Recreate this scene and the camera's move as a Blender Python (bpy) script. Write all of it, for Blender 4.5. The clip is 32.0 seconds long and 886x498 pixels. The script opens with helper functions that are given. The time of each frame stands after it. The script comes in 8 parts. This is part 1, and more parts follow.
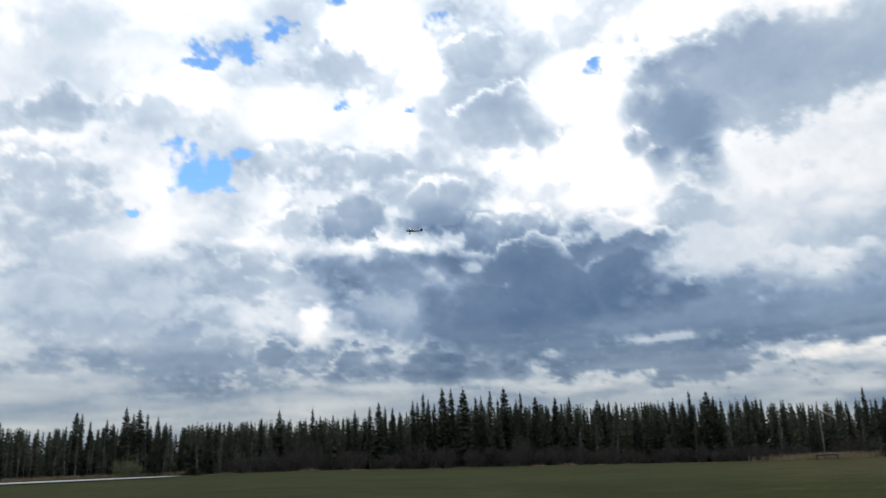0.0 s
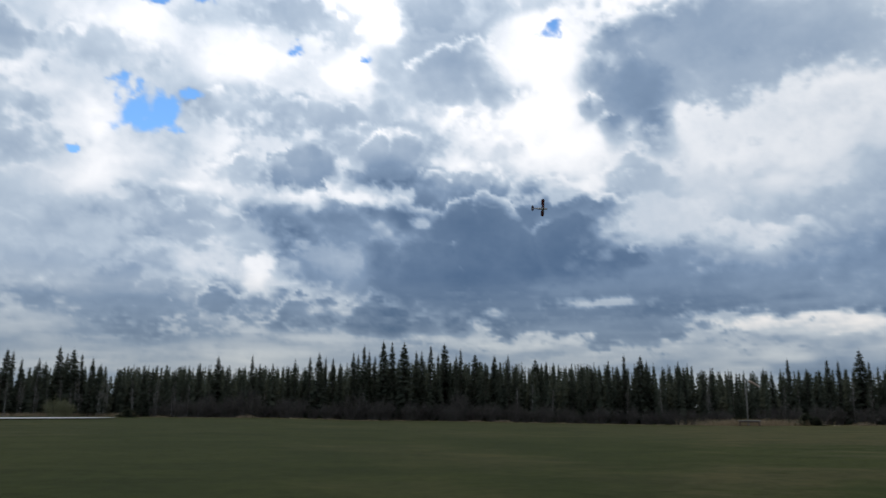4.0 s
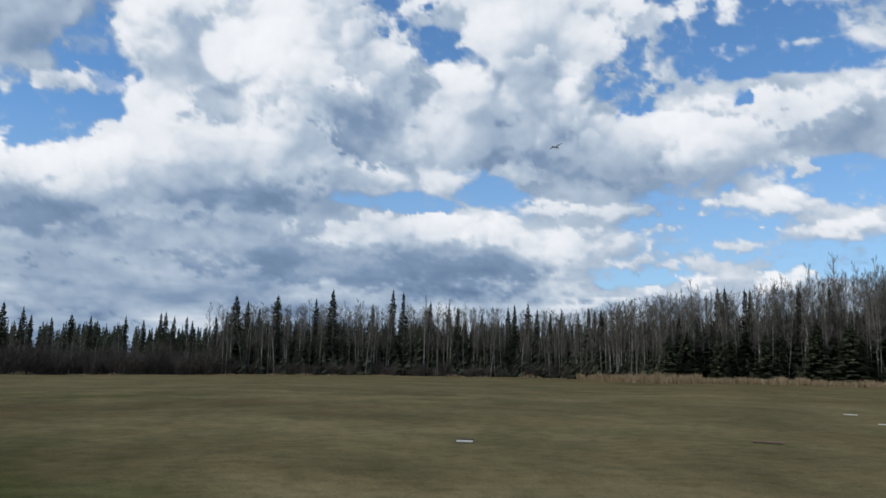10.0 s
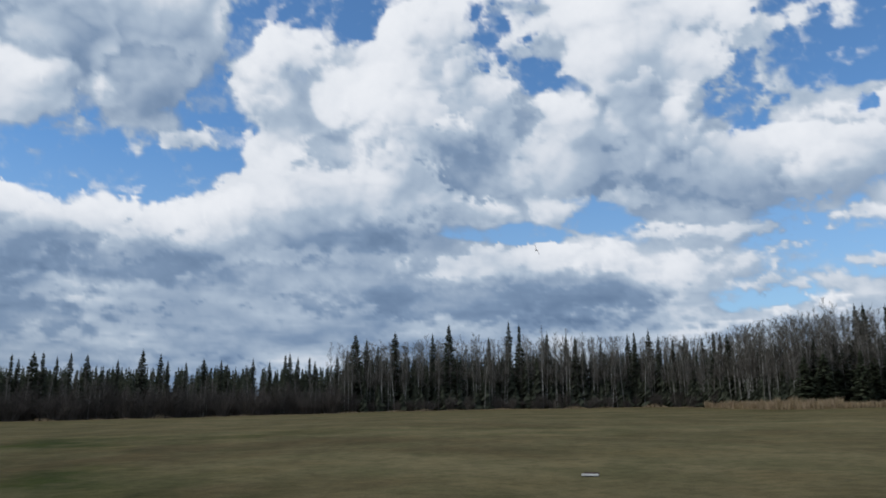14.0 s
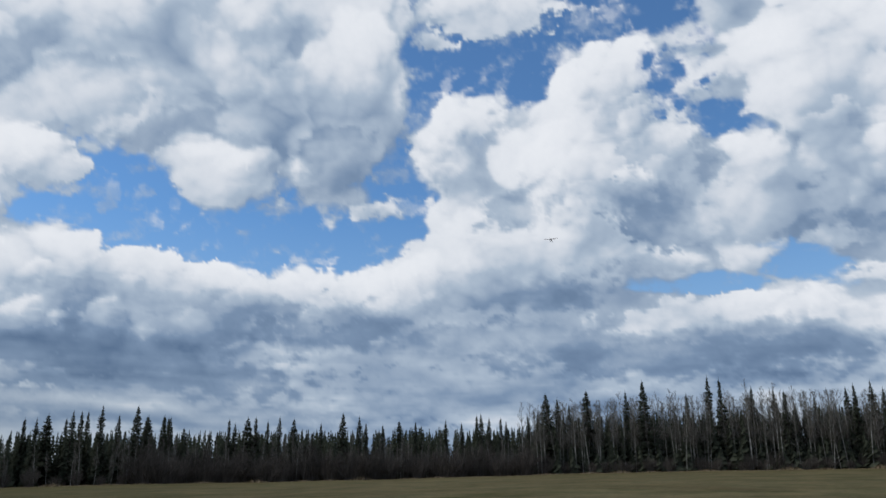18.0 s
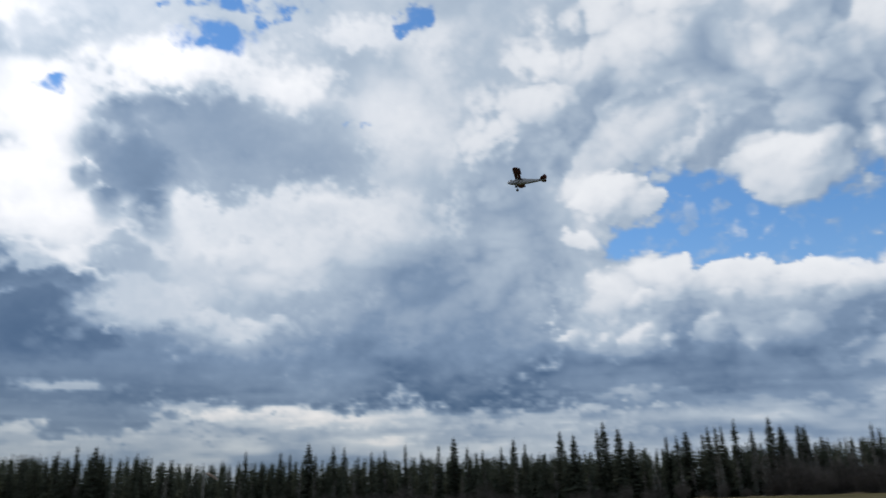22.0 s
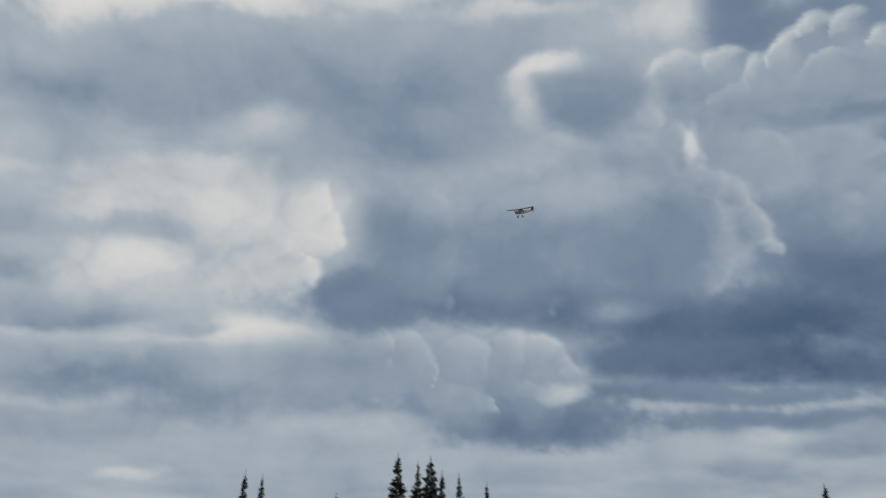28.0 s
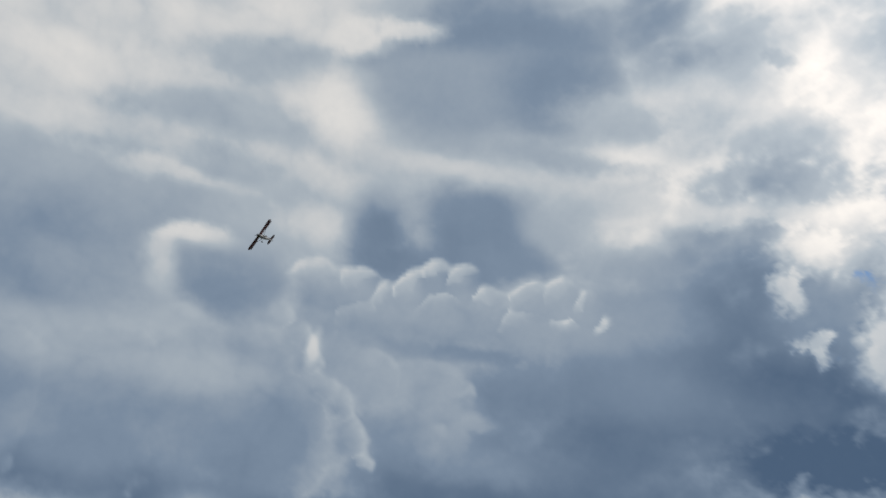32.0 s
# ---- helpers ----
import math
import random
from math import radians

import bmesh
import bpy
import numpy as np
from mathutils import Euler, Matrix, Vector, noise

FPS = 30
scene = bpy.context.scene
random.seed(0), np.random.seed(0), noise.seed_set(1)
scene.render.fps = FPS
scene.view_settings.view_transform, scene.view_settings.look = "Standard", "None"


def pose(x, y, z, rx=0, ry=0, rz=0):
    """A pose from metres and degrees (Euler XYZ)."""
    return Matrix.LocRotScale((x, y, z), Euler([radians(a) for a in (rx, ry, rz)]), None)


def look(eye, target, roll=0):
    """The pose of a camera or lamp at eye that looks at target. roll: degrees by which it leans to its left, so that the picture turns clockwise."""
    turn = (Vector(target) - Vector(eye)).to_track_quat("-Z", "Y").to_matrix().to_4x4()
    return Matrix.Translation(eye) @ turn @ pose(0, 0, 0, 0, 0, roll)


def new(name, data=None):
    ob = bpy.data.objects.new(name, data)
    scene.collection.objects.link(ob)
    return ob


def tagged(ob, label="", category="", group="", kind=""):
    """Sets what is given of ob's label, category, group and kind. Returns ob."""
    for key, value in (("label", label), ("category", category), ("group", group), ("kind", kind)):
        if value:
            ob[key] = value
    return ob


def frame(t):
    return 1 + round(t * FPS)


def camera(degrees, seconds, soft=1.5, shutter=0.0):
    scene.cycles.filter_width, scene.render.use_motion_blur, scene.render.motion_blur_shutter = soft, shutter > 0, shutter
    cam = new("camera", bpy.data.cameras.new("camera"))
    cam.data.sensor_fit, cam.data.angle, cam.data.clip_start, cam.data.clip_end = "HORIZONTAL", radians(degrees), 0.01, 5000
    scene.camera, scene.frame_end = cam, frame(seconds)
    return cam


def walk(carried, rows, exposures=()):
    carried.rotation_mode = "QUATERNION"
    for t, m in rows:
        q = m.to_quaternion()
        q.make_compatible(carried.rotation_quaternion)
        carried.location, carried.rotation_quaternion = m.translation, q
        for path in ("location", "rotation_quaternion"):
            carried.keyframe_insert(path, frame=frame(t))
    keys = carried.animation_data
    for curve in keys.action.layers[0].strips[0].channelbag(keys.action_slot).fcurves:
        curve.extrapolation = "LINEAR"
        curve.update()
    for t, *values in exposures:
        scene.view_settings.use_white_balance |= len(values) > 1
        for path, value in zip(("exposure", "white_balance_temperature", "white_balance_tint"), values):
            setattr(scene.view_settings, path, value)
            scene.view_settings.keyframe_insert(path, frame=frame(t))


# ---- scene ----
import itertools


def camera_pose(x, y, yaw, pitch, roll):
    """At eye height; yaw to the left, pitch up, roll counter-clockwise, all in degrees."""
    return pose(x, y, 1.6, 90 + pitch, 0, yaw) @ pose(0, 0, 0, 0, 0, roll)


cam = camera(59.47, 32.0, soft=1.5, shutter=0.22)
EXPOSURES = [(0.0, 0.28, 6700, 10), (1.0, -0.02, 6650, 10), (2.0, -0.12, 6580, 10), (5.0, 0.14, 6450, 10), (8.0, 0.05, 6400, 10), (9.5, 0.12, 6420, 10), (11.0, 0.1, 6350, 10), (13.0, -0.02, 6300, 10), (15.0, 0.05, 6350, 10), (19.0, -0.08, 6300, 10), (21.0, -0.15, 6300, 10), (22.0, 0.02, 6400, 10), (23.0, -0.06, 6500, 10), (24.0, 0.06, 6650, 10), (25.0, -0.28, 6550, 10), (27.5, -0.16, 7050, 10), (29.0, -0.24, 7050, 10), (30.0, -0.30, 7050, 10), (31.0, -0.20, 7050, 10), (32.0, -0.14, 7050, 10)]
walk(cam, [
    (0.0, camera_pose(0.00, 0.00, 0.00, 14.86, -2.18)),
    (0.5, camera_pose(0.00, 0.00, 6.10, 16.07, -2.78)),
    (1.0, camera_pose(0.00, 0.00, 9.09, 15.31, -1.98)),
    (1.5, camera_pose(0.00, 0.00, 10.80, 15.50, -1.95)),
    (2.0, camera_pose(0.00, 0.00, 11.17, 15.46, -1.50)),
    (2.5, camera_pose(0.00, 0.00, 10.84, 14.71, -1.25)),
    (4.5, camera_pose(0.00, 0.00, -12.41, 10.81, 0.32)),
    (5.0, camera_pose(0.00, 0.00, -21.71, 10.52, 0.60)),
    (5.5, camera_pose(0.00, 0.00, -31.13, 10.24, 1.82)),
    (6.0, camera_pose(0.00, 0.00, -40.41, 10.13, 2.32)),
    (6.5, camera_pose(0.00, 0.00, -47.84, 10.09, 2.32)),
    (7.0, camera_pose(0.00, 0.00, -56.53, 9.98, 3.22)),
    (7.5, camera_pose(0.00, 0.00, -64.10, 9.30, 4.16)),
    (8.0, camera_pose(0.00, 0.00, -71.17, 9.42, 4.27)),
    (8.5, camera_pose(0.00, 0.00, -80.24, 8.96, 6.15)),
    (9.0, camera_pose(0.00, 0.00, -99.19, 9.37, 3.08)),
    (9.5, camera_pose(0.00, 0.00, -107.89, 8.31, 1.53)),
    (10.0, camera_pose(0.00, 0.00, -107.12, 9.44, 1.30)),
    (10.5, camera_pose(0.00, 0.00, -106.79, 10.35, 1.19)),
    (11.0, camera_pose(0.00, 0.00, -109.24, 11.82, 1.31)),
    (11.5, camera_pose(0.00, 0.00, -110.31, 12.71, 1.27)),
    (12.0, camera_pose(0.00, 0.00, -109.75, 12.93, 0.75)),
    (12.5, camera_pose(0.00, 0.00, -108.21, 12.86, 0.66)),
    (13.0, camera_pose(0.00, 0.00, -106.14, 12.58, 0.80)),
    (13.5, camera_pose(0.00, 0.00, -102.92, 11.97, 0.46)),
    (14.0, camera_pose(0.00, 0.00, -98.74, 11.78, -0.33)),
    (14.5, camera_pose(0.00, 0.00, -93.38, 11.29, -0.69)),
    (15.0, camera_pose(0.00, 0.00, -87.99, 10.99, -0.48)),
    (15.5, camera_pose(0.00, 0.00, -83.84, 10.54, -0.68)),
    (17.5, camera_pose(0.00, 0.00, -85.34, 15.28, -0.53)),
    (18.0, camera_pose(0.00, 0.00, -84.94, 16.16, -0.34)),
    (18.5, camera_pose(0.00, 0.00, -84.33, 17.01, -0.70)),
    (19.0, camera_pose(0.00, 0.00, -83.52, 17.65, -0.61)),
    (19.5, camera_pose(0.00, 0.00, -82.17, 17.44, -0.34)),
    (20.0, camera_pose(0.00, 0.00, -80.96, 17.86, -0.71)),
    (20.5, camera_pose(0.00, 0.00, -78.80, 18.63, -0.26)),
    (21.0, camera_pose(0.00, 0.00, -72.20, 17.28, -0.86)),
    (21.5, camera_pose(0.00, 0.00, -58.68, 17.39, -1.55)),
    (22.0, camera_pose(0.00, 0.00, -41.80, 17.61, -1.42)),
    (22.5, camera_pose(0.00, 0.00, -26.84, 17.82, -1.80)),
    (23.0, camera_pose(0.00, 0.00, -14.95, 16.65, -1.82)),
    (23.5, camera_pose(0.00, 0.00, -3.59, 15.89, -1.04)),
    (24.0, camera_pose(0.00, 0.00, 5.33, 15.25, -0.02)),
    (24.5, camera_pose(-0.40, 1.80, 9.80, 15.39, -0.03)),
    (25.0, camera_pose(-3.39, 15.31, 10.67, 15.80, -0.88)),
    (25.5, camera_pose(-6.10, 27.50, 13.84, 16.75, -0.77)),
    (26.5, camera_pose(-6.49, 29.29, 55.00, 20.50, -0.50)),
    (27.5, camera_pose(-6.49, 29.29, 95.42, 23.49, -0.19)),
    (28.0, camera_pose(-6.49, 29.29, 108.07, 25.79, 0.31)),
    (28.5, camera_pose(-6.49, 29.29, 117.50, 29.60, 0.20)),
    (29.0, camera_pose(-6.49, 29.29, 123.75, 32.57, 1.57)),
    (29.5, camera_pose(-6.49, 29.29, 119.61, 36.36, 1.64)),
    (30.0, camera_pose(-6.49, 29.29, 104.30, 29.30, 0.00)),
    (30.5, camera_pose(-6.49, 29.29, 105.25, 40.33, 0.08)),
    (31.0, camera_pose(-6.49, 29.29, 90.96, 36.40, -1.66)),
    (31.5, camera_pose(-6.49, 29.29, 77.58, 41.36, -2.57)),
    (32.0, camera_pose(-6.49, 29.29, 75.76, 39.11, -2.99)),
], exposures=EXPOSURES)


# ---- world: broken cloud under a high spring sun ----
SUN_AZ, SUN_EL = 8.0, 44.0


def direction(az, el):
    """A unit vector; az in degrees to the left of +y."""
    a, e = radians(az), radians(el)
    return Vector((-math.sin(a) * math.cos(e), math.cos(a) * math.cos(e), math.sin(e)))


def build_world():
    """The open sky overhead, half covered by thin cloud; the low sky that the field looks out on is built below."""
    world = bpy.data.worlds.new("sky")
    scene.world = world
    world.use_nodes = True
    t = world.node_tree
    back = t.nodes["Background"]
    back.inputs["Strength"].default_value = 0.07
    air = t.nodes.new("ShaderNodeTexSky")
    air.sky_type, air.sun_disc, air.sun_elevation, air.sun_rotation = "NISHITA", False, radians(SUN_EL), radians(-SUN_AZ)
    air.dust_density, air.ozone_density = 0.0, 2.0
    veil = t.nodes.new("ShaderNodeTexNoise")
    veil.inputs["Scale"].default_value, veil.inputs["Detail"].default_value = 2.5, 6
    t.links.new(t.nodes.new("ShaderNodeTexCoord").outputs["Generated"], veil.inputs["Vector"])
    ramp = t.nodes.new("ShaderNodeValToRGB")
    ramp.color_ramp.elements[0].position, ramp.color_ramp.elements[1].position = 0.35, 0.62
    t.links.new(veil.outputs["Fac"], ramp.inputs[0])
    mix = t.nodes.new("ShaderNodeMix")
    mix.data_type = "RGBA"
    mix.inputs["B"].default_value = (5.6, 6.0, 6.5, 1)
    t.links.new(ramp.outputs[0], mix.inputs["Factor"])
    t.links.new(air.outputs[0], mix.inputs["A"])
    t.links.new(mix.outputs["Result"], back.inputs["Color"])


build_world()
lit_dir = direction(SUN_AZ, SUN_EL)
sun = new("sun", bpy.data.lights.new("sun", "SUN"))
sun.data.energy, sun.data.angle, sun.data.color = 1.4, radians(14), (1.0, 0.95, 0.87)
sun.matrix_world = look((0, 0, 60), Vector((0, 0, 60)) - lit_dir)

# ---- the cloudscape: a far shell of sky, with the clouds' light and shade painted over it as tone ----
STEP = 0.17
AZ = np.concatenate([np.arange(-178.0, -141.0, 1.0), np.arange(-141.0, 157.0 + 1e-6, STEP), np.arange(158.0, 179.5, 1.0)])
EL = np.concatenate([np.arange(-1.6, 1.2, 0.4), np.arange(1.2, 37.0, STEP), np.arange(37.0, 60.1, 0.25)])
LATTICE = np.random.RandomState(5).rand(32, 32, 32)
SEEDS = np.random.RandomState(8).rand(32, 32, 32, 3).astype(np.float32)


def value_noise(p):
    """Smooth noise in 0..1 over points p (..., 3)."""
    i = np.floor(p).astype(int)
    f = p - i
    f = f * f * f * (f * (f * 6 - 15) + 10)
    i, j = i & 31, (i + 1) & 31
    x0, y0, z0, x1, y1, z1 = i[..., 0], i[..., 1], i[..., 2], j[..., 0], j[..., 1], j[..., 2]
    fx, fy, fz = f[..., 0], f[..., 1], f[..., 2]
    a = LATTICE[x0, y0, z0] * (1 - fx) + LATTICE[x1, y0, z0] * fx
    b = LATTICE[x0, y1, z0] * (1 - fx) + LATTICE[x1, y1, z0] * fx
    c = LATTICE[x0, y0, z1] * (1 - fx) + LATTICE[x1, y0, z1] * fx
    d = LATTICE[x0, y1, z1] * (1 - fx) + LATTICE[x1, y1, z1] * fx
    return (a * (1 - fy) + b * fy) * (1 - fz) + (c * (1 - fy) + d * fy) * fz


def fractal(p, scale, octaves, rough=0.5):
    """Sum of octaves of noise about 0."""
    total, weight, amp = 0.0, 0.0, 1.0
    for k in range(octaves):
        n = value_noise(p * (scale * 2.03 ** k) + 7.31 * k) * 2 - 1
        total, weight, amp = total + n * amp, weight + amp, amp * rough
    return total / weight


def smoothstep(x, lo, hi):
    k = np.clip((x - lo) / (hi - lo), 0, 1)
    return k * k * (3 - 2 * k)


def cells(p):
    """Rounded bumps about 0: high in the middle of each cell, low along its borders."""
    shape = p.shape[:-1]
    p = p.reshape(-1, 3).astype(np.float32)
    i = np.floor(p).astype(np.int32)
    best = np.full(len(p), 9.0, np.float32)
    for dx, dy, dz in itertools.product((-1, 0, 1), repeat=3):
        c = i + np.array((dx, dy, dz), np.int32)
        k = c & 31
        q = c + SEEDS[k[:, 0], k[:, 1], k[:, 2]] - p
        best = np.minimum(best, np.einsum("ij,ij->i", q, q))
    return (1 - 1.6 * best).reshape(shape)


def puffs(p, scale, octaves, rough):
    total, weight, amp = 0.0, 0.0, 1.0
    for k in range(octaves):
        total, weight, amp = total + cells(p * (scale * 2.1 ** k) + 5.7 * k) * amp, weight + amp, amp * rough
    total = total - total.mean()
    return total / total.std()


class Sky:
    """The state of the cloudscape while it is laid, over the grid of elevations and bearings."""

    a, e = np.radians(AZ)[None, :], np.radians(EL)[:, None]
    way = np.stack([-np.sin(a) * np.cos(e), np.cos(a) * np.cos(e), np.sin(e) + 0 * a], -1)
    lean = np.array(lit_dir)
    # clouds look flatter the lower they stand
    rise = e - 2.2 * radians(7.0) * np.exp(-np.maximum(e, -0.02) / radians(7.0))
    round_ = np.stack([-np.sin(a) * np.cos(e), np.cos(a) * np.cos(e), rise + 0 * a], -1)
    smooth = smoothstep(way @ np.array(direction(104, 30)), 0.62, 0.80)
    near = smoothstep(way @ lean, 0.58, 0.88)
    warp = np.stack([fractal(round_ + 11.3, 9.0, 4, 0.5), fractal(round_ + 23.7, 9.0, 4, 0.5), fractal(round_ + 37.1, 9.0, 4, 0.5)], -1)
    puff = puffs(round_ + warp * 0.030, 8.0, 4, 0.46)
    soft = fractal(round_, 7.0, 6, 0.50)
    fringe = fractal(round_, 52.0, 4, 0.62)
    bent = way + warp * np.array((0.020, 0.020, 0.014))
    bulge = soft * 0.30 + puff * (0.13 - 0.05 * smooth) + fringe * 0.14 * (1 - 0.65 * smooth)
    tone = 0.28 + 0.30 * fractal(round_, 3.0, 3, 0.45) + 0.16 * (1 - smoothstep(EL, 3.0, 9.0))[:, None]
    strata = fractal(np.stack([-np.sin(a) * 6 + 0 * e, np.cos(a) * 6 + 0 * e, e * 48 + 0 * a], -1), 1.0, 4, 0.55)
    strata = strata * (1 - smoothstep(EL, 5.0, 12.0))[:, None]
    blue = np.zeros_like(tone)
    dome = np.zeros_like(tone)


def patch(az, el, half_w, half_h, tilt):
    """The part of the grid near an ellipse of sky (sizes in degrees), its value there (1 in the middle) and its own height. tilt: degrees by which its left end stands higher."""
    wide = (half_w * 1.9 + 5) / math.cos(radians(min(el, 70)))
    tall = half_h * 1.9 + 4 + abs(math.sin(radians(tilt))) * half_w * 1.9 + half_w * half_w * 0.012
    i = slice(np.searchsorted(EL, el - tall), np.searchsorted(EL, el + tall))
    j = slice(np.searchsorted(AZ, az - wide), np.searchsorted(AZ, az + wide))
    turn = np.array(Matrix.Rotation(radians(az), 3, "Z") @ Matrix.Rotation(radians(el), 3, "X") @ Matrix.Rotation(radians(tilt), 3, "Y"))
    q = (Sky.bent[i, j] - np.array(direction(az, el))) @ turn
    x, z = q[..., 0] / (radians(half_w) * 1.45), q[..., 2] / (radians(half_h) * 1.45)
    return (i, j), 1 - np.sqrt(x * x + z * z), z


def lay_tone(at, cover, z, top, base):
    tone = (top + base) / 2 - np.clip(z, -1, 1) * 0.8 * (base - top)
    Sky.tone[at] += cover * (tone - Sky.tone[at])


def ragged(at, size):
    """Unevenness for the outline of a cloud of that size in degrees: finer on small ones."""
    k = min(1.0, max(0.0, (size - 0.6) / 1.8))
    return Sky.bulge[at] * (0.45 + 0.55 * k) * (1 - 0.25 * Sky.smooth[at]) + Sky.fringe[at] * (0.9 * (1 - k)) * (1 - 0.7 * Sky.smooth[at])


def cloud_sheet(az, el, half_w, half_h, top, base, tilt=0.0):
    """A soft-edged stretch of cloud, lighter or darker than what lies behind it."""
    at, value, z = patch(az, el, half_w * 1.25, half_h * 1.25, tilt)
    lay_tone(at, smoothstep(value + ragged(at, half_h), 0.0, 0.80) * min(1.0, 0.62 + 0.22 * half_h), z, top, base)


def cloud_heap(az, el, half_w, half_h, top, base, tilt=0.0):
    """A heaped cloud: crisp scalloped outline, bulging in the middle."""
    at, value, z = patch(az, el, half_w, half_h, tilt)
    small = min(half_w, half_h) < 1.3
    value = value + ragged(at, min(half_w, half_h))
    cover = smoothstep(value, 0.26, 0.80) * 0.9 if small else smoothstep(value, 0.20, 0.44)
    lay_tone(at, cover, z, top, base)
    Sky.blue[at] *= 1 - cover
    swell = np.sqrt(np.clip(value, 0, 1)) * min(half_w, half_h, 4.0) * 0.55
    Sky.dome[at] += cover * (swell - Sky.dome[at])


def cloud_wisp(az, el, half_w, half_h, top, base, tilt=0.0):
    """A torn shred of thin cloud in front of clear air."""
    at, value, z = patch(az, el, half_w, half_h, tilt)
    cover = smoothstep(value + (Sky.soft[at] * 0.8 + Sky.fringe[at] * 1.6) * np.clip(value * 3 + 0.4, 0, 1), 0.25, 1.05) * 0.46
    lay_tone(at, cover, z, top, base)
    Sky.blue[at] *= 1 - cover


def blue_gap(az, el, half_w, half_h, tilt=0.0):
    """Clear air between the clouds, ragged at the edge; small gaps stay veiled."""
    at, value, z = patch(az, el, half_w, half_h, tilt)
    small = half_w < 2.5
    fray = Sky.soft[at] * 0.5 - Sky.puff[at] * (0.08 if small else 0.12) + Sky.fringe[at] * (1.3 if small else 0.28) + 0.05
    cover = smoothstep(value + fray * np.clip(value * 2.5 + 0.4, 0, 1), 0.05, 0.95 if small else 0.50)
    Sky.blue[at] = np.maximum(Sky.blue[at], cover * np.clip((0.62 if small else 0.97) + Sky.fringe[at] * 0.8, 0, 1))


def heaped(az, el, lobes, torn):
    """A heap of lobes (to the right, up and radius, in degrees from its middle) in one outline: its part of the grid, how deep each place lies in it, the slope of that, and the height from 1 at its foot to 0 at its top. torn: how uneven it is."""
    reach = max(max(abs(x), abs(z)) + r for x, z, r in lobes) + 2
    at = patch(az, el, reach * 0.6, reach * 0.6, 0.0)[0]
    turn = np.array(Matrix.Rotation(radians(az), 3, "Z") @ Matrix.Rotation(radians(el), 3, "X"))
    q = np.degrees((Sky.bent[at] - np.array(direction(az, el))) @ turn)
    x, z = q[..., 0], q[..., 2]
    deep = np.full(x.shape, -9.0)
    for u, v, r in lobes:
        d = r - np.hypot(x - u, z - v)
        h = np.clip(0.5 + 0.5 * (d - deep) / 0.35, 0, 1)
        deep = deep + (d - deep) * h + 0.35 * h * (1 - h)
    deep = deep + (Sky.puff[at] * 0.16 + Sky.soft[at] * 0.5) * torn
    slope = np.stack(np.gradient(deep), -1)
    slope = slope / (np.hypot(slope[..., 0], slope[..., 1]) + 1e-6)[..., None]
    low, high = min(v - r for u, v, r in lobes), max(v + r for u, v, r in lobes)
    return at, deep + Sky.fringe[at] * (0.42 - 0.14 * Sky.smooth[at]) * torn, slope, np.clip((high - z) / (high - low), 0, 1)


def cloud_bank(az, el, lobes, top, base, rim, side):
    """Lobes with a crisp outline whose edge is lit on one side (to the right, up) and fades into the grey body."""
    at, deep, slope, down = heaped(az, el, lobes, 1.0)
    face = np.clip((slope[..., 1] * side[0] - slope[..., 0] * side[1]) / math.hypot(*side), 0, 1)
    body = top + (base - top) * down
    tone = body + (rim - body) * np.exp(-np.maximum(deep, 0) / 0.75) * face
    cover = smoothstep(deep, -0.15, 0.40) * (0.25 + 0.75 * np.maximum(smoothstep(deep, 0.3, 2.4), face))
    Sky.tone[at] += cover * (tone - Sky.tone[at])
    Sky.blue[at] *= 1 - cover


def cloud_lump(az, el, lobes, body, rim):
    """A thick cloud with the sun behind it: dark body, bright fringe, most of it along the top."""
    at, deep, slope, down = heaped(az, el, lobes, 1.9)
    face = np.clip(-slope[..., 0], 0, 1)
    tone = body * (0.9 + 0.2 * down)
    tone = tone + (rim - tone) * (1 - smoothstep(deep, -0.10, 0.55)) * np.clip(0.12 + 0.62 * face + Sky.soft[at] * 1.3 + Sky.fringe[at] * 0.9, 0, 1)
    cover = smoothstep(deep, -0.45, 0.15) * (0.35 + 0.6 * np.maximum(smoothstep(deep, 0.0, 1.6), face))
    Sky.tone[at] += cover * (tone - Sky.tone[at])
    Sky.blue[at] *= 1 - cover * 0.7


def sky_behind():
    cloud_sheet(11.0, 20.1, 38.22, 20.06, 0.22, 0.26, tilt=2)
    cloud_sheet(30.8, 7.3, 15.08, 3.02, 0.20, 0.24)
    cloud_sheet(-39.2, 17.8, 16.20, 8.87, 0.32, 0.36, tilt=5)
    cloud_sheet(-83.4, 9.4, 33.08, 6.62, 0.32, 0.36)
    cloud_sheet(108.0, 11.1, 41.11, 6.40, 0.36, 0.40)
    cloud_sheet(123.8, 34.3, 43.18, 22.07, 0.34, 0.38, tilt=-2)


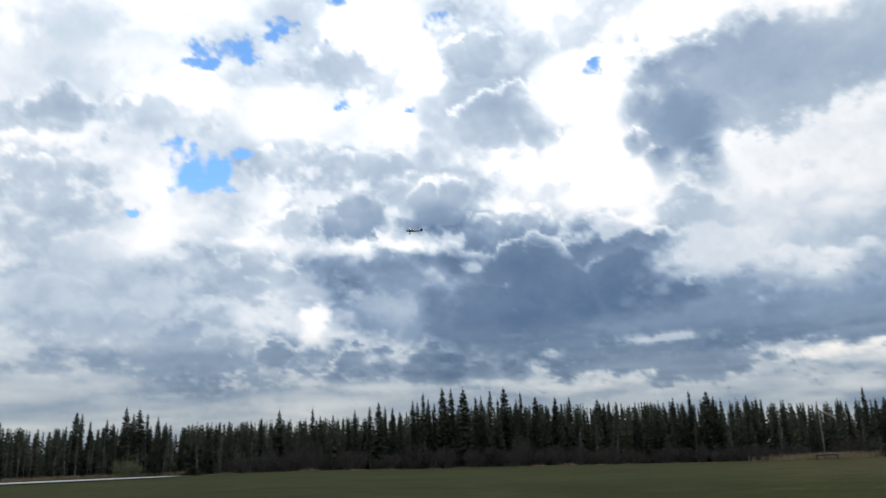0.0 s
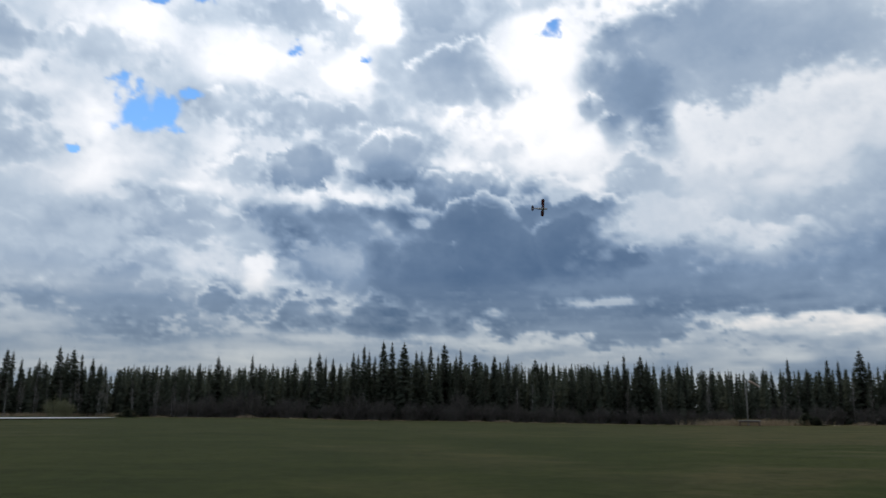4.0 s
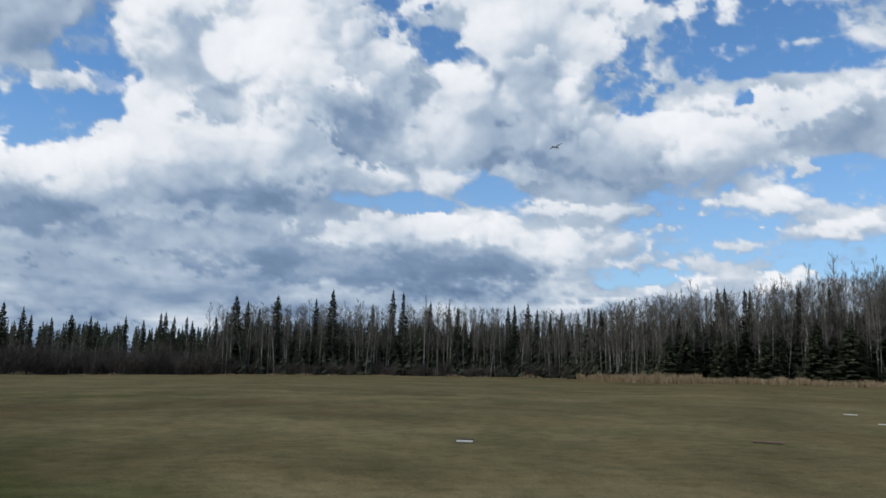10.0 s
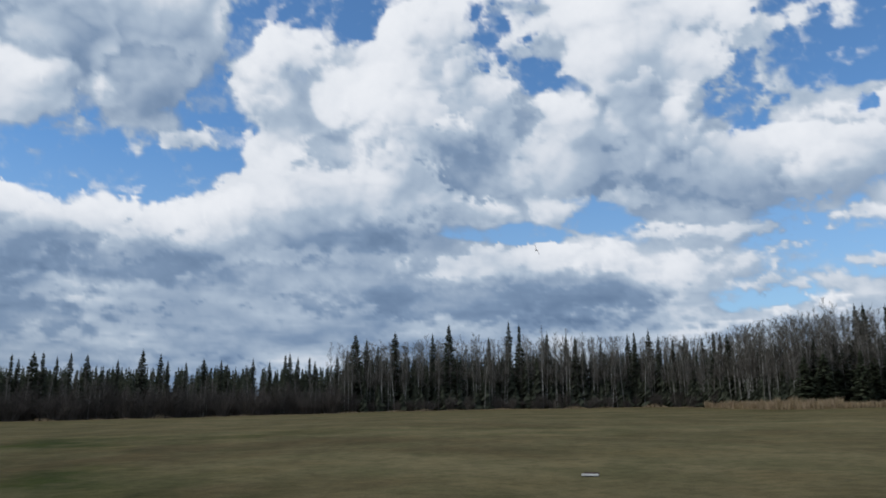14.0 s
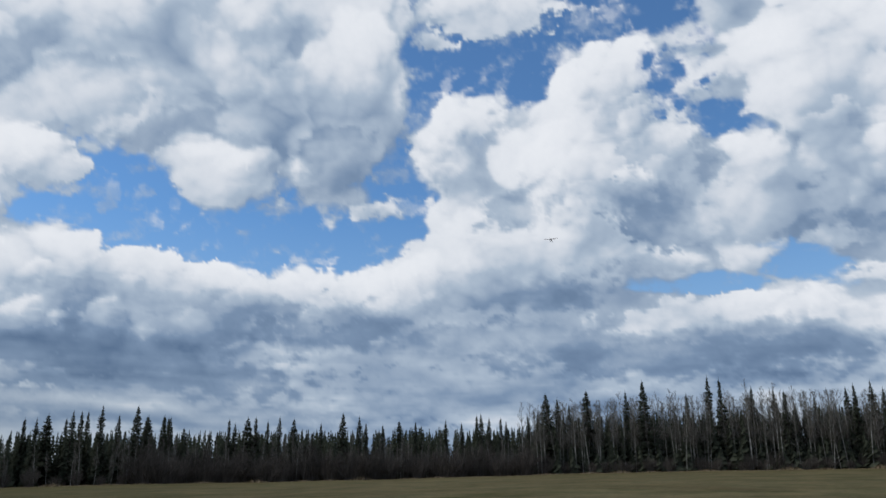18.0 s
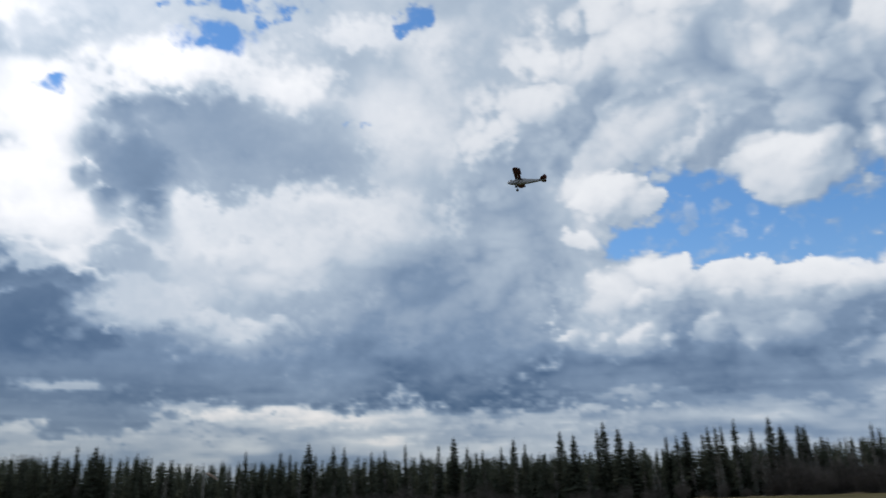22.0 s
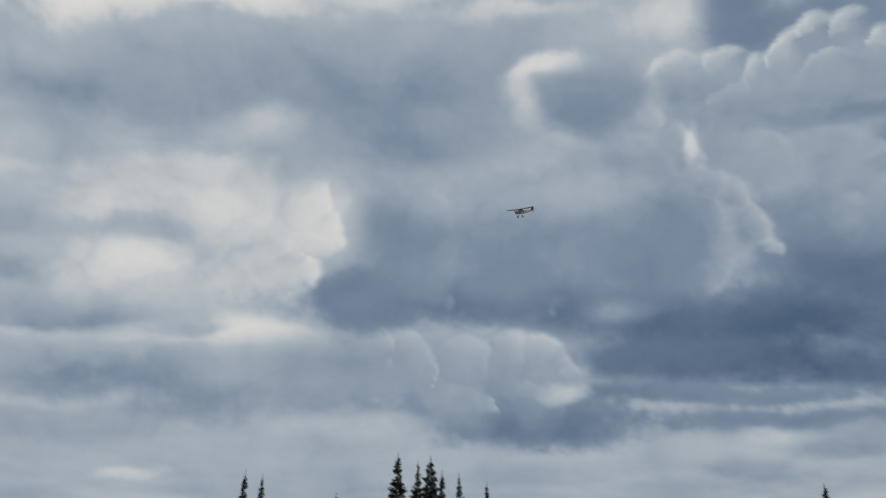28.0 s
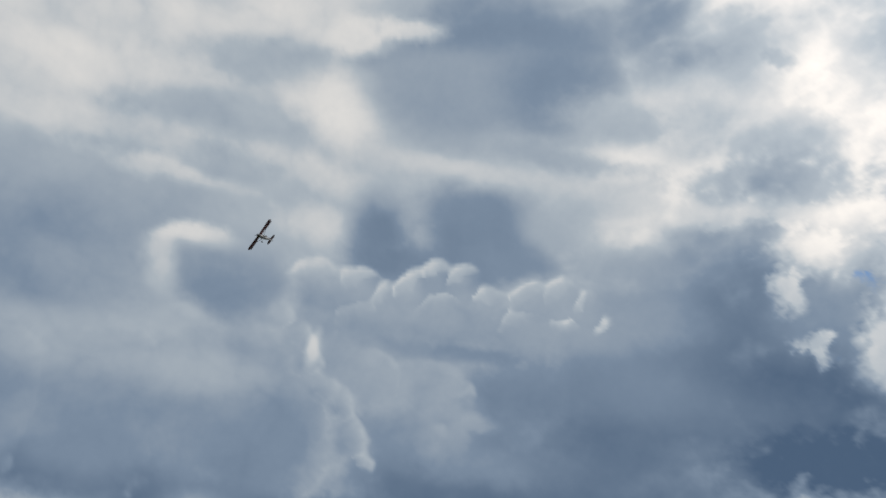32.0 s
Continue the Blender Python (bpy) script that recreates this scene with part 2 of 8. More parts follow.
def sky_ahead():
    cloud_sheet(34.4, 28.7, 7.19, 3.24, 0.12, 0.18, tilt=-10)
    cloud_sheet(27.4, 30.3, 4.52, 2.26, 0.25, 0.30, tilt=-7)
    cloud_sheet(41.0, 23.1, 3.07, 2.05, 0.35, 0.40, tilt=-11)
    cloud_sheet(24.5, 25.1, 6.30, 2.36, 0.12, 0.15, tilt=-4)
    cloud_sheet(33.4, 22.0, 4.47, 0.93, 0.30, 0.40, tilt=-7)
    cloud_sheet(29.4, 22.8, 2.31, 1.15, 0.40, 0.45, tilt=-6)
    cloud_sheet(31.6, 19.4, 3.43, 1.90, 0.38, 0.45, tilt=-5)
    cloud_sheet(28.4, 18.9, 2.74, 1.37, 0.42, 0.48, tilt=-4)
    cloud_sheet(39.0, 18.6, 2.82, 1.41, 0.30, 0.36, tilt=-8)
    cloud_sheet(33.0, 17.3, 1.88, 0.68, 0.52, 0.60, tilt=-5)
    cloud_sheet(27.5, 17.3, 3.15, 0.99, 0.40, 0.42, tilt=-3)
    cloud_sheet(34.3, 14.1, 4.08, 1.49, 0.42, 0.48, tilt=-4)
    cloud_sheet(39.9, 14.0, 2.08, 1.04, 0.25, 0.30, tilt=-6)
    cloud_sheet(25.3, 14.2, 2.80, 1.00, 0.32, 0.38, tilt=-2)
    cloud_sheet(20.8, 15.1, 3.27, 1.23, 0.15, 0.20)
    cloud_sheet(21.8, 23.7, 3.21, 1.00, 0.30, 0.32, tilt=-3)
    cloud_sheet(7.8, 28.1, 2.81, 1.12, 0.40, 0.46, tilt=3)
    cloud_sheet(11.0, 28.0, 1.61, 0.81, 0.35, 0.40, tilt=2)
    cloud_sheet(4.1, 27.1, 1.60, 1.60, 0.35, 0.40)
    cloud_sheet(15.6, 27.3, 2.01, 0.64, 0.22, 0.30)
    cloud_sheet(-0.4, 27.5, 2.36, 1.97, 0.00, 0.05)
    cloud_sheet(-13.1, 24.4, 2.18, 2.18, 0.00, 0.05)
    cloud_sheet(5.3, 30.7, 2.36, 1.57, 0.00, 0.05, tilt=4)
    cloud_sheet(3.0, 23.8, 2.03, 1.62, 0.02, 0.06)
    cloud_sheet(12.0, 24.6, 2.46, 1.64, 0.05, 0.10)
    cloud_sheet(-1.9, 29.3, 2.32, 1.74, 0.40, 0.45, tilt=8)
    cloud_sheet(-4.9, 24.2, 5.45, 2.72, 0.42, 0.48, tilt=8)
    cloud_sheet(-0.9, 23.0, 3.60, 2.40, 0.40, 0.46, tilt=6)
    cloud_sheet(-7.1, 21.5, 3.48, 1.54, 0.38, 0.44, tilt=8)
    cloud_sheet(-11.8, 29.2, 2.52, 1.44, 0.35, 0.40, tilt=13)
    cloud_sheet(-19.1, 26.7, 3.01, 2.68, 0.60, 0.66)
    cloud_sheet(-17.7, 22.7, 3.80, 3.80, 0.66, 0.76)
    cloud_sheet(-20.2, 23.2, 2.67, 4.00, 0.70, 0.78, tilt=15)
    cloud_sheet(12.1, 21.3, 2.07, 1.04, 0.35, 0.42)
    cloud_sheet(5.9, 20.7, 4.54, 1.24, 0.42, 0.48, tilt=3)
    cloud_sheet(1.6, 18.8, 4.09, 1.23, 0.40, 0.46, tilt=5)
    cloud_sheet(11.5, 17.0, 1.67, 1.04, 0.40, 0.45)
    cloud_sheet(14.8, 13.5, 2.70, 1.66, 0.50, 0.56)
    cloud_sheet(18.2, 13.1, 1.65, 0.62, 0.35, 0.40)
    cloud_sheet(39.9, 10.5, 2.07, 1.03, 0.55, 0.65, tilt=-4)
    cloud_sheet(-4.9, 16.5, 1.98, 0.99, 0.50, 0.55, tilt=6)
    cloud_sheet(-8.6, 17.7, 2.30, 0.77, 0.28, 0.34, tilt=8)
    cloud_sheet(-16.3, 12.0, 3.16, 2.11, 0.70, 0.80, tilt=8)
    cloud_sheet(-7.9, 11.4, 12.67, 4.22, 0.80, 0.98, tilt=5)
    cloud_sheet(-11.0, 12.7, 8.22, 2.99, 0.80, 0.95, tilt=7)
    cloud_sheet(-5.0, 9.7, 7.82, 2.15, 0.92, 1.05, tilt=4)
    cloud_sheet(-15.7, 8.0, 3.84, 2.10, 0.85, 1.00, tilt=6)
    cloud_sheet(0.1, 11.3, 3.64, 2.02, 0.58, 0.66, tilt=4)
    cloud_sheet(4.3, 10.3, 2.46, 1.23, 0.40, 0.48, tilt=3)
    cloud_sheet(12.4, 6.8, 9.85, 1.64, 0.60, 0.80)
    cloud_sheet(19.4, 6.9, 3.24, 1.01, 0.50, 0.60)
    cloud_sheet(8.6, 6.9, 4.51, 1.15, 0.76, 0.88, tilt=2)
    cloud_sheet(-1.5, 5.9, 5.13, 0.99, 0.72, 0.88, tilt=3)
    cloud_sheet(-5.4, 6.5, 3.47, 0.85, 0.55, 0.66, tilt=3)
    cloud_sheet(-15.4, 5.8, 3.47, 1.04, 0.72, 0.88, tilt=5)
    cloud_sheet(-12.0, 6.4, 2.17, 1.09, 0.42, 0.50, tilt=4)
    cloud_sheet(1.9, 15.4, 4.51, 0.57, 0.02, 0.10, tilt=4)
    cloud_sheet(7.0, 14.9, 2.50, 0.50, 0.06, 0.10, tilt=3)
    cloud_sheet(15.2, 15.6, 2.08, 0.42, 0.05, 0.08)
    cloud_sheet(9.8, 9.2, 1.03, 1.45, 0.00, 0.12, tilt=2)
    cloud_sheet(10.6, 12.1, 2.50, 1.04, 0.25, 0.30, tilt=2)
    cloud_sheet(29.8, 10.0, 4.99, 0.96, 0.25, 0.30, tilt=-2)
    cloud_sheet(25.1, 9.3, 3.97, 0.79, 0.40, 0.45)
    cloud_sheet(30.8, 6.9, 4.14, 0.53, 0.48, 0.52)
    cloud_sheet(39.6, 7.8, 2.05, 0.62, 0.65, 0.72, tilt=-2)
    cloud_sheet(26.9, 5.4, 7.71, 0.69, 0.26, 0.30)
    cloud_sheet(37.9, 4.2, 2.40, 0.76, 0.45, 0.50)
    cloud_sheet(6.7, 5.2, 5.27, 0.53, 0.18, 0.25, tilt=2)
    cloud_sheet(-6.4, 4.9, 5.69, 0.46, 0.20, 0.28, tilt=3)
    cloud_sheet(-14.2, 4.4, 3.50, 0.35, 0.22, 0.26, tilt=4)
    cloud_sheet(14.9, 3.7, 12.09, 0.81, 0.22, 0.26)
    cloud_heap(6.7, 16.9, 2.74, 1.41, 0.54, 0.72, tilt=3)
    cloud_heap(38.2, 10.2, 3.70, 1.62, 0.50, 0.72, tilt=-4)
    cloud_heap(-6.9, 16.5, 1.56, 0.70, 0.45, 0.55, tilt=7)
    cloud_heap(17.0, 8.3, 1.84, 1.15, 0.42, 0.58)
    blue_gap(18.2, 20.4, 2.63, 1.48)
    blue_gap(19.8, 21.3, 1.39, 0.90, tilt=-2)
    blue_gap(16.3, 19.5, 2.07, 0.41)
    blue_gap(20.9, 21.9, 1.01, 0.57, tilt=-2)
    blue_gap(15.4, 21.7, 1.07, 0.37)
    blue_gap(17.0, 28.7, 2.15, 0.96)
    blue_gap(19.2, 27.5, 1.43, 0.36, tilt=-2)
    blue_gap(12.8, 30.8, 1.11, 0.63)
    blue_gap(14.7, 29.8, 0.99, 0.48)
    blue_gap(36.2, 22.8, 0.87, 1.30, tilt=-9)
    blue_gap(34.2, 22.6, 0.96, 0.37, tilt=-8)
    blue_gap(43.0, 27.7, 2.29, 1.96)
    blue_gap(42.2, 29.7, 2.29, 0.85, tilt=-15)
    blue_gap(-0.5, 31.0, 1.08, 0.62, tilt=8)
    blue_gap(-12.2, 26.8, 1.16, 0.51, tilt=13)
    blue_gap(8.5, 25.7, 0.90, 0.57, tilt=3)
    blue_gap(2.7, 25.4, 0.60, 0.48)
    blue_gap(22.9, 17.3, 0.57, 0.36, tilt=-2)
    blue_gap(7.8, 32.6, 0.78, 0.35, tilt=3)


def sky_turning_right():
    cloud_sheet(-11.6, 25.2, 2.33, 2.72, 0.00, 0.05)
    cloud_sheet(-24.5, 25.3, 8.32, 3.17, 0.48, 0.56)
    cloud_sheet(-20.5, 21.3, 5.28, 2.44, 0.48, 0.55)
    cloud_sheet(-18.8, 19.6, 2.45, 0.82, 0.50, 0.54, tilt=-2)
    cloud_sheet(-29.4, 25.9, 4.68, 1.95, 0.40, 0.45, tilt=3)
    cloud_sheet(-25.8, 21.7, 4.85, 1.62, 0.40, 0.45)
    cloud_sheet(-35.2, 20.1, 5.11, 1.57, 0.08, 0.14, tilt=4)
    cloud_sheet(-40.6, 22.3, 3.74, 1.87, 0.20, 0.26, tilt=7)
    cloud_sheet(-38.8, 25.6, 2.23, 1.12, 0.10, 0.14, tilt=7)
    cloud_sheet(-46.0, 22.4, 3.91, 3.91, 0.45, 0.54)
    cloud_sheet(-52.2, 23.1, 2.29, 1.97, 0.35, 0.42)
    cloud_sheet(-50.5, 20.2, 2.38, 1.70, 0.28, 0.32, tilt=10)
    cloud_sheet(-46.8, 17.4, 3.95, 1.79, 0.42, 0.50, tilt=7)
    cloud_sheet(-25.8, 17.6, 3.29, 1.03, 0.06, 0.14)
    cloud_sheet(-22.3, 18.9, 2.46, 1.23, 0.30, 0.34)
    cloud_sheet(-30.9, 16.7, 4.06, 1.63, 0.28, 0.32, tilt=2)
    cloud_sheet(-25.4, 15.2, 2.07, 1.66, 0.24, 0.28)
    cloud_sheet(-27.5, 13.9, 2.48, 1.65, 0.34, 0.40)
    cloud_sheet(-30.0, 11.8, 2.06, 0.62, 0.08, 0.12)
    cloud_sheet(-35.5, 16.9, 2.38, 0.99, 0.10, 0.15, tilt=3)
    cloud_sheet(-39.1, 15.5, 4.27, 1.55, 0.42, 0.48, tilt=4)
    cloud_sheet(-44.4, 14.2, 4.08, 1.85, 0.52, 0.60, tilt=5)
    cloud_sheet(-38.2, 13.1, 4.71, 1.18, 0.45, 0.50, tilt=3)
    cloud_sheet(-49.3, 13.0, 2.81, 1.40, 0.50, 0.56, tilt=6)
    cloud_sheet(-25.8, 10.2, 2.50, 1.66, 0.48, 0.54)
    cloud_sheet(-34.9, 10.0, 8.83, 2.41, 0.60, 0.70, tilt=2)
    cloud_sheet(-42.7, 10.5, 7.56, 2.27, 0.64, 0.74, tilt=3)
    cloud_sheet(-23.7, 11.8, 2.50, 0.83, 0.12, 0.16)
    cloud_sheet(-22.8, 9.7, 1.25, 1.67, 0.20, 0.26)
    cloud_sheet(-34.8, 7.8, 13.23, 1.32, 0.76, 0.92)
    cloud_sheet(-26.6, 7.3, 6.21, 1.04, 0.72, 0.86)
    cloud_sheet(-46.1, 6.8, 6.53, 1.20, 0.70, 0.84, tilt=2)
    cloud_sheet(-33.6, 8.7, 1.21, 0.36, 0.08, 0.14)
    cloud_sheet(-16.2, 5.9, 5.36, 1.03, 0.70, 0.82)
    cloud_sheet(-29.1, 6.0, 7.80, 0.37, 0.14, 0.22)
    cloud_sheet(-22.4, 5.7, 1.66, 0.50, 0.08, 0.12)
    cloud_sheet(-17.8, 7.4, 1.25, 0.25, 0.10, 0.14)
    cloud_sheet(-13.2, 7.9, 1.03, 1.15, 0.20, 0.24)
    cloud_sheet(-30.7, 4.4, 16.26, 0.49, 0.42, 0.48)
    cloud_sheet(-42.4, 5.3, 5.64, 0.38, 0.42, 0.48)
    cloud_sheet(-22.4, 3.7, 16.52, 0.41, 0.28, 0.32)


def sky_front_right():
    cloud_sheet(-13.0, 18.8, 4.51, 1.74, 0.04, 0.10, tilt=-12)
    cloud_sheet(-10.6, 21.6, 2.99, 1.33, 0.04, 0.08, tilt=-14)
    cloud_sheet(-33.7, 20.1, 10.10, 1.54, 0.06, 0.14, tilt=-5)
    cloud_sheet(-30.4, 17.6, 4.03, 2.26, 0.10, 0.16, tilt=-5)
    cloud_sheet(-21.0, 17.7, 3.79, 2.28, 0.10, 0.18, tilt=-9)
    cloud_sheet(-19.6, 19.7, 3.35, 1.12, 0.06, 0.12, tilt=-10)
    cloud_sheet(-26.8, 5.8, 7.57, 0.52, 0.02, 0.10, tilt=-4)
    cloud_sheet(-12.6, 6.1, 2.08, 0.45, 0.08, 0.12, tilt=-6)
    cloud_sheet(-12.9, 3.0, 3.11, 0.48, 0.14, 0.20, tilt=-4)
    cloud_sheet(-16.5, 13.8, 4.03, 1.83, 0.50, 0.58, tilt=-9)
    cloud_sheet(-15.3, 9.0, 6.50, 2.17, 0.66, 0.76, tilt=-7)
    cloud_sheet(-28.4, 11.1, 8.09, 2.02, 0.48, 0.58, tilt=-5)
    cloud_sheet(-41.1, 11.0, 8.35, 2.09, 0.52, 0.62, tilt=-2)
    cloud_sheet(-27.9, 7.8, 12.07, 1.05, 0.74, 0.84, tilt=-4)


def sky_ahead_front():
    cloud_lump(-17.6, 23.1, ((-1.4, 1.1, 1.5), (-2.5, -1.3, 1.4), (-0.0, 3.3, 1.4), (1.7, 3.6, 1.7), (1.0, -0.6, 2.7), (-1.0, -2.8, 1.6), (2.0, -3.4, 1.7),), .66, .06)
    cloud_lump(-12.1, 29.2, ((-1.3, 0.2, 1.1), (0.2, 0.4, 1.2), (1.1, -0.6, 0.9),), .36, .02)
    cloud_lump(-2.3, 28.9, ((-1.1, 0.3, 1.0), (0.3, 0.6, 1.2), (1.2, -0.3, 1.2), (-0.4, -0.6, 0.9),), .38, .02)
    cloud_lump(-4.8, 23.5, ((-3.2, -0.1, 1.6), (-1.1, 0.8, 1.7), (0.9, 1.3, 1.5), (2.0, 0.4, 1.5), (-0.5, -0.9, 2.0), (1.8, -1.6, 1.5),), .44, .02)
    cloud_lump(-9.3, 19.2, ((-1.7, -0.1, 1.0), (0.2, -0.0, 0.9), (1.4, 0.2, 0.7),), .34, .04)
    cloud_lump(8.1, 28.1, ((-2.1, -0.1, 0.7), (-0.7, 0.2, 1.0), (0.9, 0.2, 1.0), (1.9, -0.3, 0.8),), .38, .02)
    cloud_lump(3.9, 27.1, ((-0.6, 0.4, 0.9), (0.6, -0.4, 0.8),), .32, .02)
    cloud_lump(5.9, 20.8, ((-2.1, -0.2, 1.2), (0.0, 0.1, 1.2), (2.1, 0.2, 0.9),), .42, .04)
    cloud_lump(1.6, 18.9, ((-2.0, 0.2, 1.0), (-0.0, -0.1, 1.2), (2.0, -0.1, 1.1),), .40, .04)
    cloud_lump(12.2, 21.7, ((-0.7, -0.3, 0.8), (0.7, 0.3, 0.9),), .36, .02)
    cloud_lump(21.8, 23.9, ((-1.6, -0.3, 0.8), (-0.0, 0.2, 1.0), (1.6, 0.1, 0.8),), .28, .04)
    cloud_lump(28.8, 23.2, ((-1.3, -0.3, 0.9), (-0.0, 0.2, 1.1), (1.3, 0.1, 0.8),), .36, .06)
    cloud_lump(29.5, 18.9, ((-1.3, 0.6, 1.1), (0.3, -0.1, 1.4), (1.8, 0.4, 1.0), (-0.8, -1.0, 1.0),), .42, .06)
    cloud_lump(32.8, 17.5, ((-1.1, -0.3, 0.7), (-0.0, 0.2, 0.8), (1.1, 0.0, 0.6),), .54, .08)
    cloud_lump(34.3, 13.8, ((-2.4, -0.2, 0.9), (-0.3, 0.5, 1.3), (1.9, 0.3, 1.3), (0.9, -0.6, 1.1),), 0.36, 0.14)
    cloud_lump(40.4, 22.0, ((-1.3, -0.5, 1.4), (0.2, 0.3, 1.2), (1.2, 0.3, 0.8),), .36, .06)
    cloud_lump(38.9, 18.2, ((-1.4, -0.5, 1.0), (0.2, 0.5, 1.1), (1.2, 0.0, 0.7),), .30, .06)
    cloud_lump(24.6, 14.6, ((-1.4, -0.3, 0.9), (0.1, 0.2, 1.0), (1.3, 0.0, 0.7),), 0.24, 0.12)
    cloud_lump(11.1, 16.9, ((-1.2, 0.1, 1.0), (0.2, 0.1, 1.1), (1.0, -0.2, 0.6),), .38, .04)
    cloud_lump(14.1, 13.3, ((-1.5, 0.1, 1.2), (-0.0, 0.8, 1.3), (1.4, -0.1, 1.1), (0.1, -0.8, 1.0),), 0.44, 0.12)
    cloud_lump(-17.7, 16.6, ((0.1, 0.4, 1.0), (1.3, -0.4, 1.0), (-1.4, -0.1, 0.7),), .34, .08)
    cloud_lump(-5.5, 16.6, ((-1.8, -0.1, 0.9), (-0.4, 0.5, 0.9), (0.7, 0.2, 0.9), (1.4, -0.5, 0.5),), .52, .04)
    cloud_lump(-8.9, 12.0, ((1.6, 2.9, 1.3), (3.4, 2.8, 1.3), (5.2, 3.0, 1.1), (6.5, 2.1, 1.1), (8.0, 1.1, 1.4), (-1.1, 2.2, 1.3), (-3.4, 1.9, 1.4), (-5.4, 1.1, 1.4), (-8.2, 1.4, 1.4), (-10.1, 2.0, 1.1), (-1.0, -0.2, 3.1), (4.4, -0.7, 2.9), (-6.1, -1.7, 2.8), (0.6, -2.7, 2.6), (7.6, -2.5, 2.4), (4.8, -3.4, 2.2), (-3.2, -3.5, 1.7), (-9.3, -1.4, 2.0), (2.3, -4.0, 1.5),), .90, .10)
    cloud_lump(6.2, 16.9, ((-2.0, -0.3, 1.2), (-0.5, 0.7, 1.1), (0.9, 0.3, 1.1), (1.9, -0.2, 0.6), (-0.4, -0.5, 1.4),), .58, .05)
    cloud_lump(16.4, 9.9, ((-1.0, -0.0, 0.7), (0.1, 0.2, 0.7), (0.9, -0.1, 0.5),), 0.38, 0.16)
    cloud_lump(38.0, 10.2, ((-1.4, -0.2, 1.4), (0.1, 0.8, 1.1), (1.5, 0.5, 1.2), (2.8, -0.3, 0.8), (-0.1, -0.7, 1.4), (-2.7, -0.1, 1.2),), .64, .12)
    cloud_lump(18.0, 7.7, ((-3.4, -0.3, 1.0), (-1.8, 0.1, 1.1), (-0.2, 1.1, 0.6), (1.5, -0.4, 1.3), (3.9, -0.4, 1.4),), 0.50, 0.22)
    cloud_lump(8.2, 6.9, ((-4.2, -0.1, 1.4), (-1.3, 0.2, 1.4), (1.6, 0.2, 1.3), (3.6, 0.5, 1.0), (0.3, -0.8, 1.1),), .74, .16)
    cloud_lump(-1.2, 6.2, ((-3.2, 0.7, 1.3), (-1.3, -0.0, 1.1), (1.0, -0.4, 0.9), (3.4, -0.3, 0.7),), .80, .16)
    cloud_sheet(-10.3, 6.7, 9.61, 1.11, 0.90, 0.98, tilt=4)
    cloud_sheet(-16.0, 5.4, 3.09, 0.62, 0.82, 0.90, tilt=4)
    cloud_lump(26.2, 11.2, ((-0.6, 0.1, 0.9), (0.6, -0.1, 0.6),), 0.30, 0.20)
    cloud_lump(39.0, 7.7, ((-1.2, 0.1, 0.8), (0.1, 0.1, 0.7), (1.1, -0.1, 0.5),), .62, .20)
    cloud_lump(32.0, 6.8, ((-1.3, 0.1, 0.9), (1.3, -0.1, 0.8),), 0.40, 0.26)
    cloud_lump(38.1, 4.1, ((-0.8, -0.1, 0.7), (0.8, 0.1, 0.7),), 0.40, 0.26)
    cloud_lump(23.7, 9.3, ((-1.4, 0.0, 1.0), (1.4, -0.0, 0.9),), 0.32, 0.20)
    cloud_sheet(10.0, 9.9, 1.08, 0.75, 0.00, 0.06, tilt=2)
    cloud_sheet(10.2, 8.3, 0.58, 0.37, 0.10, 0.16, tilt=2)
    cloud_sheet(-2.4, 13.7, 0.56, 0.32, 0.14, 0.18, tilt=5)
    cloud_sheet(-13.6, 7.4, 0.64, 0.43, 0.18, 0.24, tilt=5)
    cloud_sheet(-7.8, 6.7, 0.53, 0.26, 0.12, 0.18, tilt=4)
    cloud_sheet(-7.2, 17.7, 0.62, 0.31, 0.02, 0.08, tilt=7)
    cloud_sheet(1.9, 15.1, 2.46, 0.33, 0.04, 0.10, tilt=4)
    cloud_sheet(5.4, 5.0, 4.45, 0.28, 0.14, 0.20, tilt=2)
    cloud_sheet(-6.4, 4.7, 4.55, 0.27, 0.16, 0.22, tilt=3)


